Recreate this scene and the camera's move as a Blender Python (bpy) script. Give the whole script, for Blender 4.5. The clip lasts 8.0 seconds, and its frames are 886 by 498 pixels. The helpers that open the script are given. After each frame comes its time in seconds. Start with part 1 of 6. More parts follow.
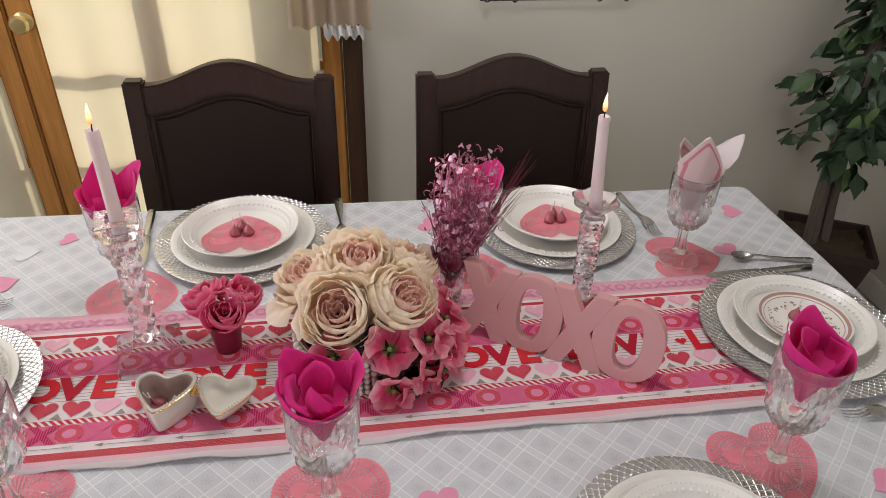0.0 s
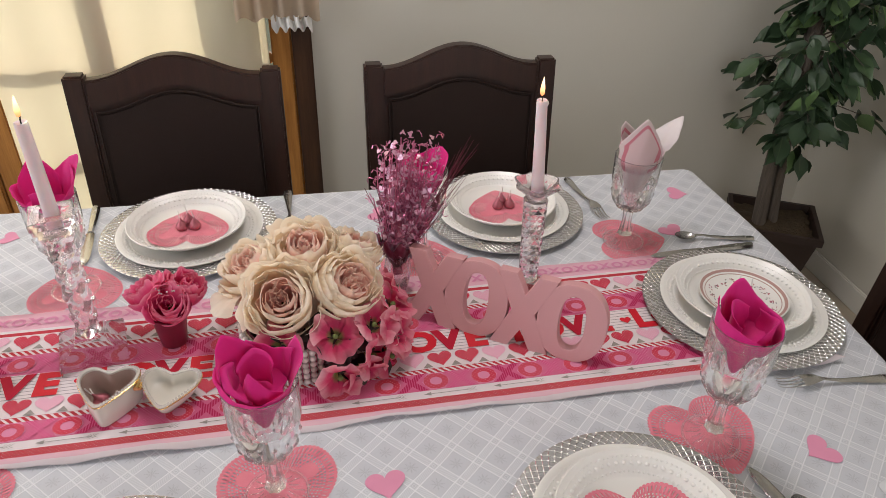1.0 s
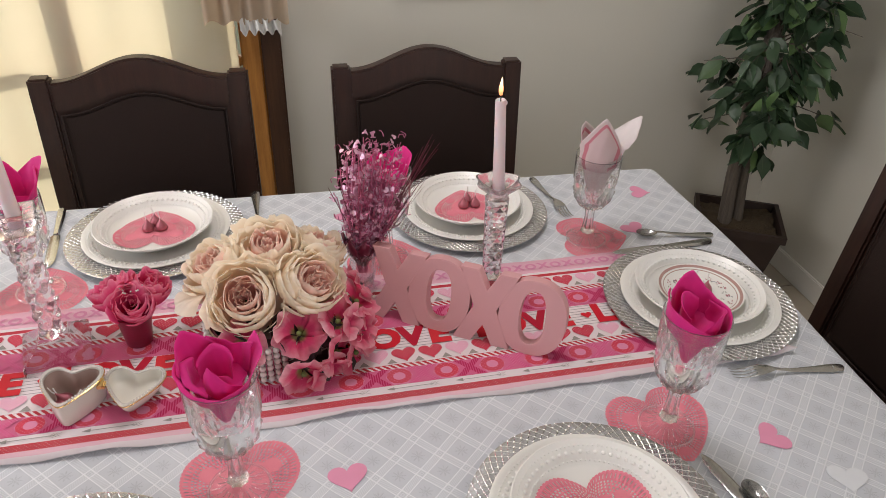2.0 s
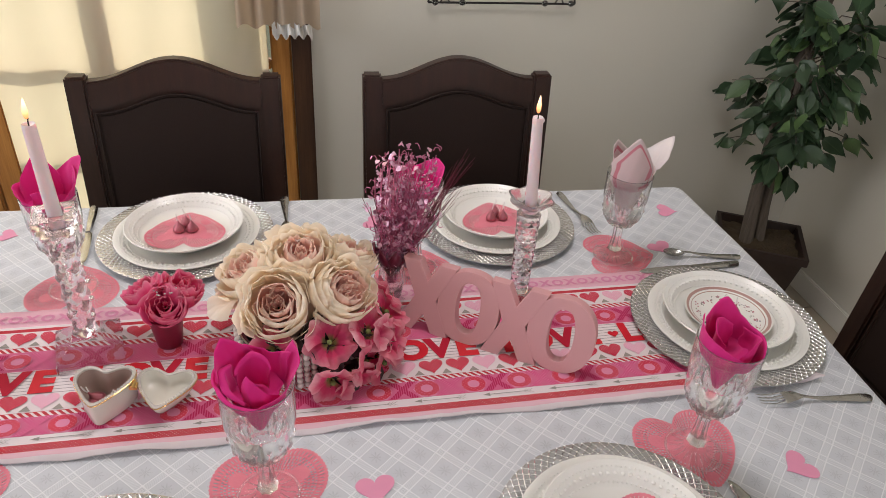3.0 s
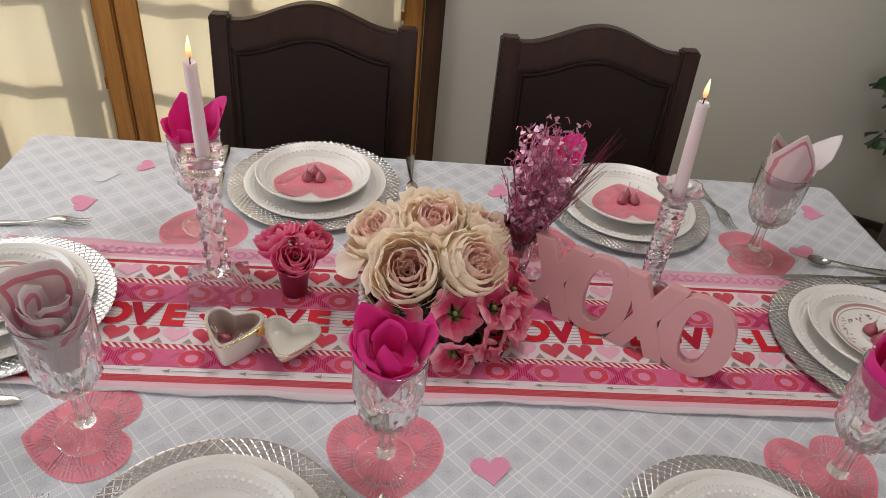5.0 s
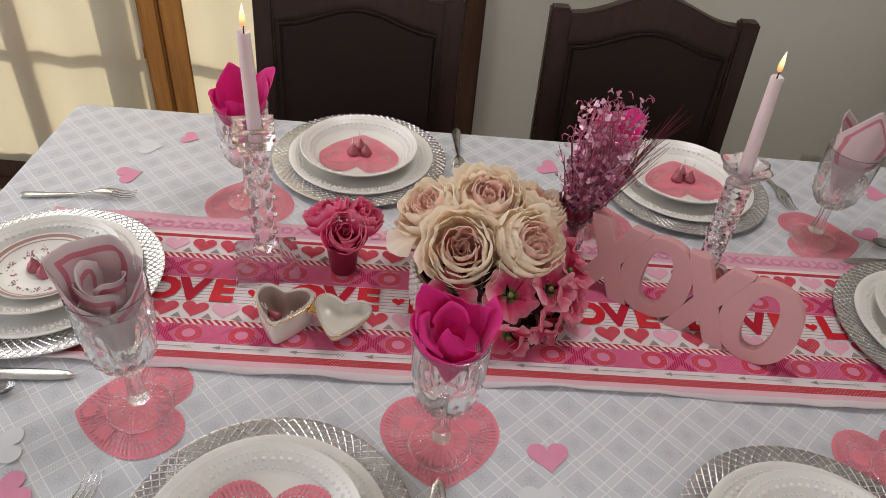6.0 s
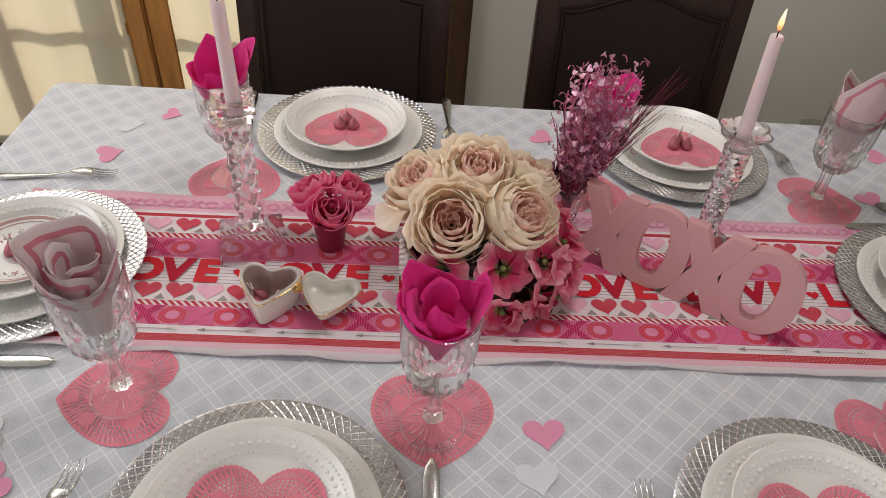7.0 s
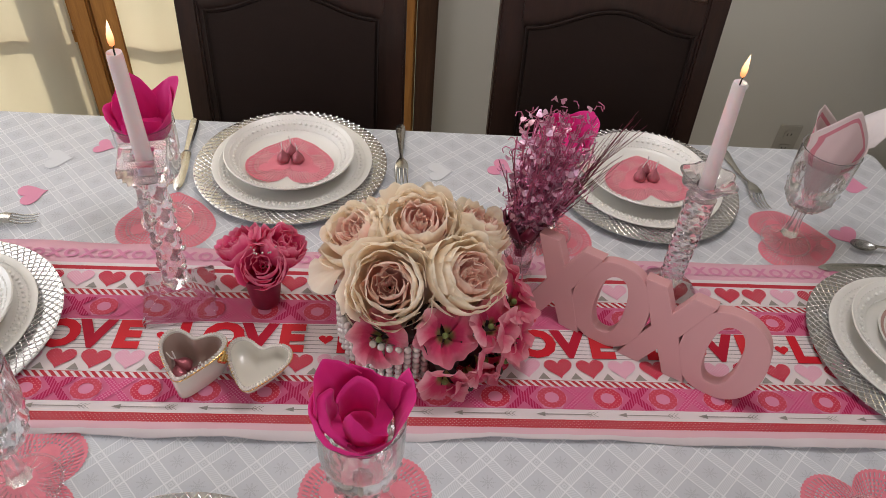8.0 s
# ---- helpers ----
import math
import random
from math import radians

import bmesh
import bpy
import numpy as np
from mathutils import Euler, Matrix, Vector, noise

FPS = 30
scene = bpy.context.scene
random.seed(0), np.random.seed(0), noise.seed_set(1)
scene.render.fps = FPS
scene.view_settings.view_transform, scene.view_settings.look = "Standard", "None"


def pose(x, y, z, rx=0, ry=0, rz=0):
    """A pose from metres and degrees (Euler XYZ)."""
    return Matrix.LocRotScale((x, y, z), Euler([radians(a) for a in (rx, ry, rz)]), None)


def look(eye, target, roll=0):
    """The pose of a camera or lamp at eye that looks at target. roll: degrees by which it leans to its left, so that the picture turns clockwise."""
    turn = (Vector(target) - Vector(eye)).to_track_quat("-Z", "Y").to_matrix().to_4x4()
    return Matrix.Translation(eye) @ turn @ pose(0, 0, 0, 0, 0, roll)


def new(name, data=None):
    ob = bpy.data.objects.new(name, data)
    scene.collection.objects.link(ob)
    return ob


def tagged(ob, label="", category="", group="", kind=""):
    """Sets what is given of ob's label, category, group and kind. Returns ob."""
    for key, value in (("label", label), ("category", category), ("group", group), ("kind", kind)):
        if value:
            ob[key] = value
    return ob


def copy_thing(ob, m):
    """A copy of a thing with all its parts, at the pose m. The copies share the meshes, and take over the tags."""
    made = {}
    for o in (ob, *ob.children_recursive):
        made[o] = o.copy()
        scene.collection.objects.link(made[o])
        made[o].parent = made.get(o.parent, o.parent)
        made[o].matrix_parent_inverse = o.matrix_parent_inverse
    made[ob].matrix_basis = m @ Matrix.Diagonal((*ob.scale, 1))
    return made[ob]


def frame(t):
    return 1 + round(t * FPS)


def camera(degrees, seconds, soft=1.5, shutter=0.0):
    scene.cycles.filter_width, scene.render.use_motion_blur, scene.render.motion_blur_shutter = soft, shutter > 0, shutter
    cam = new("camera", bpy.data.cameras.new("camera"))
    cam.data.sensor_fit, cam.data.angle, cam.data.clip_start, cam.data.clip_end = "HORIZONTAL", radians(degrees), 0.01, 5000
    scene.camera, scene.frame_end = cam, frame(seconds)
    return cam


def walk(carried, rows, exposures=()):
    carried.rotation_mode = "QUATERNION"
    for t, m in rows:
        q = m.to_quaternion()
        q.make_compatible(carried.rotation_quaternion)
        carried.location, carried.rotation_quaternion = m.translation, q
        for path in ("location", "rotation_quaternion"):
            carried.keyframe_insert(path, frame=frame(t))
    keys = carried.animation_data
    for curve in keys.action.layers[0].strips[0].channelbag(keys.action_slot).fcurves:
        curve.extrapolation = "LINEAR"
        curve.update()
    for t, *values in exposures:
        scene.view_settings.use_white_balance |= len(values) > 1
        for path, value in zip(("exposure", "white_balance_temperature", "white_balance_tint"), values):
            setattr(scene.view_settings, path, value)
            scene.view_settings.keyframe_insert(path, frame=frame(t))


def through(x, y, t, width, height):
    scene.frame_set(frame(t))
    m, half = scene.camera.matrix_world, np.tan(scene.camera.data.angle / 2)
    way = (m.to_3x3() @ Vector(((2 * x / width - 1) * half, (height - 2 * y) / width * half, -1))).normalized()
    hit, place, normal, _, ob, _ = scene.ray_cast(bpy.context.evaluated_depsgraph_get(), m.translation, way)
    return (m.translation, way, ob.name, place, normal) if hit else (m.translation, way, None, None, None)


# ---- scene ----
cam = camera(63.9, 8.0, soft=0.8)
PATH = [
    (0, (-0.032, -0.838, 1.525), (0.202, 0.819, 0.43), 1.5),
    (0.5, (-0.017, -0.846, 1.525), (0.261, 0.799, 0.423), 1.5),
    (1, (0.002, -0.856, 1.519), (0.324, 0.779, 0.412), 1.6),
    (1.5, (0.02, -0.878, 1.514), (0.381, 0.753, 0.414), 1.7),
    (1.7, (0.025, -0.883, 1.515), (0.399, 0.746, 0.417), 1.8),
    (2.8, (0.006, -0.882, 1.542), (0.365, 0.758, 0.454), 3.3),
    (3, (-0.009, -0.872, 1.536), (0.343, 0.769, 0.448), 3.8),
    (3.5, (-0.035, -0.854, 1.538), (0.269, 0.784, 0.431), 4.8),
    (4, (-0.053, -0.842, 1.54), (0.19, 0.788, 0.406), 5.5),
    (4.5, (-0.074, -0.83, 1.536), (0.109, 0.785, 0.371), 6.1),
    (4.7, (-0.074, -0.827, 1.532), (0.081, 0.783, 0.355), 6.1),
    (6, (-0.121, -0.792, 1.51), (-0.066, 0.761, 0.25), 5.5),
    (6.5, (-0.124, -0.779, 1.501), (-0.075, 0.747, 0.209), 4.9),
    (7, (-0.108, -0.768, 1.49), (-0.045, 0.739, 0.176), 4.5),
    (7.5, (-0.069, -0.702, 1.489), (0.002, 0.785, 0.154), 4.3),
    (8, (-0.044, -0.638, 1.522), (0.049, 0.83, 0.167), 4.8),
]
# the picture brightens a little early on and darkens again towards the end
EXPOSURES = [(0.0, -0.05, 6500, 16), (1.0, 0.06, 6500, 16), (3.0, 0.09, 6500, 16), (4.2, -0.02, 6500, 16), (6.0, -0.21, 6500, 16), (8.0, -0.16, 6500, 16)]
walk(cam, [(t, look(eye, target, roll)) for t, eye, target, roll in PATH], EXPOSURES)

# ---- world, sun and window light ----
SUN_DIR = Vector((0.22, 1.0, 0.62)).normalized()      # towards the sun, beyond the garden doors
world = bpy.data.worlds.new("sky_world")
scene.world = world
world.use_nodes = True
wn = world.node_tree.nodes
wl = world.node_tree.links
sky = wn.new("ShaderNodeTexSky")
sky.sky_type = "NISHITA"
sky.sun_disc = False
sky.sun_elevation = math.asin(SUN_DIR.z)
sky.sun_rotation = math.atan2(SUN_DIR.x, SUN_DIR.y)
wn["Background"].inputs["Strength"].default_value = 0.10
wl.new(sky.outputs[0], wn["Background"].inputs["Color"])

sun = new("sun", bpy.data.lights.new("sun", "SUN"))
sun.data.energy = 2.3
sun.data.angle = radians(0.6)
sun.data.color = (1.0, 0.93, 0.80)
sun.matrix_world = look((0, 6, 5), Vector((0, 6, 5)) - SUN_DIR)


def window_lamp(name, eye, target, w, h, watts, colour):
    li = bpy.data.lights.new(name, "AREA")
    li.shape, li.size, li.size_y, li.energy, li.color = "RECTANGLE", w, h, watts, colour
    ob = new(name, li)
    ob.matrix_world = look(eye, target)
    return ob


window_lamp("window_light_west", (-2.58, -0.2, 1.5), (0, -0.2, 0.9), 1.7, 1.2, 29.0, (0.95, 0.98, 1.0))
window_lamp("window_light_doors", (-0.97, 1.17, 1.66), (0.10, 0.0, 0.75), 1.6, 0.6, 9.5, (1.0, 0.97, 0.90))
window_lamp("window_light_south", (0.4, -2.58, 1.55), (0.3, 0, 0.9), 1.7, 1.2, 14.0, (1.0, 0.98, 0.93))

# Added fill lamp that brightens the table from above; no such source is known.
overhead_fill = window_lamp("added_overhead_lamp", (0.25, 0.30, 2.33), (0.25, 0.30, 0.0), 0.5, 0.5, 9.5, (1.0, 0.975, 0.955))
overhead_fill.data.shape = "DISK"


# ---- material tools ----
class Graph:
    """A node tree with short names for the nodes used below."""

    def __init__(self, name):
        self.m = bpy.data.materials.new(name)
        self.m.use_nodes = True
        self.t = self.m.node_tree
        self.bsdf = self.t.nodes["Principled BSDF"]
        self.out = self.t.nodes["Material Output"]

    def put(self, sock, v):
        if isinstance(v, bpy.types.NodeSocket):
            self.t.links.new(v, sock)
        else:
            if sock.type == "RGBA" and len(v) == 3:
                v = (*v, 1.0)
            sock.default_value = v

    def node(self, kind, **ins):
        n = self.t.nodes.new(kind)
        for k, v in ins.items():
            self.put(n.inputs[k], v)
        return n

    def f(self, op, a, b=0.0, c=0.0):
        n = self.t.nodes.new("ShaderNodeMath")
        n.operation = op
        for i, v in enumerate((a, b, c)):
            self.put(n.inputs[i], v)
        return n.outputs[0]

    def coords(self, which="Object"):
        return self.t.nodes.new("ShaderNodeTexCoord").outputs[which]

    def xyz(self, vec):
        n = self.node("ShaderNodeSeparateXYZ", Vector=vec)
        return n.outputs[0], n.outputs[1], n.outputs[2]

    def vec(self, x, y, z=0.0):
        return self.node("ShaderNodeCombineXYZ", X=x, Y=y, Z=z).outputs[0]

    def noise(self, scale, detail=3.0, vec=None, rough=0.55):
        n = self.node("ShaderNodeTexNoise", Scale=scale, Detail=detail, Roughness=rough)
        self.put(n.inputs["Vector"], vec if vec is not None else self.coords())
        return n.outputs[0]

    def ramp(self, fac, stops, mode="LINEAR"):
        n = self.t.nodes.new("ShaderNodeValToRGB")
        r = n.color_ramp
        r.interpolation = mode
        while len(r.elements) < len(stops):
            r.elements.new(0.5)
        for e, (p, c) in zip(r.elements, stops):
            e.position = p
        for e, (p, c) in zip(r.elements, stops):
            e.position, e.color = p, ((*c, 1.0) if not isinstance(c, float) else (c, c, c, 1.0))
        self.put(n.inputs[0], fac)
        return n.outputs[0]

    def mix(self, fac, a, b):
        n = self.t.nodes.new("ShaderNodeMix")
        n.data_type = "RGBA"
        self.put(n.inputs[0], fac)
        self.put(n.inputs[6], a)
        self.put(n.inputs[7], b)
        return n.outputs[2]

    def bump(self, height, strength=0.3, dist=0.002):
        n = self.node("ShaderNodeBump", Strength=strength, Distance=dist, Height=height)
        self.put(self.bsdf.inputs["Normal"], n.outputs[0])
        return n.outputs[0]

    def base(self, **ins):
        for k, v in ins.items():
            self.put(self.bsdf.inputs[k.replace("_", " ")], v)
        return self.m


def plain(name, col, rough=0.5, metal=0.0, var=0.12, scale=30.0, bump=0.1, bdist=0.001, spec=0.5, fine=220.0):
    g = Graph(name)
    n = g.noise(scale, 4.0)
    lo = tuple(c * (1 - var) for c in col)
    hi = tuple(min(1.0, c * (1 + var)) for c in col)
    g.base(Base_Color=g.mix(n, lo, hi), Metallic=metal, Specular_IOR_Level=spec)
    g.base(Roughness=g.f("MULTIPLY_ADD", g.noise(scale * 2.3, 2.0), 0.16, rough - 0.08))
    g.bump(g.noise(fine, 3.0), bump, bdist)
    return g.m


# ---- materials ----
def wall_paint():
    g = Graph("wall_paint")
    n = g.noise(1.6, 4.0)
    g.base(Base_Color=g.mix(n, (0.585, 0.56, 0.485), (0.635, 0.605, 0.525)), Roughness=0.62)
    g.bump(g.noise(160.0, 4.0), 0.12, 0.002)
    return g.m


def floor_tiles_mat():
    g = Graph("beige_tile")
    rnd = g.t.nodes.new("ShaderNodeObjectInfo").outputs["Random"]
    n = g.noise(5.0, 6.0)
    c = g.mix(n, (0.36, 0.31, 0.24), (0.50, 0.45, 0.36))
    g.base(Base_Color=g.mix(g.f("MULTIPLY", rnd, 0.4), c, (0.42, 0.35, 0.27)), Roughness=0.32)
    g.bump(g.noise(60.0, 4.0), 0.1, 0.002)
    return g.m


def wood_mat(name, dark, light, rough=0.35, axis=2, scale=18.0):
    g = Graph(name)
    x, y, z = g.xyz(g.coords())
    p = [g.f("MULTIPLY", v, 1.0) for v in (x, y, z)]
    p[axis] = g.f("MULTIPLY", (x, y, z)[axis], 0.06)
    v = g.vec(*p)
    n = g.noise(scale * 3, 6.0, v, 0.65)
    fine = g.noise(scale * 22, 3.0, v)
    fac = g.f("ADD", g.f("MULTIPLY", n, 0.75), g.f("MULTIPLY", fine, 0.25))
    g.base(Base_Color=g.ramp(fac, ((0.30, dark), (0.72, light))), Specular_IOR_Level=0.4)
    g.base(Roughness=g.f("MULTIPLY_ADD", fine, 0.15, rough - 0.07))
    g.bump(fac, 0.15, 0.001)
    return g.m


def leather_mat():
    g = Graph("dark_leather")
    v = g.node("ShaderNodeTexVoronoi", Scale=420.0)
    g.put(v.inputs["Vector"], g.coords())
    n = g.noise(14.0, 3.0)
    g.base(Base_Color=g.mix(n, (0.015, 0.0078, 0.0060), (0.023, 0.0122, 0.0092)), Specular_IOR_Level=0.22)
    g.base(Roughness=g.f("MULTIPLY_ADD", n, 0.2, 0.55))
    g.bump(g.f("ADD", v.outputs["Distance"], g.f("MULTIPLY", g.noise(9.0), 2.0)), 0.25, 0.0012)
    return g.m


def damask_mat():
    """White woven cloth: diagonal double lines, plain squares with a snowflake figure, ribbed bands, small nested knots."""
    g = Graph("damask_cloth")
    x, y, z = g.xyz(g.coords())
    wob = g.f("MULTIPLY", g.f("SUBTRACT", g.noise(6.0, 2.0), 0.5), 0.008)
    P = 0.0419
    a = g.f("DIVIDE", g.f("ADD", g.f("MULTIPLY", g.f("ADD", x, y), 0.70711), wob), P)
    b = g.f("DIVIDE", g.f("ADD", g.f("MULTIPLY", g.f("SUBTRACT", y, x), 0.70711), wob), P)
    a = g.f("ADD", a, g.f("MULTIPLY_ADD", x, 0.42, 0.12))
    b = g.f("ADD", b, g.f("MULTIPLY_ADD", x, 0.84, 0.04))
    fa = g.f("ABSOLUTE", g.f("SUBTRACT", g.f("FRACT", a), 0.5))
    fb = g.f("ABSOLUTE", g.f("SUBTRACT", g.f("FRACT", b), 0.5))
    m = g.f("MAXIMUM", fa, fb)
    low = g.f("MINIMUM", fa, fb)

    def line(v, at, w):
        return g.f("LESS_THAN", g.f("ABSOLUTE", g.f("SUBTRACT", v, at)), w)
    lines = g.f("MAXIMUM", line(fa, 0.372, 0.017), line(fb, 0.372, 0.017))
    square = g.f("LESS_THAN", m, 0.355)
    knot = g.f("GREATER_THAN", low, 0.389)
    knot_ring = g.f("MAXIMUM", line(low, 0.428, 0.011), g.f("GREATER_THAN", low, 0.472))
    # snowflake figure in each square: eight arms with side barbs
    r = g.f("SQRT", g.f("ADD", g.f("MULTIPLY", fa, fa), g.f("MULTIPLY", fb, fb)))
    ang = g.f("ARCTAN2", fb, fa)
    arm = g.f("ADD", 0.125, g.f("MULTIPLY", g.f("COSINE", g.f("MULTIPLY", ang, 8.0)), 0.095))
    barb = g.f("GREATER_THAN", g.f("SINE", g.f("MULTIPLY", r, 130.0)), -0.45)
    flake = g.f("MULTIPLY", g.f("LESS_THAN", r, arm), barb)
    # ribs across the bands between the squares, slanting with each band
    in_a = g.f("MULTIPLY", g.f("GREATER_THAN", fa, 0.389), g.f("LESS_THAN", fb, 0.355))
    in_b = g.f("MULTIPLY", g.f("GREATER_THAN", fb, 0.389), g.f("LESS_THAN", fa, 0.355))
    rib_a = g.f("MULTIPLY", in_a, g.f("GREATER_THAN", g.f("SINE", g.f("MULTIPLY", g.f("ADD", b, g.f("MULTIPLY", a, 0.5)), 88.0)), 0.0))
    rib_b = g.f("MULTIPLY", in_b, g.f("GREATER_THAN", g.f("SINE", g.f("MULTIPLY", g.f("SUBTRACT", a, g.f("MULTIPLY", b, 0.5)), 88.0)), 0.0))
    ribs = g.f("MAXIMUM", rib_a, rib_b)
    weave = g.noise(900.0, 2.0)
    big = g.noise(3.0, 3.0)
    c = g.mix(big, (0.63, 0.655, 0.695), (0.695, 0.718, 0.755))
    c = g.mix(square, c, (0.555, 0.577, 0.618))
    c = g.mix(g.f("MULTIPLY", flake, 0.70), c, (0.38, 0.40, 0.43))
    c = g.mix(g.f("MULTIPLY", ribs, 0.50), c, (0.50, 0.52, 0.55))
    c = g.mix(g.f("MULTIPLY", g.f("MULTIPLY", knot, knot_ring), 0.65), c, (0.46, 0.48, 0.51))
    c = g.mix(g.f("MULTIPLY", lines, 0.70), c, (0.83, 0.845, 0.87))
    c = g.mix(g.f("MULTIPLY", g.f("SUBTRACT", weave, 0.5), 0.25), c, (0.45, 0.46, 0.48))
    g.base(Base_Color=c, Sheen_Weight=0.15, Specular_IOR_Level=0.5)
    g.base(Roughness=g.f("SUBTRACT", 0.60, g.f("MULTIPLY", lines, 0.24)))
    h = g.f("ADD", g.f("MULTIPLY", lines, 1.5), g.f("ADD", g.f("MULTIPLY", square, -0.5), g.f("ADD", g.f("MULTIPLY", weave, 0.35), g.f("MULTIPLY", ribs, 0.4))))
    g.bump(g.f("ADD", h, g.f("MULTIPLY", g.noise(5.0, 2.0), 5.0)), 0.75, 0.0012)
    return g.m


def dots(g, u, v, pitch, size):
    """1 inside the dots of a staggered grid."""
    a = g.f("DIVIDE", g.f("ADD", u, v), pitch)
    b = g.f("DIVIDE", g.f("SUBTRACT", u, v), pitch)
    p = g.f("SUBTRACT", g.f("FRACT", a), 0.5)
    q = g.f("SUBTRACT", g.f("FRACT", b), 0.5)
    return g.f("LESS_THAN", g.f("SQRT", g.f("ADD", g.f("MULTIPLY", p, p), g.f("MULTIPLY", q, q))), size)


def runner_mat():
    """Printed cotton: bands across the width of the runner."""
    g = Graph("printed_runner_cloth")
    x, y, z = g.xyz(g.coords())
    W = 0.173
    t = g.f("DIVIDE", g.f("ADD", y, W), 2 * W)
    white, pale, pink, red = (0.73, 0.655, 0.67), (0.72, 0.42, 0.49), (0.62, 0.115, 0.245), (0.47, 0.010, 0.026)

    def at(v):
        return (v + W) / (2 * W)
    stops = [(0.0, (0.68, 0.60, 0.62)), (at(-0.163), (0.70, 0.43, 0.49)), (at(-0.1515), red), (at(-0.1385), white), (at(-0.122), pink), (at(-0.085), red),
             (at(-0.075), white), (at(0.0165), pink), (at(0.064), red), (at(0.075), white), (at(0.115), red), (at(0.124), white),
             (at(0.131), (0.72, 0.40, 0.49))]
    c = g.ramp(t, stops, "CONSTANT")

    def span(lo, hi):
        return g.f("MULTIPLY", g.f("GREATER_THAN", y, lo), g.f("LESS_THAN", y, hi))
    # polka dots of the red ribbon, slanted stripes, ruled lines
    c = g.mix(g.f("MULTIPLY", span(-0.1515, -0.1385), dots(g, x, y, 0.0052, 0.16)), c, (0.74, 0.58, 0.60))
    slant = g.f("LESS_THAN", g.f("FRACT", g.f("DIVIDE", g.f("ADD", x, y), 0.0105)), 0.45)
    c = g.mix(g.f("MULTIPLY", g.f("MAXIMUM", span(-0.085, -0.075), span(0.064, 0.075)), slant), c, white)
    ruled = g.f("LESS_THAN", g.f("FRACT", g.f("DIVIDE", y, 0.0072)), 0.16)
    c = g.mix(g.f("MULTIPLY", span(-0.037, 0.0155), g.f("MULTIPLY", ruled, 0.75)), c, (0.10, 0.09, 0.09))
    c = g.mix(g.f("MULTIPLY", g.noise(24.0, 4.0), 0.09), c, (0.80, 0.66, 0.69))
    g.base(Base_Color=c, Roughness=0.8, Specular_IOR_Level=0.2)
    g.bump(g.f("ADD", g.noise(1100.0, 2.0), g.f("MULTIPLY", g.noise(9.0, 3.0), 5.0)), 0.3, 0.0012)
    return g.m


def dotted(name, col, dot, pitch=0.0042, size=0.26):
    g = Graph(name)
    x, y, z = g.xyz(g.coords())
    c = g.mix(dots(g, x, y, pitch, size), col, dot)
    c = g.mix(g.f("MULTIPLY", g.noise(40.0, 3.0), 0.10), c, (0.75, 0.5, 0.55))
    return g.base(Base_Color=c, Roughness=0.8, Specular_IOR_Level=0.2)


def hatched(name, col, line, pitch=0.0035):
    g = Graph(name)
    x, y, z = g.xyz(g.coords())
    s = g.f("LESS_THAN", g.f("FRACT", g.f("DIVIDE", x, pitch)), 0.42)
    return g.base(Base_Color=g.mix(g.f("MULTIPLY", s, 0.8), col, line), Roughness=0.8, Specular_IOR_Level=0.2)


def china_mat():
    g = Graph("cream_china")
    n = g.noise(12.0, 3.0)
    g.base(Base_Color=g.mix(n, (0.76, 0.75, 0.71), (0.81, 0.80, 0.76)), Roughness=0.30, Coat_Weight=0.12, Coat_Roughness=0.15)
    g.bump(g.noise(30.0, 2.0), 0.04, 0.001)
    return g.m


def silver_mat():
    """Silvered charger, polished and slightly tarnished."""
    g = Graph("silver_charger")
    n = g.noise(70.0, 4.0)
    g.base(Base_Color=g.mix(n, (0.47, 0.475, 0.485), (0.60, 0.60, 0.61)), Metallic=0.95)
    g.base(Roughness=g.f("MULTIPLY_ADD", n, 0.12, 0.20))
    g.bump(g.noise(25.0, 2.0), 0.12, 0.002)
    return g.m


def glass_mat(name, tint=(1, 1, 1), clear=0.35, rough=0.0, glare=0.0):
    g = Graph(name)
    gl = g.node("ShaderNodeBsdfGlass", Color=tint, Roughness=rough, IOR=1.5)
    tr = g.node("ShaderNodeBsdfTransparent", Color=tint)
    mx = g.t.nodes.new("ShaderNodeMixShader")
    mx.inputs[0].default_value = clear
    g.t.links.new(gl.outputs[0], mx.inputs[1])
    g.t.links.new(tr.outputs[0], mx.inputs[2])
    end = mx.outputs[0]
    # White diffuse share stands in for the bright reflections that veil the glass.
    if glare:
        df = g.node("ShaderNodeBsdfDiffuse", Color=(0.8, 0.8, 0.8))
        mx2 = g.t.nodes.new("ShaderNodeMixShader")
        g.put(mx2.inputs[0], g.f("MULTIPLY", g.noise(90.0, 3.0), 2.0 * glare))
        g.t.links.new(end, mx2.inputs[1])
        g.t.links.new(df.outputs[0], mx2.inputs[2])
        end = mx2.outputs[0]
    g.t.links.new(end, g.out.inputs["Surface"])
    return g.m


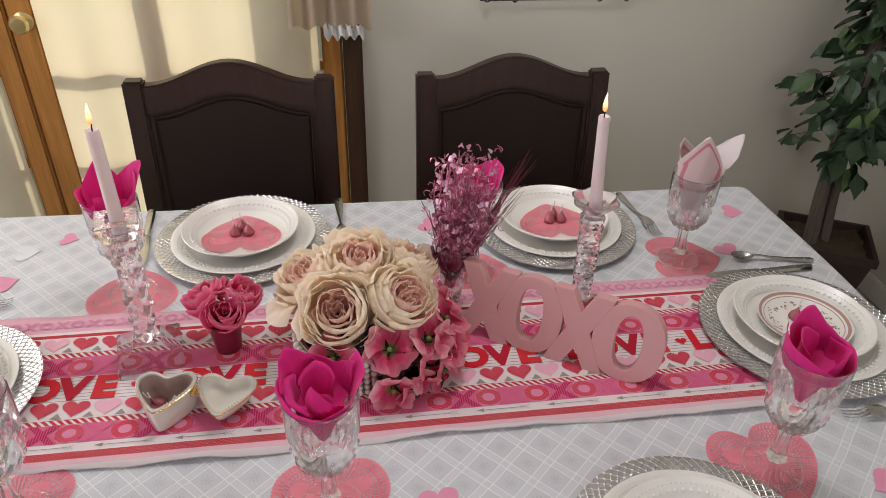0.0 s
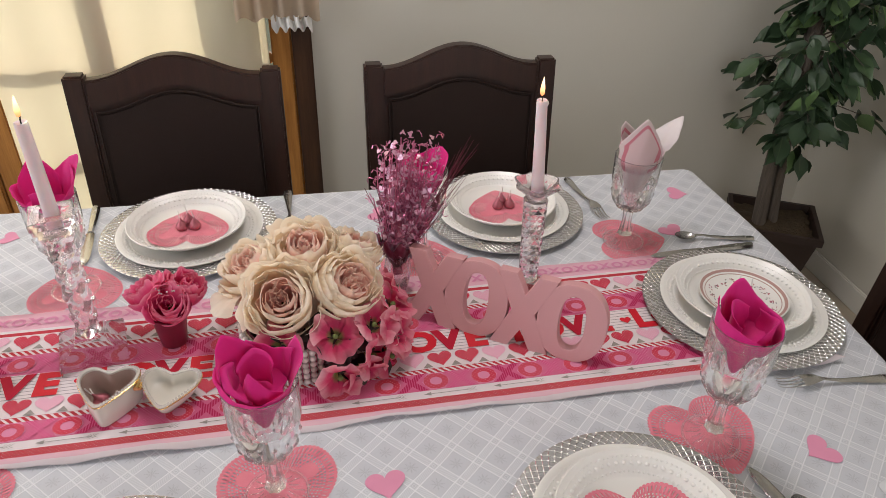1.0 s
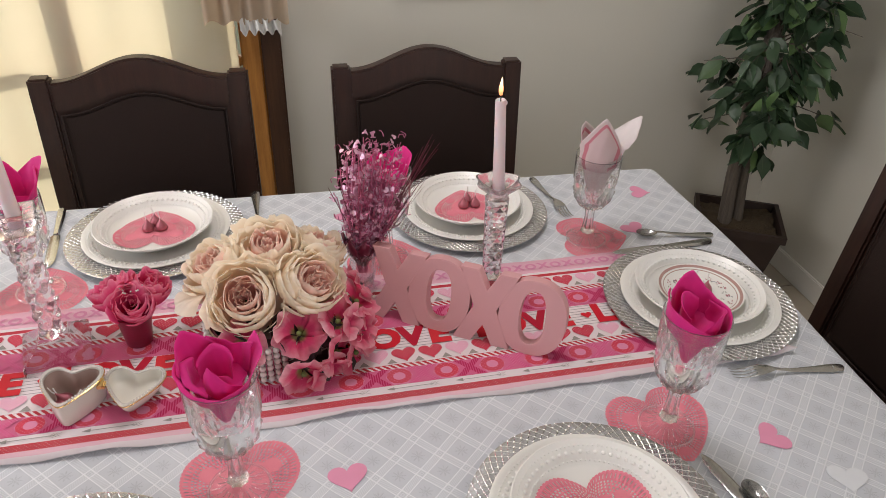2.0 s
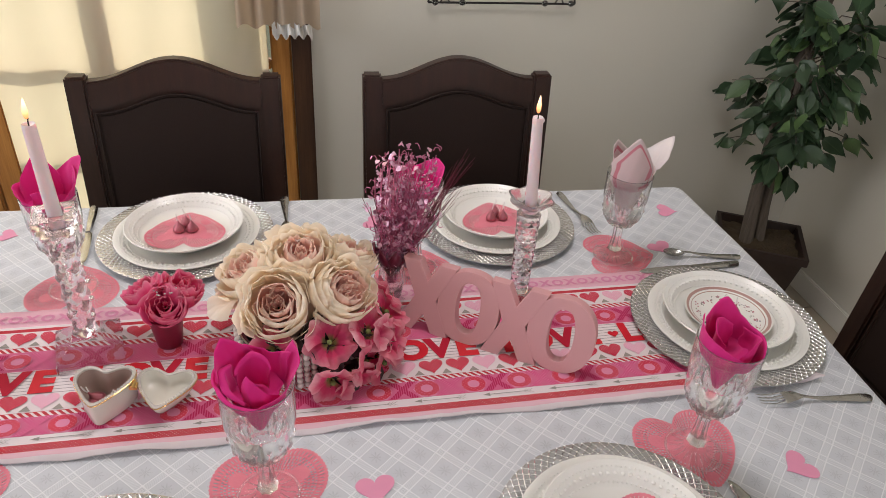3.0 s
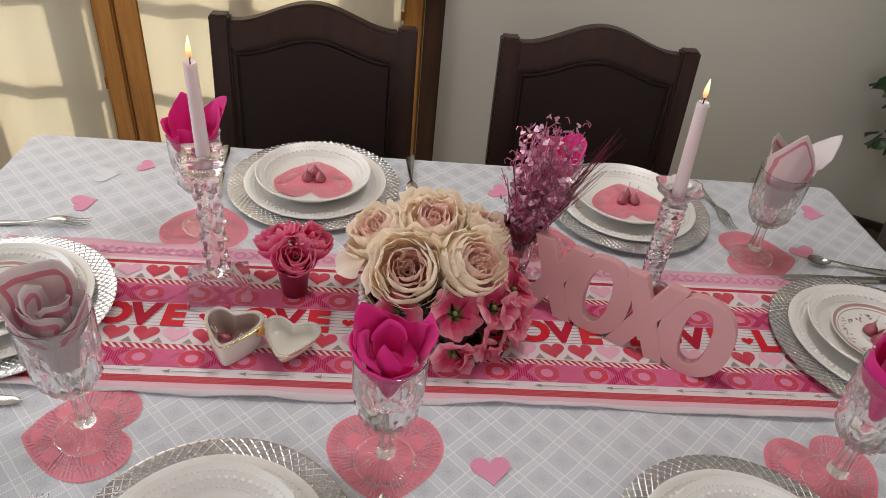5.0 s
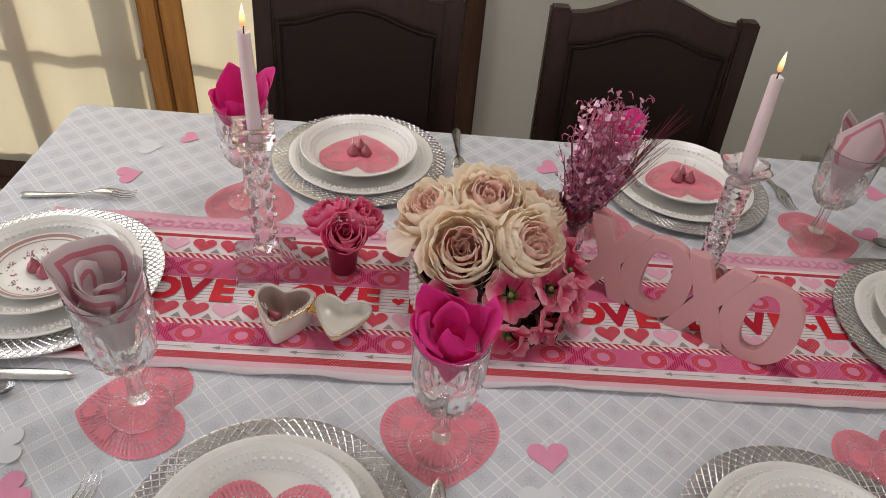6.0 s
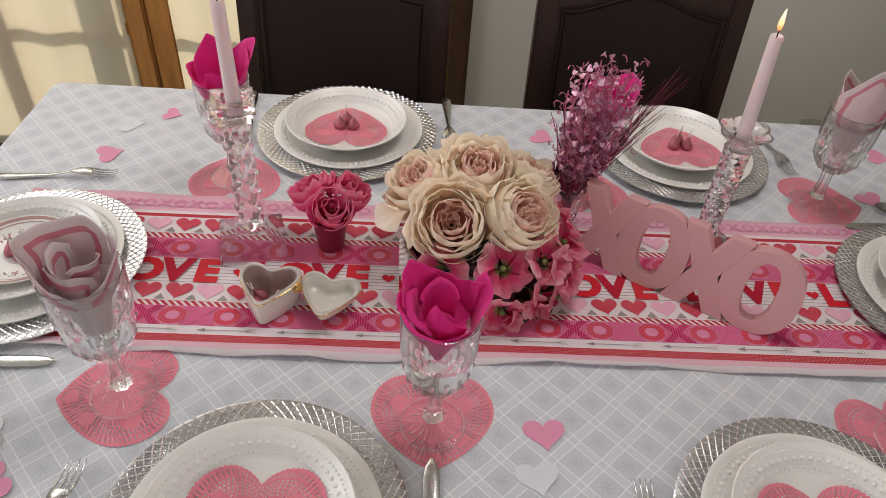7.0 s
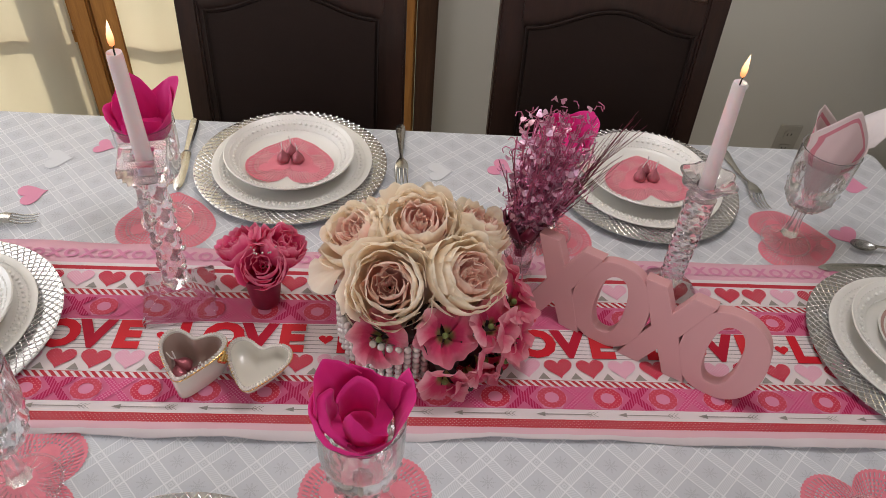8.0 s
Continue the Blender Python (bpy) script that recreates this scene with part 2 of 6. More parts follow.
def doily_mat():
    """Pierced paper lace; the piercings follow the heart's edge, with plain medallions among them."""
    g = Graph("pink_lace_paper")
    u, v, w = g.xyz(g.coords("UV"))
    x, y, z = g.xyz(g.coords())

    def band(lo, hi):
        return g.f("MULTIPLY", g.f("GREATER_THAN", v, lo), g.f("LESS_THAN", v, hi))

    def tick(count, shift=0.0):
        return g.f("ABSOLUTE", g.f("SUBTRACT", g.f("FRACT", g.f("ADD", g.f("MULTIPLY", u, count), shift)), 0.5))

    def round_holes(count, mid, half, size, shift=0.0):
        p = g.f("DIVIDE", tick(count, shift), size)
        q = g.f("DIVIDE", g.f("SUBTRACT", v, mid), half)
        return g.f("LESS_THAN", g.f("ADD", g.f("MULTIPLY", p, p), g.f("MULTIPLY", q, q)), 1.0)
    slots = g.f("MULTIPLY", band(0.850, 0.935), g.f("LESS_THAN", tick(78.0), 0.12))
    net = None
    for count, mid, half, size, shift in ((78.0, 0.800, 0.021, 0.26, 0.5), (70.0, 0.735, 0.022, 0.27, 0.0), (62.0, 0.668, 0.022, 0.27, 0.5), (54.0, 0.602, 0.021, 0.26, 0.0), (44.0, 0.540, 0.018, 0.24, 0.5)):
        h = round_holes(count, mid, half, size, shift)
        net = h if net is None else g.f("MAXIMUM", net, h)
    ax = g.f("ABSOLUTE", x)
    keep = None
    for mx, my, r in ((0.040, 0.026, 0.0125), (0.034, -0.026, 0.0105), (0.0, -0.052, 0.010)):
        dx, dy = g.f("SUBTRACT", ax, mx), g.f("SUBTRACT", y, my)
        inside = g.f("LESS_THAN", g.f("ADD", g.f("MULTIPLY", dx, dx), g.f("MULTIPLY", dy, dy)), r * r)
        keep = inside if keep is None else g.f("MAXIMUM", keep, inside)
    net = g.f("MULTIPLY", net, g.f("SUBTRACT", 1.0, keep))
    holes = g.f("MAXIMUM", slots, net)
    n = g.noise(45.0, 3.0)
    g.base(Base_Color=g.mix(n, (0.69, 0.175, 0.235), (0.77, 0.23, 0.29)), Roughness=0.62, Sheen_Weight=0.5, Sheen_Roughness=0.35, Sheen_Tint=(1.0, 0.72, 0.76), Alpha=g.f("SUBTRACT", 1.0, holes))
    swell = g.f("MULTIPLY", g.f("MULTIPLY", band(0.50, 0.95), g.f("SUBTRACT", 1.0, keep)), g.f("ADD", tick(78.0), tick(62.0, 0.5)))
    g.bump(g.f("ADD", g.f("MULTIPLY", swell, 2.0), g.f("MULTIPLY", g.noise(300.0), 0.5)), 0.5, 0.0012)
    return g.m


def tissue_mat(name, col, bordered=False):
    g = Graph(name)
    u, v, w = g.xyz(g.coords("UV"))
    n = g.noise(22.0, 4.0)
    c = g.mix(n, tuple(k * 0.9 for k in col), col)
    if bordered:
        # white tissue with a broad rose border set in from its edge
        side = g.f("MINIMUM", u, g.f("MINIMUM", g.f("SUBTRACT", 1.0, u), v))
        band = g.f("MULTIPLY", g.f("GREATER_THAN", side, 0.14), g.f("LESS_THAN", side, 0.225))
        c = g.mix(g.f("MULTIPLY", g.f("GREATER_THAN", side, 0.225), 0.28), c, (0.78, 0.50, 0.53))
        c = g.mix(g.f("MULTIPLY", band, 0.85), c, (0.66, 0.19, 0.26))
    g.base(Base_Color=c, Roughness=0.6, Specular_IOR_Level=0.35, Sheen_Weight=0.35, Sheen_Roughness=0.4, Sheen_Tint=(1.0, 0.55, 0.78))
    g.bump(g.f("ADD", g.noise(60.0, 4.0), g.noise(500.0)), 0.3, 0.001)
    tl = g.node("ShaderNodeBsdfTranslucent", Color=c)
    mx = g.t.nodes.new("ShaderNodeMixShader")
    mx.inputs[0].default_value = 0.30
    g.t.links.new(g.bsdf.outputs[0], mx.inputs[1])
    g.t.links.new(tl.outputs[0], mx.inputs[2])
    g.t.links.new(mx.outputs[0], g.out.inputs["Surface"])
    return g.m


def petal_mat(name, root, tip, edge, rough=0.6, throat=None):
    g = Graph(name)
    u, v, w = g.xyz(g.coords("UV"))
    n = g.noise(60.0, 4.0)
    rnd = g.t.nodes.new("ShaderNodeObjectInfo").outputs["Random"]
    vein = g.f("MULTIPLY_ADD", g.f("SINE", g.f("MULTIPLY", u, 60.0)), 0.5, 0.5)
    c = g.ramp(g.f("ADD", v, g.f("MULTIPLY", g.f("SUBTRACT", n, 0.5), 0.35)), ((0.1, root), (0.6, tip), (0.98, edge)))
    c = g.mix(g.f("MULTIPLY", rnd, 0.16 if throat is None else 0.60), c, root)
    c = g.mix(g.f("MULTIPLY", vein, 0.08), c, root)
    if throat is not None:
        c = g.mix(g.ramp(g.f("ADD", v, g.f("MULTIPLY", g.f("SUBTRACT", n, 0.5), 0.2)), ((0.22, 1.0), (0.40, 0.0))), c, throat)
    g.base(Base_Color=c, Roughness=rough, Specular_IOR_Level=0.25, Sheen_Weight=0.45, Sheen_Roughness=0.45, Sheen_Tint=edge)
    g.bump(g.f("ADD", g.f("MULTIPLY", vein, 0.5), n), 0.25, 0.001)
    tl = g.node("ShaderNodeBsdfTranslucent", Color=c)
    mx = g.t.nodes.new("ShaderNodeMixShader")
    mx.inputs[0].default_value = 0.45
    g.t.links.new(g.bsdf.outputs[0], mx.inputs[1])
    g.t.links.new(tl.outputs[0], mx.inputs[2])
    g.t.links.new(mx.outputs[0], g.out.inputs["Surface"])
    return g.m


def curtain_mat(name, col, through, share):
    g = Graph(name)
    n = g.noise(500.0, 2.0)
    g.base(Base_Color=g.mix(n, tuple(k * 0.93 for k in col), col), Roughness=0.85, Specular_IOR_Level=0.1)
    g.bump(g.f("ADD", n, g.f("MULTIPLY", g.noise(7.0), 3.0)), 0.2, 0.001)
    tl = g.node("ShaderNodeBsdfTranslucent", Color=through)
    mx = g.t.nodes.new("ShaderNodeMixShader")
    mx.inputs[0].default_value = share
    g.t.links.new(g.bsdf.outputs[0], mx.inputs[1])
    g.t.links.new(tl.outputs[0], mx.inputs[2])
    g.t.links.new(mx.outputs[0], g.out.inputs["Surface"])
    return g.m


def flame_mat():
    g = Graph("candle_flame")
    x, y, z = g.xyz(g.coords("Generated"))
    e = g.node("ShaderNodeEmission", Strength=2.4)
    g.put(e.inputs["Color"], g.ramp(z, ((0.0, (0.50, 0.16, 0.05)), (0.22, (0.80, 0.30, 0.11)), (0.5, (1.0, 0.56, 0.27)), (0.8, (1.0, 0.74, 0.44)))))
    g.t.links.new(e.outputs[0], g.out.inputs["Surface"])
    return g.m


def wax_mat():
    g = Graph("pale_pink_wax")
    n = g.noise(30.0, 3.0)
    g.base(Base_Color=g.mix(n, (0.74, 0.62, 0.65), (0.80, 0.68, 0.70)), Roughness=0.38, Subsurface_Weight=0.5, Subsurface_Radius=(0.02, 0.008, 0.006), Subsurface_Scale=0.6)
    g.bump(g.noise(90.0), 0.12, 0.001)
    return g.m


def leaf_mat():
    g = Graph("ficus_leaf")
    rnd = g.t.nodes.new("ShaderNodeObjectInfo").outputs["Random"]
    u, v, w = g.xyz(g.coords("UV"))
    mid = g.f("LESS_THAN", g.f("ABSOLUTE", g.f("SUBTRACT", u, 0.5)), 0.03)
    c = g.ramp(rnd, ((0.0, (0.022, 0.048, 0.022)), (0.72, (0.044, 0.088, 0.040)), (0.93, (0.12, 0.21, 0.07))))
    c = g.mix(g.f("MULTIPLY", mid, 0.5), c, (0.10, 0.16, 0.07))
    g.base(Base_Color=g.mix(g.f("MULTIPLY", g.noise(70.0), 0.3), c, (0.05, 0.08, 0.04)), Roughness=0.42)
    g.bump(g.noise(120.0), 0.2, 0.001)
    return g.m


M = {}
M["wall"] = wall_paint()
M["ceiling"] = plain("ceiling_white", (0.78, 0.77, 0.74), 0.8, scale=3, fine=90)
M["tile"] = floor_tiles_mat()
M["grout"] = plain("tile_grout", (0.22, 0.19, 0.15), 0.9, scale=20)
M["trim"] = plain("cream_trim_paint", (0.66, 0.64, 0.58), 0.45, var=0.05, scale=6)
M["oak"] = wood_mat("honey_oak", (0.26, 0.10, 0.022), (0.52, 0.24, 0.060), 0.32)
M["walnut"] = wood_mat("dark_stained_casing", (0.030, 0.014, 0.008), (0.085, 0.040, 0.020), 0.35)
M["espresso"] = wood_mat("espresso_wood", (0.014, 0.006, 0.004), (0.042, 0.017, 0.011), 0.34)
M["leather"] = leather_mat()
M["damask"] = damask_mat()
M["runner"] = runner_mat()
M["china"] = china_mat()
M["silver"] = silver_mat()
M["steel"] = plain("stainless_steel", (0.55, 0.55, 0.54), 0.24, 1.0, 0.1, 40, 0.05)
M["glass"] = glass_mat("clear_glass", clear=0.15)
M["cutglass"] = glass_mat("pressed_glass", clear=0.10, glare=0.018)
M["footglass"] = glass_mat("clear_foot_glass", clear=0.90)
M["ringglass"] = glass_mat("moulded_glass_ring", clear=0.50, glare=0.07)
M["stud"] = plain("silver_stud", (0.86, 0.86, 0.86), 0.20, 0.95, 0.1, 40, 0.05)
M["crystal"] = glass_mat("crystal", (0.995, 0.975, 0.985), 0.10, glare=0.03)
M["pane"] = glass_mat("window_pane", clear=0.75)
M["doily"] = doily_mat()
M["magenta"] = tissue_mat("magenta_tissue", (0.86, 0.030, 0.31))
M["printed"] = tissue_mat("bordered_tissue", (0.80, 0.70, 0.70), True)
M["whitetissue"] = tissue_mat("white_tissue", (0.82, 0.76, 0.76))
M["pinkpaper"] = plain("pink_card", (0.72, 0.28, 0.42), 0.7, var=0.06, scale=40)
M["whitepaper"] = plain("white_card", (0.68, 0.70, 0.73), 0.7, var=0.04, scale=40)
M["signpaint"] = plain("pink_sign_paint", (0.61, 0.315, 0.325), 0.55, var=0.05, scale=9, bump=0.08)
M["foilkiss"] = plain("rose_foil", (0.42, 0.13, 0.16), 0.32, 0.6, 0.25, 160, 0.5, 0.002, fine=400)
M["plume"] = plain("paper_plume", (0.75, 0.72, 0.70), 0.7)
M["tinsel"] = plain("pink_tinsel_foil", (0.56, 0.18, 0.31), 0.32, 0.85, 0.35, 120, 0.3, 0.001)
M["tinsel_light"] = plain("lilac_tinsel_foil", (0.74, 0.46, 0.60), 0.34, 0.8, 0.25, 120, 0.3, 0.001)
M["burgundy"] = plain("burgundy_foil", (0.14, 0.012, 0.035), 0.35, 0.3, 0.3, 60, 0.3)
M["wax"] = wax_mat()
M["flame"] = flame_mat()
M["wick"] = plain("charred_wick", (0.02, 0.015, 0.012), 0.9)
M["rose"] = petal_mat("cream_rose_petal", (0.95, 0.72, 0.57), (0.985, 0.885, 0.72), (0.99, 0.945, 0.82))
M["rose_core"] = petal_mat("blush_rose_petal", (0.80, 0.42, 0.38), (0.94, 0.66, 0.57), (0.985, 0.88, 0.77))
M["hotrose"] = petal_mat("hot_pink_petal", (0.68, 0.030, 0.15), (0.87, 0.11, 0.29), (0.93, 0.38, 0.52))
M["coral"] = petal_mat("coral_pink_petal", (0.62, 0.020, 0.110), (0.80, 0.09, 0.22), (0.94, 0.58, 0.63), 0.6, (0.26, 0.25, 0.08))
M["stamen"] = plain("flower_centre", (0.14, 0.18, 0.05), 0.7, var=0.4, scale=300)
M["green"] = plain("stem_green", (0.05, 0.09, 0.03), 0.6)
M["darkleaf"] = plain("dark_arrangement_leaf", (0.035, 0.022, 0.020), 0.6, var=0.4)
M["pearl"] = plain("pearl", (0.66, 0.60, 0.57), 0.18, 0.15, 0.06, 60, 0.02)
M["potred"] = plain("dark_red_pot", (0.20, 0.012, 0.035), 0.4, var=0.15)
M["porcelain"] = plain("ivory_porcelain", (0.70, 0.67, 0.60), 0.14, var=0.05, scale=12, bump=0.03)
M["lining"] = plain("taupe_glaze", (0.42, 0.31, 0.27), 0.2, var=0.08)
M["gold"] = plain("gilt_metal", (0.75, 0.52, 0.22), 0.22, 1.0)
M["rhinestone"] = plain("rhinestone", (0.80, 0.74, 0.70), 0.10, 0.4, 0.3, 500, 0.1)
M["curtain"] = curtain_mat("cream_curtain", (0.72, 0.68, 0.55), (0.86, 0.78, 0.52), 0.55)
M["jabot"] = curtain_mat("tan_sheer", (0.52, 0.42, 0.32), (0.55, 0.42, 0.28), 0.35)
M["lace"] = plain("white_lace_trim", (0.78, 0.77, 0.74), 0.8, fine=600, bump=0.5)
M["brass"] = plain("aged_brass", (0.62, 0.50, 0.25), 0.3, 1.0)
M["iron"] = plain("black_iron", (0.02, 0.018, 0.017), 0.5, 0.6)
M["bark"] = wood_mat("ficus_bark", (0.07, 0.055, 0.045), (0.21, 0.175, 0.14), 0.8)
M["leaf"] = leaf_mat()
M["planter"] = plain("dark_brown_planter", (0.030, 0.016, 0.012), 0.5, var=0.3, scale=12)
M["soil"] = plain("planter_moss", (0.06, 0.04, 0.02), 0.95, var=0.5, scale=60, bump=0.8, bdist=0.01, fine=80)
M["outlet"] = plain("beige_plastic", (0.44, 0.41, 0.34), 0.4, var=0.03)
M["slot"] = plain("outlet_slot", (0.03, 0.03, 0.03), 0.6)
M["letter_x"] = hatched("print_magenta_hatched", (0.44, 0.012, 0.085), (0.62, 0.115, 0.245))
M["letter_x_soft"] = dotted("print_rose_checked", (0.60, 0.05, 0.19), (0.72, 0.22, 0.36), 0.0050, 0.33)
M["lozenge"] = plain("print_pale_lozenge", (0.68, 0.25, 0.39), 0.8, var=0.06, spec=0.2)
M["letter_o"] = dotted("print_crimson_ring", (0.58, 0.02, 0.06), (0.72, 0.20, 0.24), 0.006, 0.2)
M["crimson"] = plain("print_crimson", (0.44, 0.012, 0.035), 0.8, var=0.1, spec=0.2)
M["vermilion"] = plain("print_vermilion", (0.60, 0.030, 0.040), 0.8, var=0.1, spec=0.2)
M["ring_red"] = dotted("print_soft_red", (0.56, 0.045, 0.085), (0.64, 0.12, 0.20), 0.007, 0.2)
M["love"] = plain("print_red", (0.58, 0.016, 0.030), 0.8, var=0.08, spec=0.2)
M["palex"] = plain("print_rose", (0.66, 0.26, 0.40), 0.8, spec=0.2)
M["heart_red"] = dotted("print_red_dotted", (0.52, 0.012, 0.045), (0.75, 0.42, 0.46), 0.0046, 0.17)
M["heart_pink"] = dotted("print_pink_dotted", (0.74, 0.36, 0.48), (0.78, 0.55, 0.62))
M["grey_print"] = plain("print_grey", (0.30, 0.27, 0.25), 0.8, spec=0.2)
M["sprig_green"] = plain("print_grey_green", (0.16, 0.17, 0.13), 0.35, var=0.4, scale=200)
M["sprig_blue"] = plain("print_slate", (0.13, 0.13, 0.17), 0.35, var=0.4, scale=200)
M["floral"] = plain("print_mulberry", (0.36, 0.13, 0.16), 0.35, var=0.4, scale=200)
M["band_pink"] = plain("print_band_pink", (0.42, 0.25, 0.22), 0.3)


# ---- building tools ----
def finish(name, bm, material, smooth=35.0):
    me = bpy.data.meshes.new(name)
    bmesh.ops.recalc_face_normals(bm, faces=bm.faces)
    bm.to_mesh(me)
    bm.free()
    me.materials.append(material)
    if smooth:
        me.shade_smooth()
        me.set_sharp_from_angle(angle=radians(smooth))
    return me


def part(name, bm, material, parent, label="", m=None, smooth=35.0):
    me = bm if isinstance(bm, bpy.types.Mesh) else finish(name, bm, material, smooth)
    ob = new(name, me)
    ob.parent = parent
    if m is not None:
        ob.matrix_basis = m
    if label:
        ob["label"] = label
    return ob


def thing(name, label, category, m, group="", kind=""):
    ob = new(name)
    ob.empty_display_size = 0.05
    ob.matrix_basis = m
    return tagged(ob, label, category, group, kind)


def structure(name, bm, material, label, category, m=None, smooth=35.0):
    ob = new(name, finish(name, bm, material, smooth))
    if m is not None:
        ob.matrix_basis = m
    return tagged(ob, label, category, kind="structure")


def box(bm, lo, hi, bevel=0.0, m=None, seg=2):
    s = [b - a for a, b in zip(lo, hi)]
    c = [(a + b) / 2 for a, b in zip(lo, hi)]
    mm = Matrix.Translation(c) @ Matrix.Diagonal((*s, 1))
    vs = bmesh.ops.create_cube(bm, size=1.0, matrix=mm)["verts"]
    if bevel:
        es = list({e for v in vs for e in v.link_edges})
        r = bmesh.ops.bevel(bm, geom=es, offset=bevel, segments=seg, affect="EDGES", clamp_overlap=True)
        vs = list({v for f in r["faces"] for v in f.verts} | {v for v in vs if v.is_valid})
    if m is not None:
        bmesh.ops.transform(bm, matrix=m, verts=[v for v in vs if v.is_valid])
    return bm


def boxed(lo, hi, bevel=0.0):
    return box(bmesh.new(), lo, hi, bevel)


def lathe(profile, n=48, wave=None, uv=False, closed=False):
    """Turn (radius, height) pairs round z."""
    bm = bmesh.new()
    lay = bm.loops.layers.uv.new("UVMap") if uv else None
    rows = []
    for i, (r, z) in enumerate(profile):
        if r < 1e-6:
            rows.append([bm.verts.new((0, 0, z))])
            continue
        ring = []
        for k in range(n):
            a = 2 * math.pi * k / n
            rr = r * (wave(a, i) if wave else 1.0)
            ring.append(bm.verts.new((rr * math.cos(a), rr * math.sin(a), z)))
        rows.append(ring)
    if closed:
        rows.append(rows[0])
    for i in range(len(rows) - 1):
        a, b = rows[i], rows[i + 1]
        for k in range(n):
            k2 = (k + 1) % n
            if len(a) == 1 and len(b) == 1:
                continue
            if len(a) == 1:
                q, pos = (a[0], b[k2], b[k]), ((k, i), (k + 1, i + 1), (k, i + 1))
            elif len(b) == 1:
                q, pos = (a[k], a[k2], b[0]), ((k, i), (k + 1, i), (k, i + 1))
            else:
                q, pos = (a[k], a[k2], b[k2], b[k]), ((k, i), (k + 1, i), (k + 1, i + 1), (k, i + 1))
            f = bm.faces.new(q)
            if lay:
                for lp, (uu, vv) in zip(f.loops, pos):
                    lp[lay].uv = (uu / n, vv / (len(rows) - 1))
    return bm


def slab(outline, z0, z1, bevel=0.0, holes=()):
    """An upright-walled plate over a closed outline, optionally with holes of the same kind."""
    bm = bmesh.new()
    loops = [outline, *holes]
    edges = []
    for lp in loops:
        vs = [bm.verts.new((x, y, z0)) for x, y in lp]
        edges += [bm.edges.new((vs[i], vs[(i + 1) % len(vs)])) for i in range(len(vs))]
    if holes:
        bmesh.ops.triangle_fill(bm, use_beauty=True, edges=edges)
    else:
        bm.faces.new(list(bm.verts))
    r = bmesh.ops.extrude_face_region(bm, geom=list(bm.faces))
    bmesh.ops.translate(bm, verts=[g for g in r["geom"] if isinstance(g, bmesh.types.BMVert)], vec=(0, 0, z1 - z0))
    bmesh.ops.recalc_face_normals(bm, faces=bm.faces)
    if bevel:
        es = [e for e in bm.edges if len(e.link_faces) == 2 and e.calc_face_angle(0) > 1.0]
        bmesh.ops.bevel(bm, geom=es, offset=bevel, segments=2, affect="EDGES", clamp_overlap=True)
    return bm


def tube(bm, pts, radius, n=6, taper=None):
    """A round bar through points."""
    pts = [Vector(p) for p in pts]
    rings = []
    for i, p in enumerate(pts):
        d = (pts[min(i + 1, len(pts) - 1)] - pts[max(i - 1, 0)]).normalized()
        side = d.orthogonal().normalized() if abs(d.z) < 0.95 else Vector((1, 0, 0)).cross(d).normalized()
        up = d.cross(side)
        r = radius * (taper(i / (len(pts) - 1)) if taper else 1.0)
        rings.append([bm.verts.new(p + r * (math.cos(2 * math.pi * k / n) * side + math.sin(2 * math.pi * k / n) * up)) for k in range(n)])
    for a, b in zip(rings, rings[1:]):
        for k in range(n):
            bm.faces.new((a[k], a[(k + 1) % n], b[(k + 1) % n], b[k]))
    bm.faces.new(rings[0])
    bm.faces.new(rings[-1])
    return bm


def ball(bm, c, r, u=8, v=6, squash=1.0):
    bmesh.ops.create_uvsphere(bm, u_segments=u, v_segments=v, radius=r, matrix=Matrix.Translation(c) @ Matrix.Diagonal((1, 1, squash, 1)))


def copies_mesh(name, source, mats, material):
    """Many copies of one small mesh joined into one."""
    co = np.array([v.co[:] for v in source.vertices])
    fs = [tuple(p.vertices) for p in source.polygons]
    vs, faces = [], []
    for m in mats:
        a = np.array(m)
        base = len(vs)
        vs.extend((co @ a[:3, :3].T + a[:3, 3]).tolist())
        faces.extend(tuple(i + base for i in f) for f in fs)
    me = bpy.data.meshes.new(name)
    me.from_pydata(vs, [], faces)
    me.materials.append(material)
    me.shade_smooth()
    me.set_sharp_from_angle(angle=radians(35))
    return me


def heart_outline(w, h, n=64, scallop=0.0, teeth=33):
    """A heart with its tip towards -y and its lobes towards +y, centred."""
    pts = []
    for k in range(n):
        t = 2 * math.pi * k / n
        x = 16 * (math.sin(t) ** 3 if not scallop else 0.74 * math.sin(t) ** 3 + 0.26 * math.sin(t))
        y = 13 * math.cos(t) - 5 * math.cos(2 * t) - 2 * math.cos(3 * t) - math.cos(4 * t)
        s = 1.0 + scallop * abs(math.sin(teeth * t / 2))
        pts.append((x / 32 * w * s, (y + 2.5) / 29 * h * s))
    return pts


# ---- room ----
WALL_Y, EAST, WEST, SOUTH, CEIL = 1.27, 1.80, -2.60, -2.60, 2.45
DOOR_L, DOOR_R, DOOR_H = -1.93, -0.005, 2.06
TH = 0.14

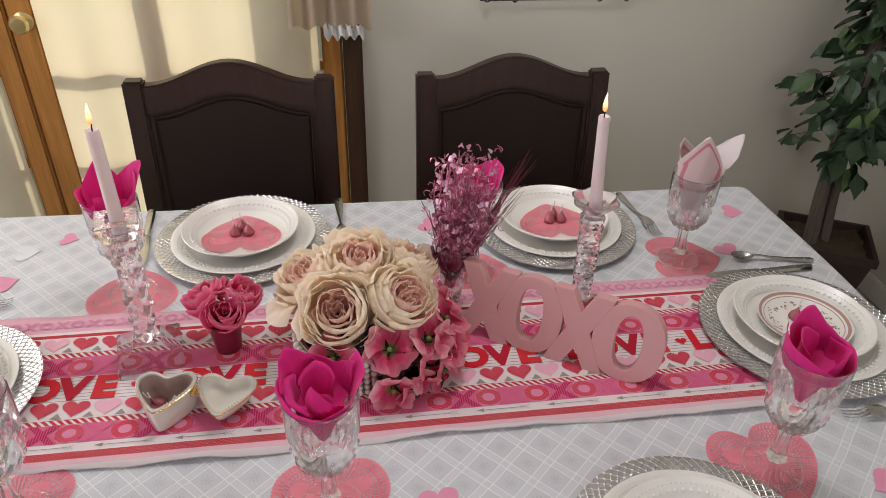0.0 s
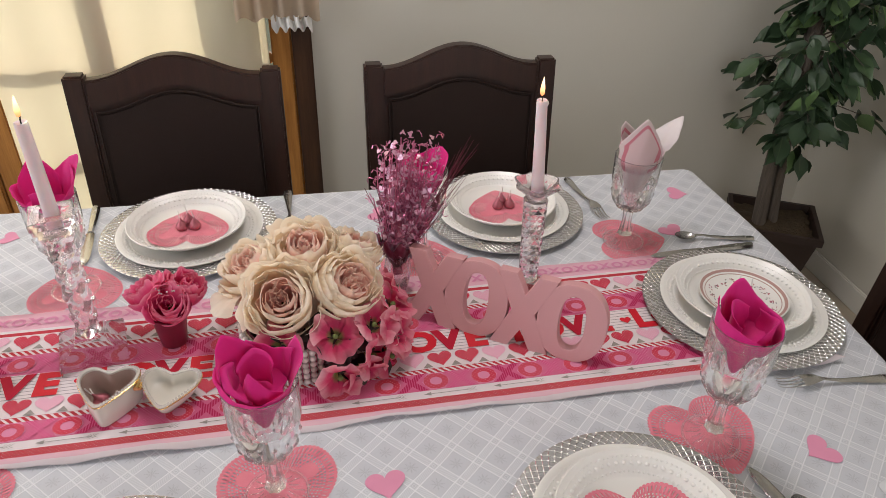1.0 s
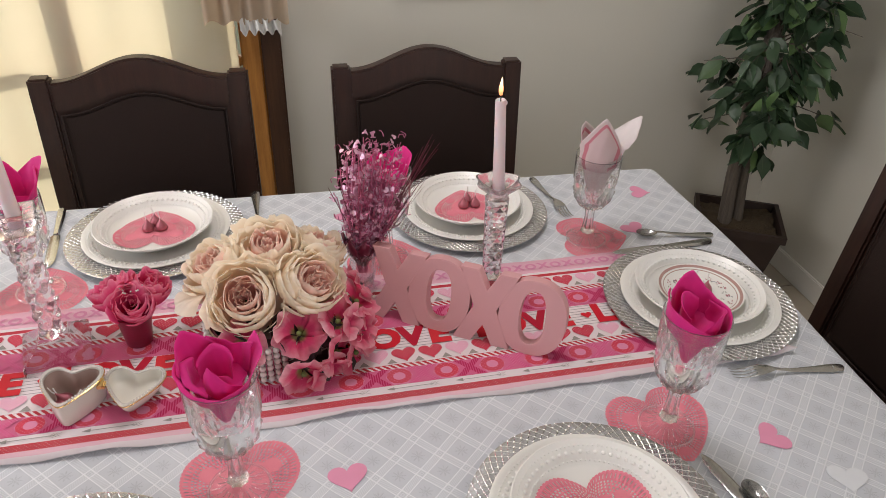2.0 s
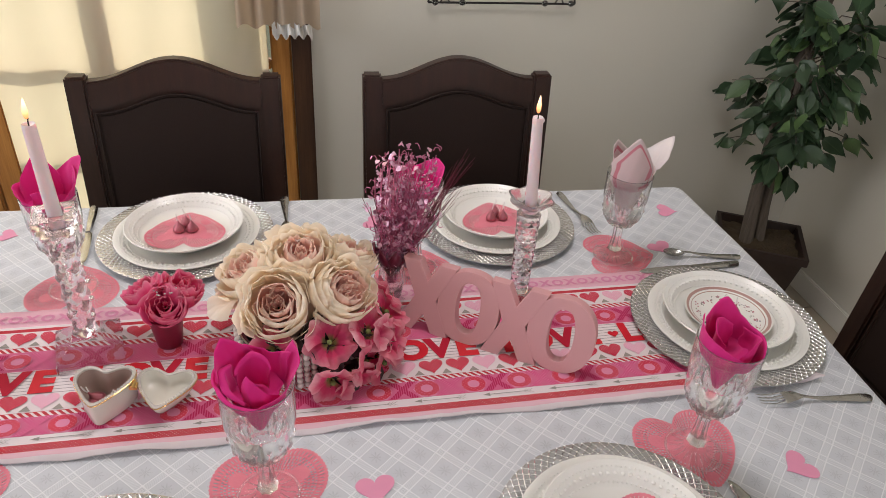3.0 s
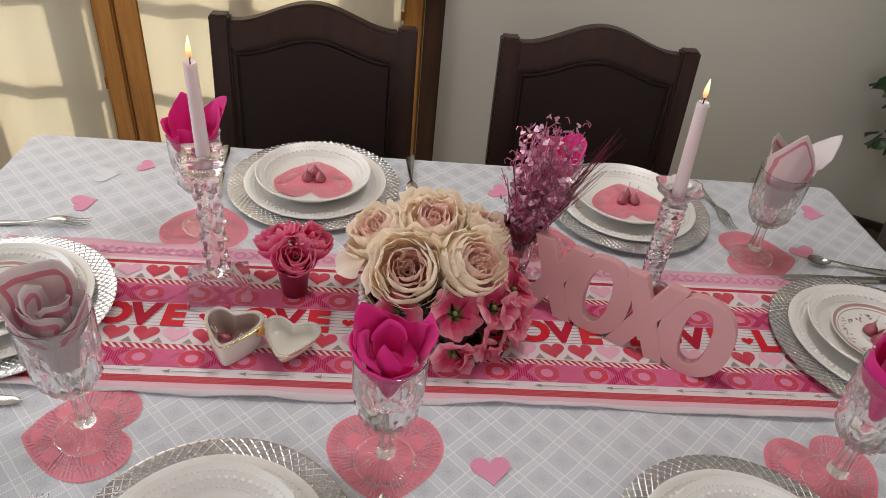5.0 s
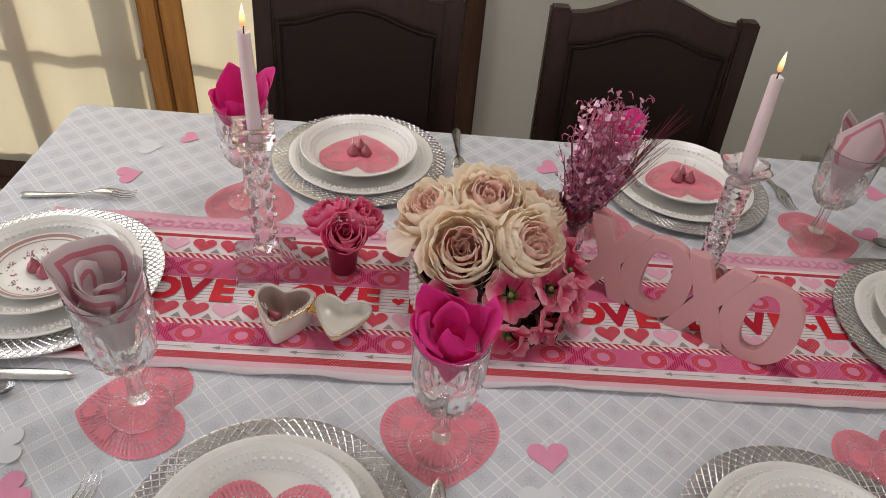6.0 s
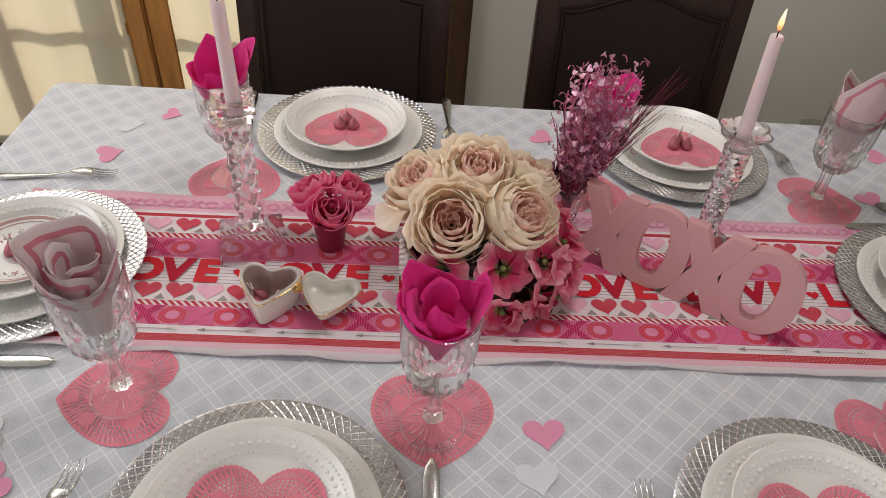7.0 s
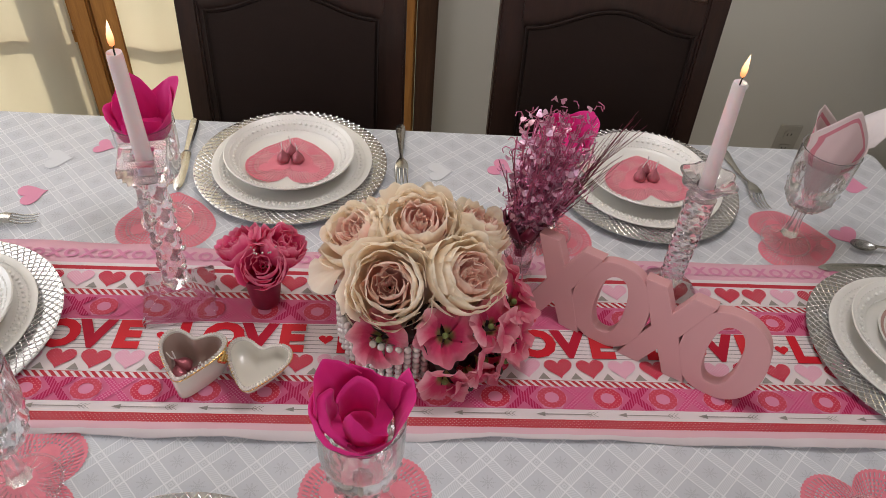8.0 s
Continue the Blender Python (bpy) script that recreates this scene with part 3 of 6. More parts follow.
structure("floor", boxed((WEST - TH, SOUTH - TH, -0.12), (EAST + TH, WALL_Y + TH, -0.006)), M["grout"], "tiled dining room floor with dark grout joints", "floor")
structure("ground", boxed((-60, WALL_Y + TH + 0.01, -0.5), (60, 90, -0.12)), plain("dry_lawn", (0.16, 0.17, 0.08), 0.9, var=0.4, scale=1.0), "pale garden ground outside the doors", "ground")
structure("ceiling", boxed((WEST - TH, SOUTH - TH, CEIL), (EAST + TH, WALL_Y + TH, CEIL + 0.1)), M["ceiling"], "plain white ceiling", "ceiling")

bm = bmesh.new()
box(bm, (DOOR_R, WALL_Y, 0), (EAST, WALL_Y + TH, CEIL))
box(bm, (WEST, WALL_Y, 0), (DOOR_L, WALL_Y + TH, CEIL))
box(bm, (DOOR_L, WALL_Y, DOOR_H), (DOOR_R, WALL_Y + TH, CEIL))
structure("wall_north", bm, M["wall"], "warm grey painted wall around the garden doors", "wall")
structure("wall_east", boxed((EAST, SOUTH, 0), (EAST + TH, WALL_Y + TH, CEIL)), M["wall"], "warm grey painted wall", "wall")


def wall_with_opening(name, along, lo, hi, face, out, o_lo, o_hi, z0, z1):
    bm = bmesh.new()
    a, b = min(face, out), max(face, out)
    for p, q, s, t in ((lo, o_lo, 0, CEIL), (o_hi, hi, 0, CEIL), (o_lo, o_hi, 0, z0), (o_lo, o_hi, z1, CEIL)):
        if along == "y":
            box(bm, (a, p, s), (b, q, t))
        else:
            box(bm, (p, a, s), (q, b, t))
    structure(name, bm, M["wall"], "warm grey painted wall with a window opening", "wall")


wall_with_opening("wall_west", "y", SOUTH - TH, WALL_Y + TH, WEST, WEST - TH, -1.1, 0.7, 0.85, 2.15)
wall_with_opening("wall_south", "x", WEST, EAST, SOUTH, SOUTH - TH, -0.5, 1.3, 0.9, 2.2)

bm = bmesh.new()
box(bm, (DOOR_R + 0.09, WALL_Y - 0.016, 0), (EAST - 0.017, WALL_Y - 0.001, 0.085), 0.004)
structure("baseboard_north", bm, M["trim"], "cream painted baseboard", "baseboard")
bm = bmesh.new()
box(bm, (EAST - 0.016, SOUTH, 0), (EAST - 0.001, WALL_Y - 0.001, 0.085), 0.004)
structure("baseboard_east", bm, M["trim"], "cream painted baseboard", "baseboard")


# ---- garden doors with curtains ----
def french_doors():
    d = thing("door_1", "pair of honey oak french doors with cream curtains over the glass", "door", pose(0, 0, 0), kind="structure")
    y0, y1 = WALL_Y - 0.005, WALL_Y + 0.045
    gap = -0.957

    def leaf(name, x0, x1, knob_x, st_l, st_r, bars, shade):
        lf = part(name, boxed((x0, y0, 0.02), (x0 + st_l, y1, DOOR_H - 0.03), 0.006), M["oak"], d)
        part("stile", boxed((x1 - st_r, y0, 0.02), (x1, y1, DOOR_H - 0.03), 0.006), M["oak"], lf)
        part("top_rail", boxed((x0 + st_l, y0 + 0.002, DOOR_H - 0.15), (x1 - st_r, y1 - 0.002, DOOR_H - 0.03), 0.004), M["oak"], lf)
        part("bottom_rail", boxed((x0 + st_l, y0 + 0.002, 0.02), (x1 - st_r, y1 - 0.002, 0.14), 0.004), M["walnut"], lf)
        a, b = x0 + st_l, x1 - st_r
        # Invented strip outside the glass, placed to cast the curtain's broad side shade.
        part("shade_strip", boxed((shade[0], y1 + 0.012, 0.03), (shade[1], y1 + 0.03, DOOR_H - 0.03), 0.003), M["trim"], lf, "added outer strip that blocks sun from the curtain's side")
        for xm in bars:
            part("muntin", boxed((xm - 0.03, y1 - 0.03, 0.14), (xm + 0.03, y1 - 0.005, DOOR_H - 0.15), 0.004), M["oak"], lf)
        for zm in (0.515, 0.805, 1.095, 1.385, 1.675):
            part("muntin", boxed((a, y1 - 0.028, zm - 0.016), (b, y1 - 0.007, zm + 0.016), 0.004), M["oak"], lf)
        pn = part("pane", boxed((a, y1 - 0.004, 0.14), (b, y1 - 0.001, DOOR_H - 0.15)), M["pane"], lf)
        pn.visible_shadow = False
        if knob_x is not None:
            k = part("knob", lathe([(0.0, 0.0), (0.026, 0.0), (0.026, 0.004), (0.011, 0.008), (0.010, 0.022), (0.022, 0.030), (0.026, 0.040), (0.021, 0.050), (0.0, 0.053)], 24),
                     M["brass"], lf, "round aged brass knob", pose(knob_x, y0, 0.955, 90, 0, 0))
        return lf
    leaf("leaf", DOOR_L + 0.035, gap - 0.003, None, 0.09, 0.062, (-1.40, -1.62), (-1.135, -1.03))
    leaf("leaf", gap + 0.003, DOOR_R - 0.0465, -0.913, 0.072, 0.06, (-0.575,), (-0.285, -0.125))
    for x0, x1 in ((DOOR_R - 0.045, DOOR_R + 0.012), (DOOR_L - 0.012, DOOR_L + 0.03)):
        part("casing", boxed((x0, WALL_Y - 0.035, 0), (x1, WALL_Y + 0.06, DOOR_H + 0.05), 0.006), M["walnut"], d, "dark stained casing")
    part("head_casing", boxed((DOOR_L - 0.012, WALL_Y - 0.034, DOOR_H - 0.02), (DOOR_R + 0.012, WALL_Y + 0.06, DOOR_H + 0.06), 0.006), M["walnut"], d)
    part("threshold", boxed((DOOR_L, WALL_Y - 0.05, -0.005), (DOOR_R - 0.05, WALL_Y + 0.10, 0.02), 0.006), M["walnut"], d, "dark wooden threshold")


french_doors()


def curtain_sheet(x0, x1, z0, z1, y, folds, depth, sag=0.0, nx=90, nz=30, seed=0):
    rng = random.Random(seed)
    ph = [rng.uniform(0, 6.28) for _ in range(4)]
    bm = bmesh.new()
    grid = []
    for j in range(nz + 1):
        v = j / nz
        row = []
        for i in range(nx + 1):
            u = i / nx
            w = depth * (math.sin(folds * 2 * math.pi * u + ph[0] + 0.6 * math.sin(3 * v + ph[1])) + 0.4 * math.sin(folds * 4.7 * u + ph[2] + 2 * v))
            zz = z0 + (z1 - z0) * v + (1 - v) * sag * math.sin(folds * 2 * math.pi * u + ph[3])
            row.append(bm.verts.new((x0 + (x1 - x0) * u, y + w, zz)))
        grid.append(row)
    for j in range(nz):
        for i in range(nx):
            bm.faces.new((grid[j][i], grid[j][i + 1], grid[j + 1][i + 1], grid[j + 1][i]))
    return bm


def hanging_curtain(label, x0, x1, z0, z1, y, folds, depth, seed):
    c = thing("curtain", label, "curtain", pose(0, 0, 0), "door curtains")
    part("panel", curtain_sheet(x0, x1, z0, z1, y, folds, depth, 0.003, seed=seed), M["curtain"], c, smooth=180)
    for z in (z1 - 0.01, z0 + 0.015):
        part("rod", tube(bmesh.new(), [(x0 - 0.01, y + 0.008, z), (x1 + 0.01, y + 0.008, z)], 0.004, 8), M["brass"], c)


hanging_curtain("cream cotton curtain stretched over door glass, sunlit from outside", -0.880, -0.120, 0.10, DOOR_H - 0.05, WALL_Y - 0.016, 5.0, 0.004, 3)
hanging_curtain("cream cotton curtain over the other door's glass, sunlit from outside", -1.80, -1.022, 0.10, DOOR_H - 0.05, WALL_Y - 0.016, 5.0, 0.004, 8)

jb = thing("window_jabot", "tan sheer curtain tail with white lace hem over door casing", "curtain", pose(0, 0, 0))
part("sheer", curtain_sheet(-0.195, 0.035, 0.945, 2.2, WALL_Y - 0.075, 4.0, 0.014, 0.010, 60, 24, 5), M["jabot"], jb, smooth=180)
part("lace_trim", curtain_sheet(-0.10, 0.012, 0.915, 0.955, WALL_Y - 0.074, 4.5, 0.016, 0.012, 50, 4, 6), M["lace"], jb, "white ruffled lace", smooth=180)
bm = bmesh.new()
tube(bm, [(-2.0, WALL_Y - 0.075, 2.2), (0.07, WALL_Y - 0.075, 2.2)], 0.012, 10)
ball(bm, (0.085, WALL_Y - 0.075, 2.2), 0.022, 12, 8)
part("rod", bm, M["brass"], jb)


def wall_rack():
    r = thing("wall_rack", "black wire wall rack with small clear glass knobs", "rack", pose(0, 0, 0))
    y = WALL_Y - 0.012
    bm = bmesh.new()
    x0, x1, z = 0.352, 0.806, 1.004
    tube(bm, [(x0, y - 0.01, z), (x1, y - 0.01, z)], 0.0032, 8)
    tube(bm, [(x0, y - 0.01, z), (x0 + 0.02, y - 0.01, z + 0.10), (x0 + 0.02, y - 0.01, z + 0.36)], 0.0032, 8)
    tube(bm, [(x1, y - 0.01, z), (x1 - 0.02, y - 0.01, z + 0.10), (x1 - 0.02, y - 0.01, z + 0.36)], 0.0032, 8)
    tube(bm, [(x0 + 0.02, y - 0.01, z + 0.36), (x1 - 0.02, y - 0.01, z + 0.36)], 0.0032, 8)
    part("wire_frame", bm, M["iron"], r)
    for dx, dz in ((0.05, 0.1), (-0.05, 0.1)):
        for cx in (x0 + 0.05, x1 - 0.05):
            bm = bmesh.new()
            tube(bm, [(cx - dx * 0.3, y - 0.01, z), (cx + dx * 0.4, y - 0.012, z + dz * 0.5), (cx + dx, y - 0.01, z + dz)], 0.002, 6)
            part("scroll", bm, M["iron"], r)
    for cx in (x0 + 0.018, x0 + 0.10, x1 - 0.10, x1 - 0.018):
        bm = bmesh.new()
        ball(bm, (cx, y - 0.024, z + 0.004), 0.010, 12, 8)
        part("glass_knob", bm, M["glass"], r)


wall_rack()

ot = thing("wall_outlet", "beige double power outlet low on the wall", "outlet", pose(1.145, WALL_Y - 0.002, 0.30))
part("cover_plate", boxed((-0.036, -0.006, -0.058), (0.036, 0.001, 0.058), 0.002), M["outlet"], ot)
for dz in (-0.026, 0.026):
    fc = part("socket_face", boxed((-0.017, -0.009, dz - 0.015), (0.017, -0.005, dz + 0.015), 0.003), M["outlet"], ot)
    for dx in (-0.006, 0.006):
        part("slot", boxed((dx - 0.0012, -0.0098, dz - 0.004), (dx + 0.0012, -0.0088, dz + 0.005)), M["slot"], fc)


# Invented fixture, out of view, to go with the added overhead lamp.
cl = thing("ceiling_light", "added round ceiling light, never in view, with a white glass diffuser", "ceiling light", pose(0.25, 0.30, CEIL - 0.001))
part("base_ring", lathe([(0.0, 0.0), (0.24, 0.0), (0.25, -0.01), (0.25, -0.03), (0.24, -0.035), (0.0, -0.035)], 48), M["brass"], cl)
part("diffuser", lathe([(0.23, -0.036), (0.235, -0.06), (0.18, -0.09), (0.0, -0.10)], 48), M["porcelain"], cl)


# ---- chairs ----
def dining_chair(m):
    """Origin on the floor under the middle of the backrest; the seat lies towards -y."""
    c = thing("dining_chair", "dark espresso wooden dining chair with arched back and leather panel", "chair", m, "chairs round the table")
    hw, sh, crest = 0.232, 0.955, 1.000

    def back_y(z):
        return 0.045 * max(0.0, (z - 0.45)) / 0.5
    for s in (-1, 1):
        bm = bmesh.new()
        box(bm, (s * hw - (0.045 if s > 0 else 0), -0.018, 0.0), (s * hw + (0.045 if s < 0 else 0), 0.018, sh + 0.006), 0.005)
        bmesh.ops.subdivide_edges(bm, edges=[e for e in bm.edges if abs(e.verts[0].co.z - e.verts[1].co.z) > 0.3], cuts=8)
        for v in bm.verts:
            v.co.y += back_y(v.co.z) - 0.045 + (0.10 * ((0.45 - v.co.z) / 0.45) ** 2 if v.co.z < 0.45 else 0)
        part("back_post", bm, M["espresso"], c)

    def arch(x, lo, hi):
        u = abs(x) / (hw - 0.045)
        return lo + (hi - lo) * (0.5 + 0.5 * math.cos(math.pi * min(1.0, u * 1.02)))
    n = 28
    xs = [-(hw - 0.043) + 2 * (hw - 0.043) * i / n for i in range(n + 1)]
    up = [(x, arch(x, sh - 0.004, crest)) for x in xs]
    low = [(x, arch(x, 0.888, 0.932)) for x in reversed(xs)]
    bm = slab(up + low, -0.016, 0.016, 0.004)
    bmesh.ops.transform(bm, matrix=pose(0, 0, 0, 90, 0, 0), verts=bm.verts)
    for v in bm.verts:
        v.co.y += back_y(v.co.z) - 0.045
    part("crest_rail", bm, M["espresso"], c)
    # leather panel with a rounded face and a raised welt
    out = [(x * 1.01, arch(x, 0.892, 0.935)) for x in xs] + [(hw - 0.0415, 0.56), (-(hw - 0.0415), 0.56)]
    bm = slab(out, -0.008, 0.008, 0.003)
    bmesh.ops.transform(bm, matrix=pose(0, 0, 0, 90, 0, 0), verts=bm.verts)
    for v in bm.verts:
        v.co.y += back_y(v.co.z) - 0.045
    part("panel_backing", bm, M["espresso"], c)
    inn = [(x * 0.93, arch(x, 0.880, 0.922)) for x in xs] + [((hw - 0.047) * 0.93, 0.575), (-(hw - 0.047) * 0.93, 0.575)]
    bm = slab(inn, -0.006, 0.016, 0.007)
    bmesh.ops.transform(bm, matrix=pose(0, 0, 0, 90, 0, 0), verts=bm.verts)
    for v in bm.verts:
        v.co.y += back_y(v.co.z) - 0.045
    pad = part("back_pad", bm, M["leather"], c, "black leather panel")
    bm = bmesh.new()
    rim = [(x, back_y(z) - 0.062, z) for x, z in inn]
    tube(bm, rim + rim[:1], 0.0022, 6)
    part("welt", bm, M["leather"], pad)
    bm = boxed((-(hw - 0.043), -0.016, 0.505), (hw - 0.043, 0.014, 0.565), 0.004)
    for v in bm.verts:
        v.co.y += back_y(v.co.z) - 0.045
    part("lower_rail", bm, M["espresso"], c)
    bm = boxed((-0.225, -0.46, 0.425), (0.225, -0.035, 0.492), 0.02)
    part("seat", bm, M["leather"], c, "black leather seat cushion")
    for lo, hi in (((-0.20, -0.447, 0.37), (0.20, -0.425, 0.424)), ((-0.215, -0.42, 0.37), (-0.193, -0.06, 0.424)), ((0.193, -0.42, 0.37), (0.215, -0.06, 0.424))):
        part("seat_rail", boxed(lo, hi, 0.003), M["espresso"], c)
    for s in (-1, 1):
        bm = boxed((s * 0.205 - 0.02, -0.45, 0.0), (s * 0.205 + 0.02, -0.41, 0.424), 0.004)
        for v in bm.verts:
            if v.co.z < 0.05:
                v.co.x = s * 0.205 + (v.co.x - s * 0.205) * 0.7
        part("front_leg", bm, M["espresso"], c)
    return c


chair = dining_chair(pose(-0.302, 0.758, 0))
copy_thing(chair, pose(0.351, 0.760, 0))
copy_thing(chair, pose(1.125, -0.105, 0, 0, 0, -90))


# ---- table ----
T = 0.765
TX0, TX1, TY0, TY1 = -0.852, 0.855, -0.600, 0.515


def dining_table():
    t = thing("dining_table", "dark wooden dining table mostly hidden under its cloth", "table", pose(0, 0, 0))
    part("tabletop", boxed((TX0 + 0.006, TY0 + 0.006, T - 0.035), (TX1 - 0.006, TY1 - 0.006, T - 0.003), 0.008), M["espresso"], t)
    for lo, hi in (((-0.74, -0.50, 0.64), (0.74, -0.475, 0.728)), ((-0.74, 0.39, 0.64), (0.74, 0.415, 0.728)), ((-0.765, -0.47, 0.64), (-0.74, 0.385, 0.728)), ((0.74, -0.47, 0.64), (0.765, 0.385, 0.728))):
        part("apron", boxed(lo, hi, 0.003), M["espresso"], t)
    for x in (-0.745, 0.745):
        for y in (-0.48, 0.395):
            bm = boxed((x - 0.04, y - 0.04, 0), (x + 0.04, y + 0.04, 0.639), 0.006)
            for v in bm.verts:
                if v.co.z < 0.05:
                    v.co.x, v.co.y = x + (v.co.x - x) * 0.65, y + (v.co.y - y) * 0.65
            part("leg", bm, M["espresso"], t)


dining_table()


def tablecloth():
    R = 0.024
    out = []
    for cx, cy, a0 in ((TX1 - R, TY1 - R, 0), (TX0 + R, TY1 - R, 90), (TX0 + R, TY0 + R, 180), (TX1 - R, TY0 + R, 270)):
        for k in range(9):
            a = radians(a0 + 90 * k / 8)
            out.append((cx + R * math.cos(a), cy + R * math.sin(a)))
    dense = []
    for i, (x, y) in enumerate(out):
        x2, y2 = out[(i + 1) % len(out)]
        m = max(1, int(math.hypot(x2 - x, y2 - y) / 0.02))
        dense += [(x + (x2 - x) * k / m, y + (y2 - y) * k / m) for k in range(m)]
    # the cloth bellies out a little at its east end
    dense = [(x + (0.018 * math.exp(-((y - 0.15) / 0.3) ** 2) if x > 0.5 else 0.0), y) for x, y in dense]
    n = len(dense)
    bm = bmesh.new()
    rings = []
    for j in range(10):
        d = j / 9
        ring = []
        for k, (x, y) in enumerate(dense):
            px, py = dense[k - 1]
            qx, qy = dense[(k + 1) % n]
            nx, ny = (qy - py), -(qx - px)
            ln = math.hypot(nx, ny)
            nx, ny = nx / ln, ny / ln
            if j == 0:
                o, z = -0.012, T
            elif j == 1:
                o, z = -0.003, T - 0.001
            elif j == 2:
                o, z = 0.004, T - 0.007
            else:
                fold = 0.5 + 0.5 * math.sin(k * 0.19 + 1.3 * math.sin(k * 0.043))
                o, z = 0.006 + (d - 0.2) * 0.05 * fold, T - 0.007 - 0.23 * (d - 2 / 9) / (7 / 9)
            ring.append(bm.verts.new((x + nx * o, y + ny * o, z)))
        rings.append(ring)
    bm.faces.new(rings[0])
    for a, b in zip(rings, rings[1:]):
        for k in range(n):
            bm.faces.new((a[k], b[k], b[(k + 1) % n], a[(k + 1) % n]))
    me = finish("tablecloth", bm, M["damask"], 50)
    ob = new("tablecloth", me)
    so = ob.modifiers.new("thick", "SOLIDIFY")
    so.thickness, so.offset = 0.0012, -1
    return tagged(ob, "white damask tablecloth with woven diamond lattice draped over the table", "tablecloth")


tablecloth()


# ---- place settings ----
CHARGER_TOP = [(0.0, 0.003), (0.10, 0.003), (0.112, 0.0045), (0.120, 0.008), (0.135, 0.0105), (0.150, 0.0120), (0.162, 0.0130), (0.1650, 0.0125)]


def charger_mesh():
    prof = CHARGER_TOP + [(0.1645, 0.0112), (0.150, 0.0098), (0.135, 0.008), (0.118, 0.003), (0.108, 0.0), (0.0, 0.0)]
    return finish("charger_plate", lathe(prof, 120), M["silver"], 40)


def lattice_rows():
    """Rings of knots on the charger's rim, each turned half a step from the last."""
    count, rows, r = 80, [], 0.1630
    while r > 0.116:
        z = float(np.interp(r, [p[0] for p in CHARGER_TOP], [p[1] for p in CHARGER_TOP]))
        off = 0.5 * (len(rows) % 2)
        rows.append([Vector((r * math.cos(2 * math.pi * (k + off) / count), r * math.sin(2 * math.pi * (k + off) / count), z + 0.0002)) for k in range(count)])
        r *= 1 - math.pi / count
    return rows


def studs_mesh():
    bm = bmesh.new()
    bmesh.ops.create_icosphere(bm, subdivisions=1, radius=0.0019)
    src = finish("stud", bm, M["stud"], 180)
    return copies_mesh("studs", src, [Matrix.Translation(p) for row in lattice_rows() for p in row], M["stud"])


def lattice_mesh():
    """Raised ridges that cross between the studs."""
    vs, fs = [], []
    rows = lattice_rows()
    for j, (a, b) in enumerate(zip(rows, rows[1:])):
        n = len(a)
        for k in range(n):
            for m in (k, (k - 1) % n if j % 2 == 0 else (k + 1) % n):
                p, q = a[k], b[m]
                side = (q - p).cross(Vector((0, 0, 1))).normalized() * 0.0008
                base = len(vs)
                for e in (p, q):
                    vs += [e - side, e + Vector((0, 0, 0.0008)), e + side]
                fs += [(base, base + 1, base + 4, base + 3), (base + 1, base + 2, base + 5, base + 4)]
    me = bpy.data.meshes.new("lattice")
    me.from_pydata([v[:] for v in vs], [], fs)
    me.materials.append(M["stud"])
    return me


def plate_top(R, h):
    return [(0.0, 0.0045), (R * 0.72, 0.0045), (R * 0.765, 0.0068), (R * 0.81, max(0.0095, h * 0.42)), (R * 0.86, h * 0.66), (R * 0.94, h * 0.86), (R * 0.985, h), (R, h - 0.0008)]


def plate_mesh(name, R, h, foot):
    """A plate with a flat well, a sloping rim and a rounded lip."""
    prof = plate_top(R, h) + [(R * 0.995, h - 0.0030), (R * 0.90, h * 0.62), (R * 0.74, 0.0050), (R * 0.62, 0.0015), (R * foot, 0.0), (R * (foot - 0.05), 0.0012), (0.0, 0.0012)]
    return finish(name, lathe(prof, 96), M["china"], 60)


def beads_mesh(R, h, rows):
    """Rings of beads on the rim: (share of the radius, how many, bead radius)."""
    bm = bmesh.new()
    bmesh.ops.create_icosphere(bm, subdivisions=2, radius=1.0)
    src = finish("bead", bm, M["china"], 180)
    top = plate_top(R, h)
    mats = []
    for share, k, b in rows:
        r = R * share
        z = float(np.interp(r, [p[0] for p in top], [p[1] for p in top]))
        mats += [pose(r * math.cos(2 * math.pi * i / k), r * math.sin(2 * math.pi * i / k), z) @ Matrix.Diagonal((b, b, b * 0.8, 1)) for i in range(k)]
    return copies_mesh("beaded_rim", src, mats, M["china"])


def broad_heart(n, teeth, scallop):
    """A broad heart about 0.152 wide with full lobes, its points evenly spaced and its edge scalloped."""
    side = []
    for k in range(61):
        a = math.acos(-0.034 / 0.042) * (1 - k / 60)
        side.append((0.034 + 0.042 * math.cos(a), 0.018 + 0.051 * math.sin(a)))
    for k in range(1, 61):
        t = k / 60
        b = [(1 - t) ** 3, 3 * t * (1 - t) ** 2, 3 * t * t * (1 - t), t ** 3]
        side.append((b[0] * 0.076 + b[1] * 0.076 + b[2] * 0.030, b[0] * 0.018 + b[1] * -0.016 + b[2] * -0.056 + b[3] * -0.068))
    loop = side + [(-x, y) for x, y in reversed(side[1:-1])]
    loop.append(loop[0])
    run = [0.0]
    for p, q in zip(loop, loop[1:]):
        run.append(run[-1] + math.hypot(q[0] - p[0], q[1] - p[1]))
    out = []
    for k in range(n):
        d = run[-1] * k / n
        x, y = float(np.interp(d, run, [p[0] for p in loop])), float(np.interp(d, run, [p[1] for p in loop]))
        f = 1 + scallop * abs(math.sin(math.pi * teeth * k / n))
        out.append((x * f, y * f))
    return out


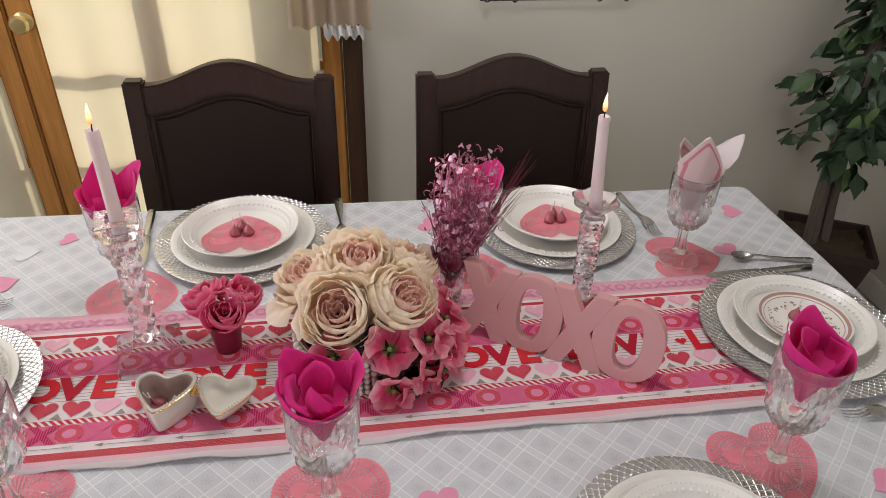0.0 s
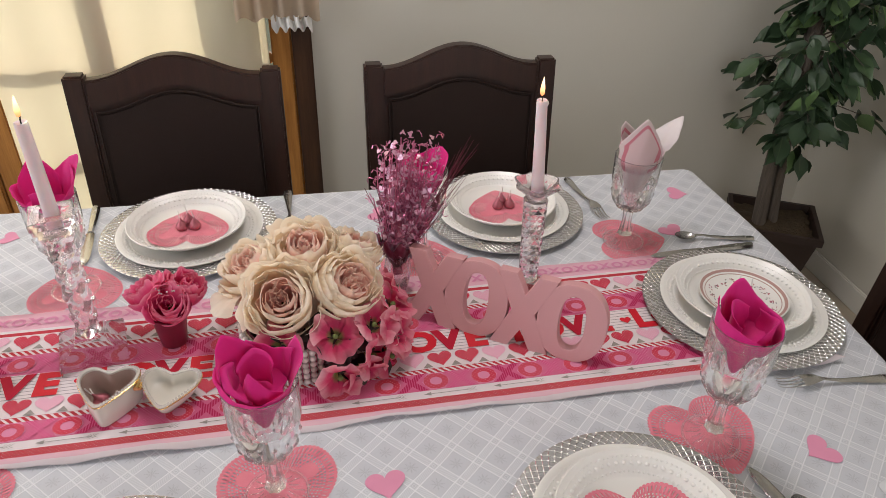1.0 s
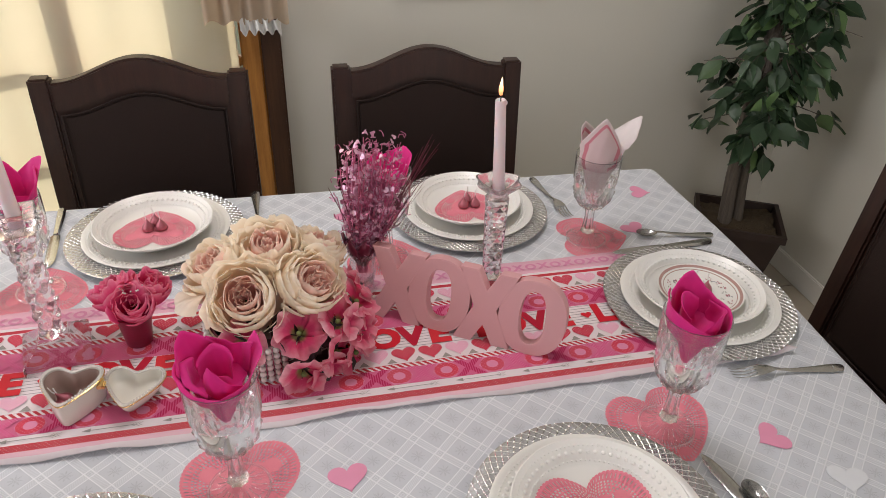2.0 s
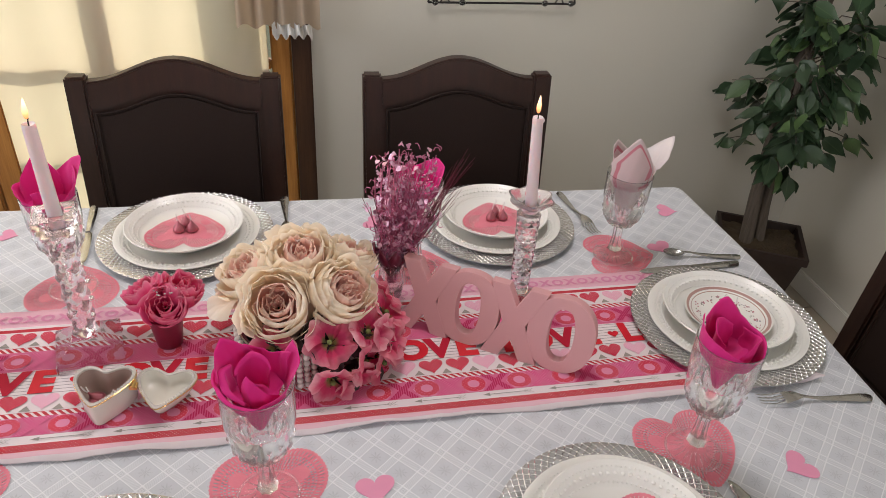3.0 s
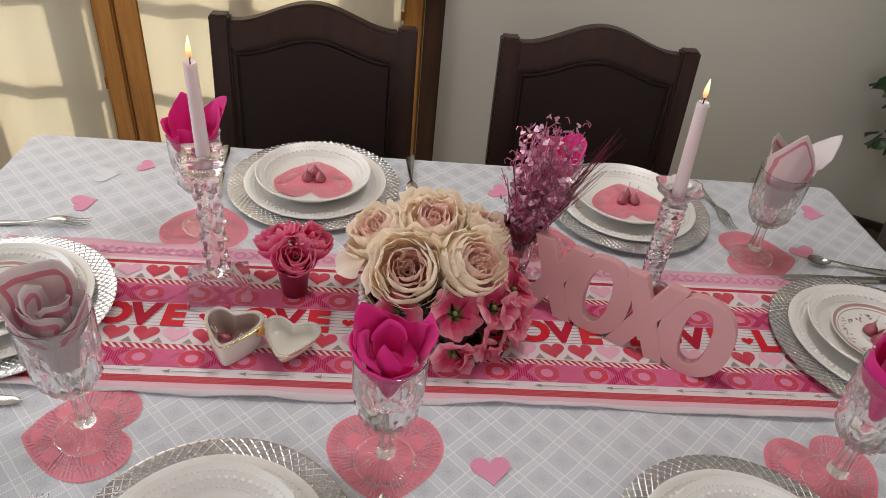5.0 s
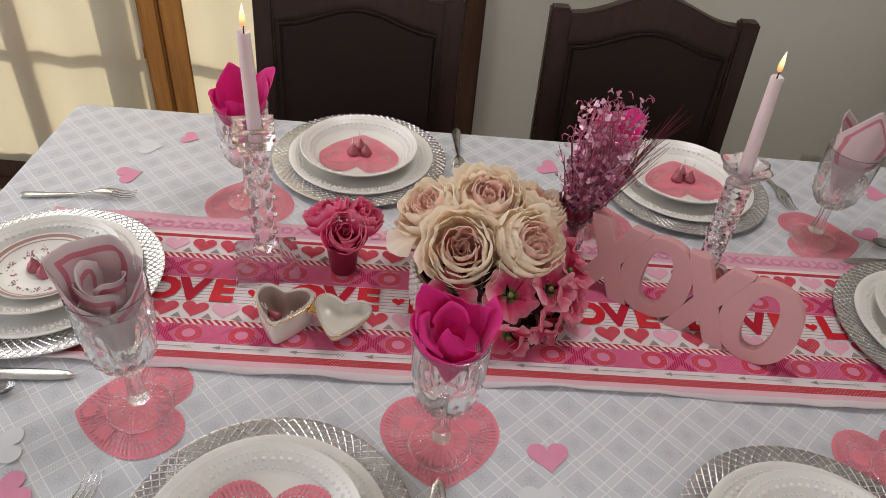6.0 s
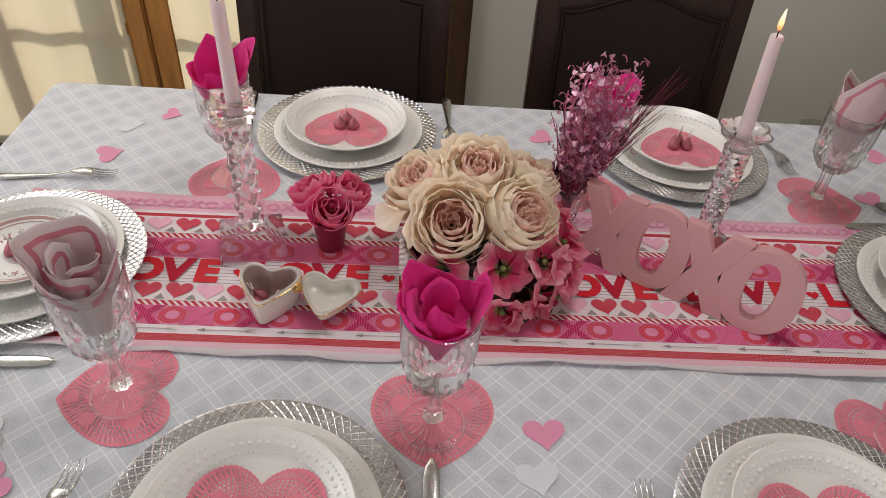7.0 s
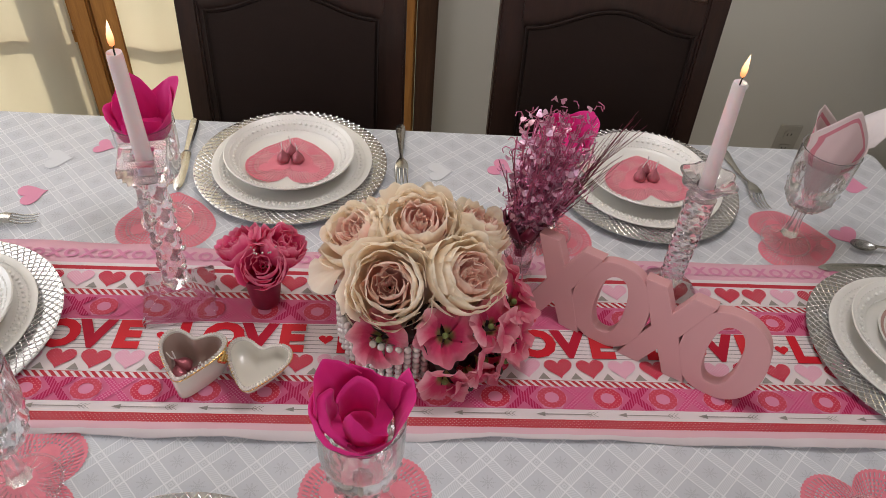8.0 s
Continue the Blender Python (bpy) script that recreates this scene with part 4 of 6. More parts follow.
def heart_doily_mesh(size=1.0, cupped=False):
    n = 312
    bm = bmesh.new()
    lay = bm.loops.layers.uv.new("UVMap")
    out = broad_heart(n, 78, 0.022)
    levels = [1.0, 0.94, 0.84, 0.74, 0.64, 0.54, 0.40, 0.2]

    def rise(r):
        return 0.0004 + (max(0.0, r - 0.066) * 0.25 if cupped else 0.0)
    rows = [[bm.verts.new((x * s * size, y * s * size, rise(math.hypot(x, y) * s * size) + 0.0005 * math.sin(9 * k / n * 6.28) * s)) for k, (x, y) in enumerate(out)] for s in levels]
    for j in range(len(rows) - 1):
        for k in range(n):
            k2 = (k + 1) % n
            f = bm.faces.new((rows[j][k], rows[j][k2], rows[j + 1][k2], rows[j + 1][k]))
            for lp, uv in zip(f.loops, ((k / n, levels[j]), ((k + 1) / n, levels[j]), ((k + 1) / n, levels[j + 1]), (k / n, levels[j + 1]))):
                lp[lay].uv = uv
    f = bm.faces.new(rows[-1])
    for lp in f.loops:
        lp[lay].uv = (0, 0.1)
    return finish("heart_doily", bm, M["doily"], 180)


CHARGER, STUDS, LATTICE = charger_mesh(), studs_mesh(), lattice_mesh()
DINNER = plate_mesh("dinner_plate", 0.1365, 0.0170, 0.60)
DINNER_BEADS = beads_mesh(0.1365, 0.0170, ((0.865, 74, 0.0031), (0.918, 124, 0.0017), (0.815, 110, 0.0017)))
SALAD = plate_mesh("salad_plate", 0.1105, 0.0275, 0.60)
SALAD_BEADS = beads_mesh(0.1105, 0.0275, ((0.855, 60, 0.0031), (0.918, 102, 0.0017), (0.790, 90, 0.0017)))
SAUCER = finish("saucer", lathe([(0.0, 0.003), (0.022, 0.003), (0.024, 0.0042), (0.026, 0.003), (0.048, 0.004), (0.064, 0.0105), (0.0735, 0.0145), (0.074, 0.0135), (0.064, 0.0085), (0.045, 0.0012), (0.030, 0.0), (0.0, 0.0)], 64), M["china"], 60)
DOILY = heart_doily_mesh(0.985)
PLATE_DOILY = heart_doily_mesh(0.97, True)


def kiss_mesh():
    return finish("foil_chocolate", lathe([(0.0, 0.0), (0.0095, 0.0), (0.0112, 0.003), (0.0108, 0.007), (0.0082, 0.012), (0.0045, 0.0165), (0.0020, 0.020), (0.0010, 0.024), (0.0, 0.0255)], 16,
                                          lambda a, i: 1 + 0.05 * math.sin(5 * a + i)), M["foilkiss"], 60)


KISS = kiss_mesh()
bm = bmesh.new()
tube(bm, [(0, 0, 0.021), (0.001, 0.001, 0.030), (0.003, 0.0, 0.038)], 0.0010, 5)
PLUME = finish("plume", bm, M["plume"])


def kiss(x, y, z, turn, tilt=0.0):
    k = thing("wrapped_chocolate", "teardrop chocolate in rose pink foil with a paper plume", "candy", pose(x, y, z, tilt, 0, turn), "foil chocolates")
    part("foil", KISS, None, k)
    part("plume", PLUME, None, k)


def flat_thing(name, mesh, m, label, category, group=""):
    ob = new(name, mesh)
    ob.matrix_basis = m
    return tagged(ob, label, category, group)


def setting(x, y, turn, saucer, candies=True):
    """Charger, two plates, then a lace heart or a saucer, with chocolates. turn: the way the diner faces."""
    rng = random.Random(int(1000 * (x + 2 * y)))
    z = T + 0.0004
    c = thing("charger_plate", "round silver charger plate with studded rim on the tablecloth", "charger", pose(x, y, z, 0, 0, turn), "silver chargers")
    part("plate", CHARGER, None, c)
    part("studs", STUDS, None, c)
    part("lattice", LATTICE, None, c, "raised crossing ridges")
    z += 0.0034
    p = thing("dinner_plate", "cream china dinner plate with a beaded rim on a silver charger", "plate", pose(x + rng.uniform(-.003, .003), y + rng.uniform(-.004, .002), z, 0, 0, rng.uniform(0, 90)), "dinner plates")
    part("plate", DINNER, None, p)
    part("beaded_rim", DINNER_BEADS, None, p)
    z += 0.0110
    s = thing("salad_plate", "deep cream china salad plate with beaded rim on a dinner plate", "plate", pose(x + rng.uniform(-.003, .003), y + rng.uniform(-.003, .003), z, 0, 0, rng.uniform(0, 90)), "salad plates")
    part("plate", SALAD, None, s)
    part("beaded_rim", SALAD_BEADS, None, s)
    z += 0.0049
    if saucer:
        u = thing("saucer", "small white saucer with mulberry flower sprigs and pink rim line", "saucer", pose(x, y, z, 0, 0, rng.uniform(0, 90)), "flowered saucers")
        part("dish", SAUCER, None, u)
        for lo, hi in ((0.0665, 0.0712), (0.0618, 0.0630)):
            zl, zh = [float(np.interp(q, (0.048, 0.064, 0.0735), (0.004, 0.0105, 0.0145))) + 0.0003 for q in (lo, hi)]
            part("rim_line", finish("rim_line", lathe([(lo, zl), (hi, zh), (hi, zh + 0.0003), (lo, zl + 0.0003)], 64, closed=True), M["band_pink"], 60), None, u, "dusty pink band")
        for tone, seeds in (("floral", 15), ("sprig_green", 12), ("sprig_blue", 7)):
            bm = bmesh.new()
            for k in range(seeds):
                a = 2 * math.pi * k / seeds + rng.uniform(-.15, .15)
                mid = 0.048 + rng.uniform(-0.008, 0.006)
                for _ in range(5 if tone == "floral" else 3):
                    r = mid + rng.uniform(-0.0045, 0.0045)
                    b = a + rng.uniform(-0.09, 0.09)
                    zz = 0.0041 + max(0.0, (r - 0.048) / 0.016 * 0.0065)
                    size = (0.0014, 0.0032) if tone == "floral" else (0.0010, 0.0024)
                    bmesh.ops.create_icosphere(bm, subdivisions=1, radius=1.0, matrix=Matrix.Translation((r * math.cos(b), r * math.sin(b), zz)) @ Matrix.Rotation(rng.uniform(0, 3), 4, "Z") @ Matrix.Diagonal((rng.uniform(*size), rng.uniform(0.0009, 0.0018), 0.0004, 1)))
            ob = part("flower_sprigs", bm, M[tone], u, "printed flower sprigs")
            ob["kind"] = "stuff"
        z += 0.0032
    else:
        flat_thing("heart_doily", PLATE_DOILY, pose(x, y, z, 0, 0, turn), "pink paper lace heart doily lying on a white plate", "doily", "lace hearts")
        z += 0.0018
    for k, (dx, dy) in enumerate(((-0.012, 0.006), (0.0125, 0.007), (0.001, -0.012))):
        a = radians(turn)
        kiss(x + dx * math.cos(a) - dy * math.sin(a), y + dx * math.sin(a) + dy * math.cos(a), z, rng.uniform(0, 360))


setting(-0.255, 0.374, 180, False)
setting(0.366, 0.368, 180, False)
setting(0.694, 0.000, 90, True)
setting(0.344, -0.402, 0, False)
setting(-0.266, -0.408, 0, False)
setting(-0.672, -0.018, -90, True)


# ---- goblets ----
def goblet(m):
    g = thing("goblet", "pressed glass goblet with diamond pattern holding a folded napkin", "goblet", m, "goblets")
    key = [(0.0120, 0.0765), (0.0250, 0.079), (0.0330, 0.088), (0.0385, 0.100), (0.0410, 0.115), (0.0418, 0.133), (0.0425, 0.158), (0.0432, 0.187)]
    zs = [0.079 + 0.0020 * k for k in range(27)] + [0.136, 0.150, 0.170, 0.187]
    outer = [(float(np.interp(z, [q[1] for q in key], [q[0] for q in key])), z) for z in zs]
    count = 144

    def cut(a, i):
        """Diamond facets and fans on the lower bowl."""
        k = i - 2
        if k < 0 or k > 26:
            return 1.0
        u, v = a / (2 * math.pi) * 16, (zs[k] - 0.079) / 0.0185
        p = abs(((u + v / 2) % 1) - 0.5) * 2
        q = abs(((u - v / 2) % 1) - 0.5) * 2
        h = min(p, q)
        fan = 0.5 + 0.5 * math.cos(a * 48)
        return 1.0 - 0.110 * (1 - h) - (0.030 * fan if zs[k] > 0.118 else 0.0)
    inner = [(0.0418, 0.1872), (0.0408, 0.160), (0.0398, 0.130), (0.0385, 0.112), (0.0340, 0.098), (0.0240, 0.088), (0.0, 0.084)]
    part("bowl", finish("bowl", lathe([(0.0, 0.0755), (0.012, 0.0765)] + outer + inner, count, cut), M["cutglass"], 14), None, g)
    stem = [(0.0, 0.0752), (0.0115, 0.0752), (0.0090, 0.069), (0.0082, 0.055), (0.0090, 0.040), (0.0105, 0.028), (0.0130, 0.018), (0.0, 0.017)]
    part("stem", finish("stem", lathe(stem, 24, lambda a, i: 1 + 0.09 * math.cos(8 * a)), M["glass"], 30), None, g)
    foot = [(0.0, 0.0168), (0.0125, 0.0168), (0.0165, 0.0090), (0.022, 0.0055), (0.032, 0.0036), (0.0375, 0.0030), (0.0375, 0.0008), (0.0, 0.0008)]
    part("foot", finish("foot", lathe(foot, 48), M["footglass"], 50), None, g, "clear round foot")
    ring = [(0.0385 + 0.0017 * math.cos(2 * math.pi * k / 10), 0.0020 + 0.0017 * math.sin(2 * math.pi * k / 10)) for k in range(10)]
    bm = lathe(ring, 60, closed=True)
    for k in range(20):
        a = 2 * math.pi * k / 20
        ln = 0.034 if k % 2 else 0.028
        tube(bm, [(0.016 * math.cos(a), 0.016 * math.sin(a), 0.0098), (0.022 * math.cos(a), 0.022 * math.sin(a), 0.0058), (ln * math.cos(a), ln * math.sin(a), 0.0036)], 0.0008, 5)
    part("foot_rim", finish("foot_rim", bm, M["ringglass"], 60), None, g, "ribbed glass rim of the foot")
    return g




def goblet_scale(y):
    """The goblets on the near side are a little taller than those across the table."""
    return Matrix.Diagonal((1, 1, 1.04 if y < 0 else 0.95, 1))


GOBLETS = [(-0.083, -0.262, 15), (0.503, -0.262, 70), (0.576, 0.232, 30), (-0.458, -0.236, 0), (-0.428, 0.222, 50), (0.176, 0.228, 20)]
first = None
for gx, gy, ga in GOBLETS:
    mm = pose(gx, gy, T + 0.0030, 0, 0, ga) @ goblet_scale(gy)
    first = goblet(mm) if first is None else (copy_thing(first, mm) and first)
for dx, dy, da in ((-0.083, -0.256, 1), (0.503, -0.258, 8), (0.596, 0.236, 85), (-0.470, -0.237, -82), (-0.428, 0.226, 182), (0.174, 0.236, 178)):
    flat_thing("heart_doily", DOILY, pose(dx, dy, T + 0.0006, 0, 0, da), "pink paper lace heart doily under a glass goblet", "doily", "lace hearts")


# ---- table runner ----
def text_mesh(ch, size, bold=0.0):
    """One letter of the built-in font as a flat mesh, centred."""
    cu = bpy.data.curves.new("letter", "FONT")
    cu.body, cu.size, cu.offset = ch, size, bold
    cu.align_x, cu.align_y = "CENTER", "CENTER"
    cu.resolution_u = 3
    ob = new("letter", cu)
    bpy.context.view_layer.update()
    me = bpy.data.meshes.new_from_object(ob.evaluated_get(bpy.context.evaluated_depsgraph_get()))
    bpy.data.objects.remove(ob)
    ys = [v.co.y for v in me.vertices]
    xs = [v.co.x for v in me.vertices]
    cx, cy = (min(xs) + max(xs)) / 2, (min(ys) + max(ys)) / 2
    for v in me.vertices:
        v.co.x -= cx
        v.co.y -= cy
    return me


RX0, RX1 = -0.735, 0.712


def table_runner():
    r = thing("table_runner", "pink and red printed cotton runner along the tabletop", "table runner", pose(0, 0.0015, T + 0.0003, 0, 0, 0.85) @ Matrix.Diagonal((1, 0.957, 1, 1)))
    bm = bmesh.new()
    nx, ny = 380, 16
    rng = random.Random(2)
    ph = [rng.uniform(0, 6.28) for _ in range(6)]

    def lift(x, e):
        crease = sum(0.0011 * math.exp(-((x - c) / 0.0045) ** 2) for c in (-0.61, -0.43, -0.285, -0.12, 0.06, 0.155, 0.31, 0.48, 0.59))
        return 0.0012 + crease * (0.3 + e) + max(0.0, e) * (0.0032 + 0.0026 * math.sin(17 * x + ph[0]) + 0.0016 * math.sin(41 * x + ph[1]) + 0.0009 * math.sin(97 * x + ph[3]))
    grid = []
    for j in range(ny + 1):
        v = -1 + 2 * j / ny
        row = []
        for i in range(nx + 1):
            x = RX0 + (RX1 - RX0) * i / nx
            e = max(0.0, (abs(v) - 0.86) / 0.14)
            y = 0.173 * v + e * 0.0036 * math.sin(9 * x + ph[2 + (v > 0)]) + e * 0.0012 * math.sin(37 * x + ph[4])
            ex = max(0.0, 1 - min(x - RX0, RX1 - x) / 0.02)
            near = max(0.0, -v - 0.55) / 0.45
            xx = x + max(0.0, (x - RX1 + 0.10) / 0.10) * 0.075 * near
            row.append(bm.verts.new((xx, y, lift(x, e * (1.0 if v < 0 else 0.3)) + ex * (0.003 + 0.006 * near))))
        grid.append(row)
    for j in range(ny):
        for i in range(nx):
            bm.faces.new((grid[j][i], grid[j][i + 1], grid[j + 1][i + 1], grid[j + 1][i]))
    cl = part("cloth", bm, M["runner"], r, smooth=60)
    so = cl.modifiers.new("thick", "SOLIDIFY")
    so.thickness, so.offset = 0.0009, -1

    def printed(name, src, places, mat, label=""):
        me = copies_mesh(name, src, [pose(x, y, 0.0032 + dz, 0, 0, a) @ Matrix.Diagonal((sx, sy, 1, 1)) for x, y, dz, a, sx, sy in places], mat)
        ob = part(name, me, None, r, label)
        ob["kind"] = "stuff"

    X, O = text_mesh("X", 0.048, 0.0026), text_mesh("O", 0.044, 0.0024)
    x_small, o_small = text_mesh("X", 0.026, 0.001), text_mesh("O", 0.024, 0.001)
    pitch = 0.03665
    for name, y, lo in (("near", -0.1035, -0.661), ("far", 0.0405, -0.683)):
        n = int((RX1 - 0.02 - lo) / pitch)
        blob = bmesh.new()
        blob.faces.new([blob.verts.new(p) for p in ((-0.0225, 0, 0), (-0.0120, -0.0178, 0), (0.0120, -0.0178, 0), (0.0225, 0, 0), (0.0120, 0.0178, 0), (-0.0120, 0.0178, 0))])
        printed("printed_lozenge", finish("lozenge_print", blob, M["lozenge"], 0), [(lo + pitch * k, y, -0.0004, 0, 0.93, 1.0) for k in range(0, n, 2)], M["lozenge"], "pale pink lozenges behind the letters O")
        printed("printed_letter_x", X, [(lo + pitch * k, y, 0, 0, 1.03, 0.95) for k in range(1, n, 4)], M["letter_x"], "magenta hatched letters X in a row")
        printed("printed_letter_x", X, [(lo + pitch * k, y, 0, 0, 1.03, 0.95) for k in range(3, n, 4)], M["letter_x_soft"], "rose checked letters X in a row")
        printed("printed_letter_o", O, [(lo + pitch * k, y, 0, 0, 1.03, 0.95) for k in range(0, n, 4)], M["letter_o"], "crimson letters O in a row")
        printed("printed_letter_o", O, [(lo + pitch * k, y, 0, 0, 1.03, 0.95) for k in range(2, n, 4)], M["ring_red"], "red letters O in a row")
    n = int((RX1 - RX0 - 0.04) / 0.0245)
    printed("printed_letter_x", x_small, [(RX0 + 0.02 + 0.0245 * k, 0.150, 0.0006, 0, 1.1, 1) for k in range(0, n, 2)], M["palex"], "rose letters X along the hem")
    printed("printed_letter_o", o_small, [(RX0 + 0.02 + 0.0245 * k, 0.150, 0.0006, 0, 1.1, 1) for k in range(1, n, 2)], M["palex"], "rose letters O along the hem")
    # LOVE, a small heart between the words
    offs = {"L": -0.157, "O": -0.114, "V": -0.068, "E": -0.022}
    for ch, dx in offs.items():
        src = text_mesh(ch, 0.060, 0.0034)
        ends = [-0.608, -0.392, -0.176, 0.037, 0.249, 0.462, 0.674]
        printed("printed_letter_" + ch.lower(), src, [(e + dx, -0.0105, 0.0004, 0, 1.10, 1.08) for e in ends if RX0 + 0.02 < e + dx < RX1 - 0.02], M[{"V": "crimson", "E": "vermilion"}.get(ch, "love")], "bold red letter " + ch + " of the word LOVE")
    hm = bmesh.new()
    hm.faces.new([hm.verts.new((x, y, 0)) for x, y in heart_outline(0.0385, 0.034, 36)])
    heart = finish("heart_print", hm, M["heart_red"], 0)
    printed("printed_heart", heart, [(e + 0.023, -0.0135, 0.0004, 0, 0.5, 0.5) for e in (-0.608, -0.392, -0.176, 0.037, 0.249, 0.462)], M["love"])
    for y, first_heart in ((-0.0555, -0.7067), (0.0955, -0.6880)):
        xs = [first_heart + 0.0434 * k for k in range(33)]
        printed("printed_heart", heart, [(x, y, 0, (k * 37) % 13 - 6, 1, 1) for k, x in enumerate(xs) if k % 3 != 1 and x < RX1 - 0.02], M["heart_red"], "red dotted hearts in a row")
        printed("printed_heart", heart, [(x, y, 0, (k * 29) % 15 - 7, 1, 1) for k, x in enumerate(xs) if k % 3 == 1 and x < RX1 - 0.02], M["heart_pink"], "pale pink hearts in a row")
        tm = bmesh.new()
        tm.faces.new([tm.verts.new(p) for p in ((-0.008, 0, 0), (0.008, 0, 0), (0, 0.011, 0))])
        tri = finish("triangle_print", tm, M["grey_print"], 0)
        printed("printed_triangle", tri, [(x + 0.0217, y - 0.0175, 0, 0, 1, 1) for x in xs if x < RX1 - 0.05], M["grey_print"])
    am = bmesh.new()
    am.faces.new([am.verts.new(p) for p in ((-0.035, -0.0006, 0), (0.03, -0.0006, 0), (0.03, 0.0006, 0), (-0.035, 0.0006, 0))])
    am.faces.new([am.verts.new(p) for p in ((-0.045, 0, 0), (-0.033, -0.004, 0), (-0.033, 0.004, 0))])
    for k in range(3):
        am.faces.new([am.verts.new(p) for p in ((0.022 + 0.005 * k, 0, 0.0001), (0.028 + 0.005 * k, 0.0045, 0.0001), (0.0292 + 0.005 * k, 0.0045, 0.0001), (0.0232 + 0.005 * k, 0, 0.0001))])
        am.faces.new([am.verts.new(p) for p in ((0.022 + 0.005 * k, 0, 0.0001), (0.0232 + 0.005 * k, 0, 0.0001), (0.0292 + 0.005 * k, -0.0045, 0.0001), (0.028 + 0.005 * k, -0.0045, 0.0001))])
    arrow = finish("arrow_print", am, M["grey_print"], 0)
    printed("printed_arrow", arrow, [(RX0 + 0.06 + 0.105 * k, -0.1300, 0, 0, 0.95, 0.9) for k in range(13)], M["grey_print"], "thin grey arrows in a row")


table_runner()


# ---- paper hearts scattered on the cloth ----
def confetti(x, y, turn, white=False, size=1.0):
    bm = slab(heart_outline(0.052 * size, 0.044 * size, 40), 0.0, 0.0007)
    for v in bm.verts:
        v.co.z += 0.0004 + 1.2 * max(0.0, v.co.x) ** 2
    ob = new("paper_heart", finish("paper_heart", bm, M["whitepaper" if white else "pinkpaper"], 30))
    ob.matrix_basis = pose(x, y, T + 0.0005, 0, 0, turn)
    tagged(ob, ("white" if white else "pink") + " card heart cut-out lying on the tablecloth", "paper heart", "scattered hearts")


confetti(-0.589, 0.412, 80, size=0.78)
for x, y, a in ((-0.657, 0.273, 120), (0.053, -0.270, 5), (0.641, -0.307, -75), (0.773, 0.399, 75), (0.691, 0.253, 20), (0.116, 0.401, 60), (-0.563, -0.362, -50)):
    confetti(x, y, a)
for x, y, a in ((-0.652, 0.370, 100), (0.040, -0.330, 10), (-0.597, -0.304, -70), (0.703, -0.392, -20), (0.005, 0.383, 95)):
    confetti(x, y, a, True)


# ---- cutlery ----
def shaped_bar(profile, thick, arch):
    """A flat bar along +x: (x, half width) pairs, with a height given by arch(x)."""
    bm = bmesh.new()
    rows = []
    for x, w in profile:
        z = arch(x)
        t = thick * (0.55 if w < 0.004 else 1.0)
        rows.append([bm.verts.new(p) for p in ((x, -w, z), (x, -w * 0.6, z + t), (x, w * 0.6, z + t), (x, w, z), (x, 0, z - 0.0004))])
    for a, b in zip(rows, rows[1:]):
        for k in range(5):
            bm.faces.new((a[k], a[(k + 1) % 5], b[(k + 1) % 5], b[k]))
    bm.faces.new(rows[0])
    bm.faces.new(rows[-1])
    return bm


HANDLE = [(0.0, 0.004), (0.004, 0.0085), (0.018, 0.0092), (0.05, 0.0066), (0.085, 0.0040), (0.105, 0.0032)]


def fork_meshes():
    h = lambda x: 0.0015 + 0.009 * math.exp(-((x - 0.13) / 0.03) ** 2)
    body = shaped_bar(HANDLE + [(0.118, 0.0036), (0.130, 0.0090), (0.142, 0.0118), (0.150, 0.0120)], 0.0022, h)
    tines = []
    for k in range(4):
        y = -0.0098 + 0.0065 * k
        bm = bmesh.new()
        tube(bm, [(0.1495, y, h(0.15) + 0.0008), (0.165, y, h(0.165)), (0.180, y * 0.97, 0.0040), (0.190, y * 0.95, 0.0065)], 0.0015, 6, lambda u: 1 - 0.55 * u)
        tines.append(finish("tine", bm, M["steel"], 60))
    return finish("fork_body", body, M["steel"], 50), tines


FORK, TINES = fork_meshes()
KNIFE_H = finish("knife_handle", shaped_bar([(0.0, 0.0045), (0.004, 0.0082), (0.03, 0.0088), (0.07, 0.0070), (0.095, 0.0058), (0.102, 0.0062)], 0.0046, lambda x: 0.001), M["steel"], 50)
KNIFE_B = finish("knife_blade", shaped_bar([(0.102, 0.0052), (0.108, 0.0088), (0.15, 0.0098), (0.19, 0.0092), (0.205, 0.0072), (0.214, 0.0030), (0.2165, 0.0006)], 0.0014, lambda x: 0.0026), M["steel"], 50)
SPOON_H = finish("spoon_handle", shaped_bar(HANDLE + [(0.120, 0.0034)], 0.0022, lambda x: 0.0015 + 0.008 * math.exp(-((x - 0.115) / 0.03) ** 2)), M["steel"], 50)


def spoon_bowl():
    bm = bmesh.new()
    rings = []
    for j in range(7):
        s = 1 - j / 6 * 0.98
        ring = []
        for k in range(28):
            a = 2 * math.pi * k / 28
            x = 0.139 + 0.0215 * math.cos(a) * s
            y = 0.0140 * math.sin(a) * s * (1 + 0.12 * math.cos(a))
            z = 0.0085 - 0.0075 * (1 - s * s)
            ring.append(bm.verts.new((x, y, z)))
        rings.append(ring)
    for a, b in zip(rings, rings[1:]):
        for k in range(28):
            bm.faces.new((a[k], a[(k + 1) % 28], b[(k + 1) % 28], b[k]))
    bm.faces.new(rings[-1])
    bmesh.ops.solidify(bm, geom=list(bm.faces), thickness=0.0011)
    return finish("spoon_bowl", bm, M["steel"], 70)


SPOON_B = spoon_bowl()


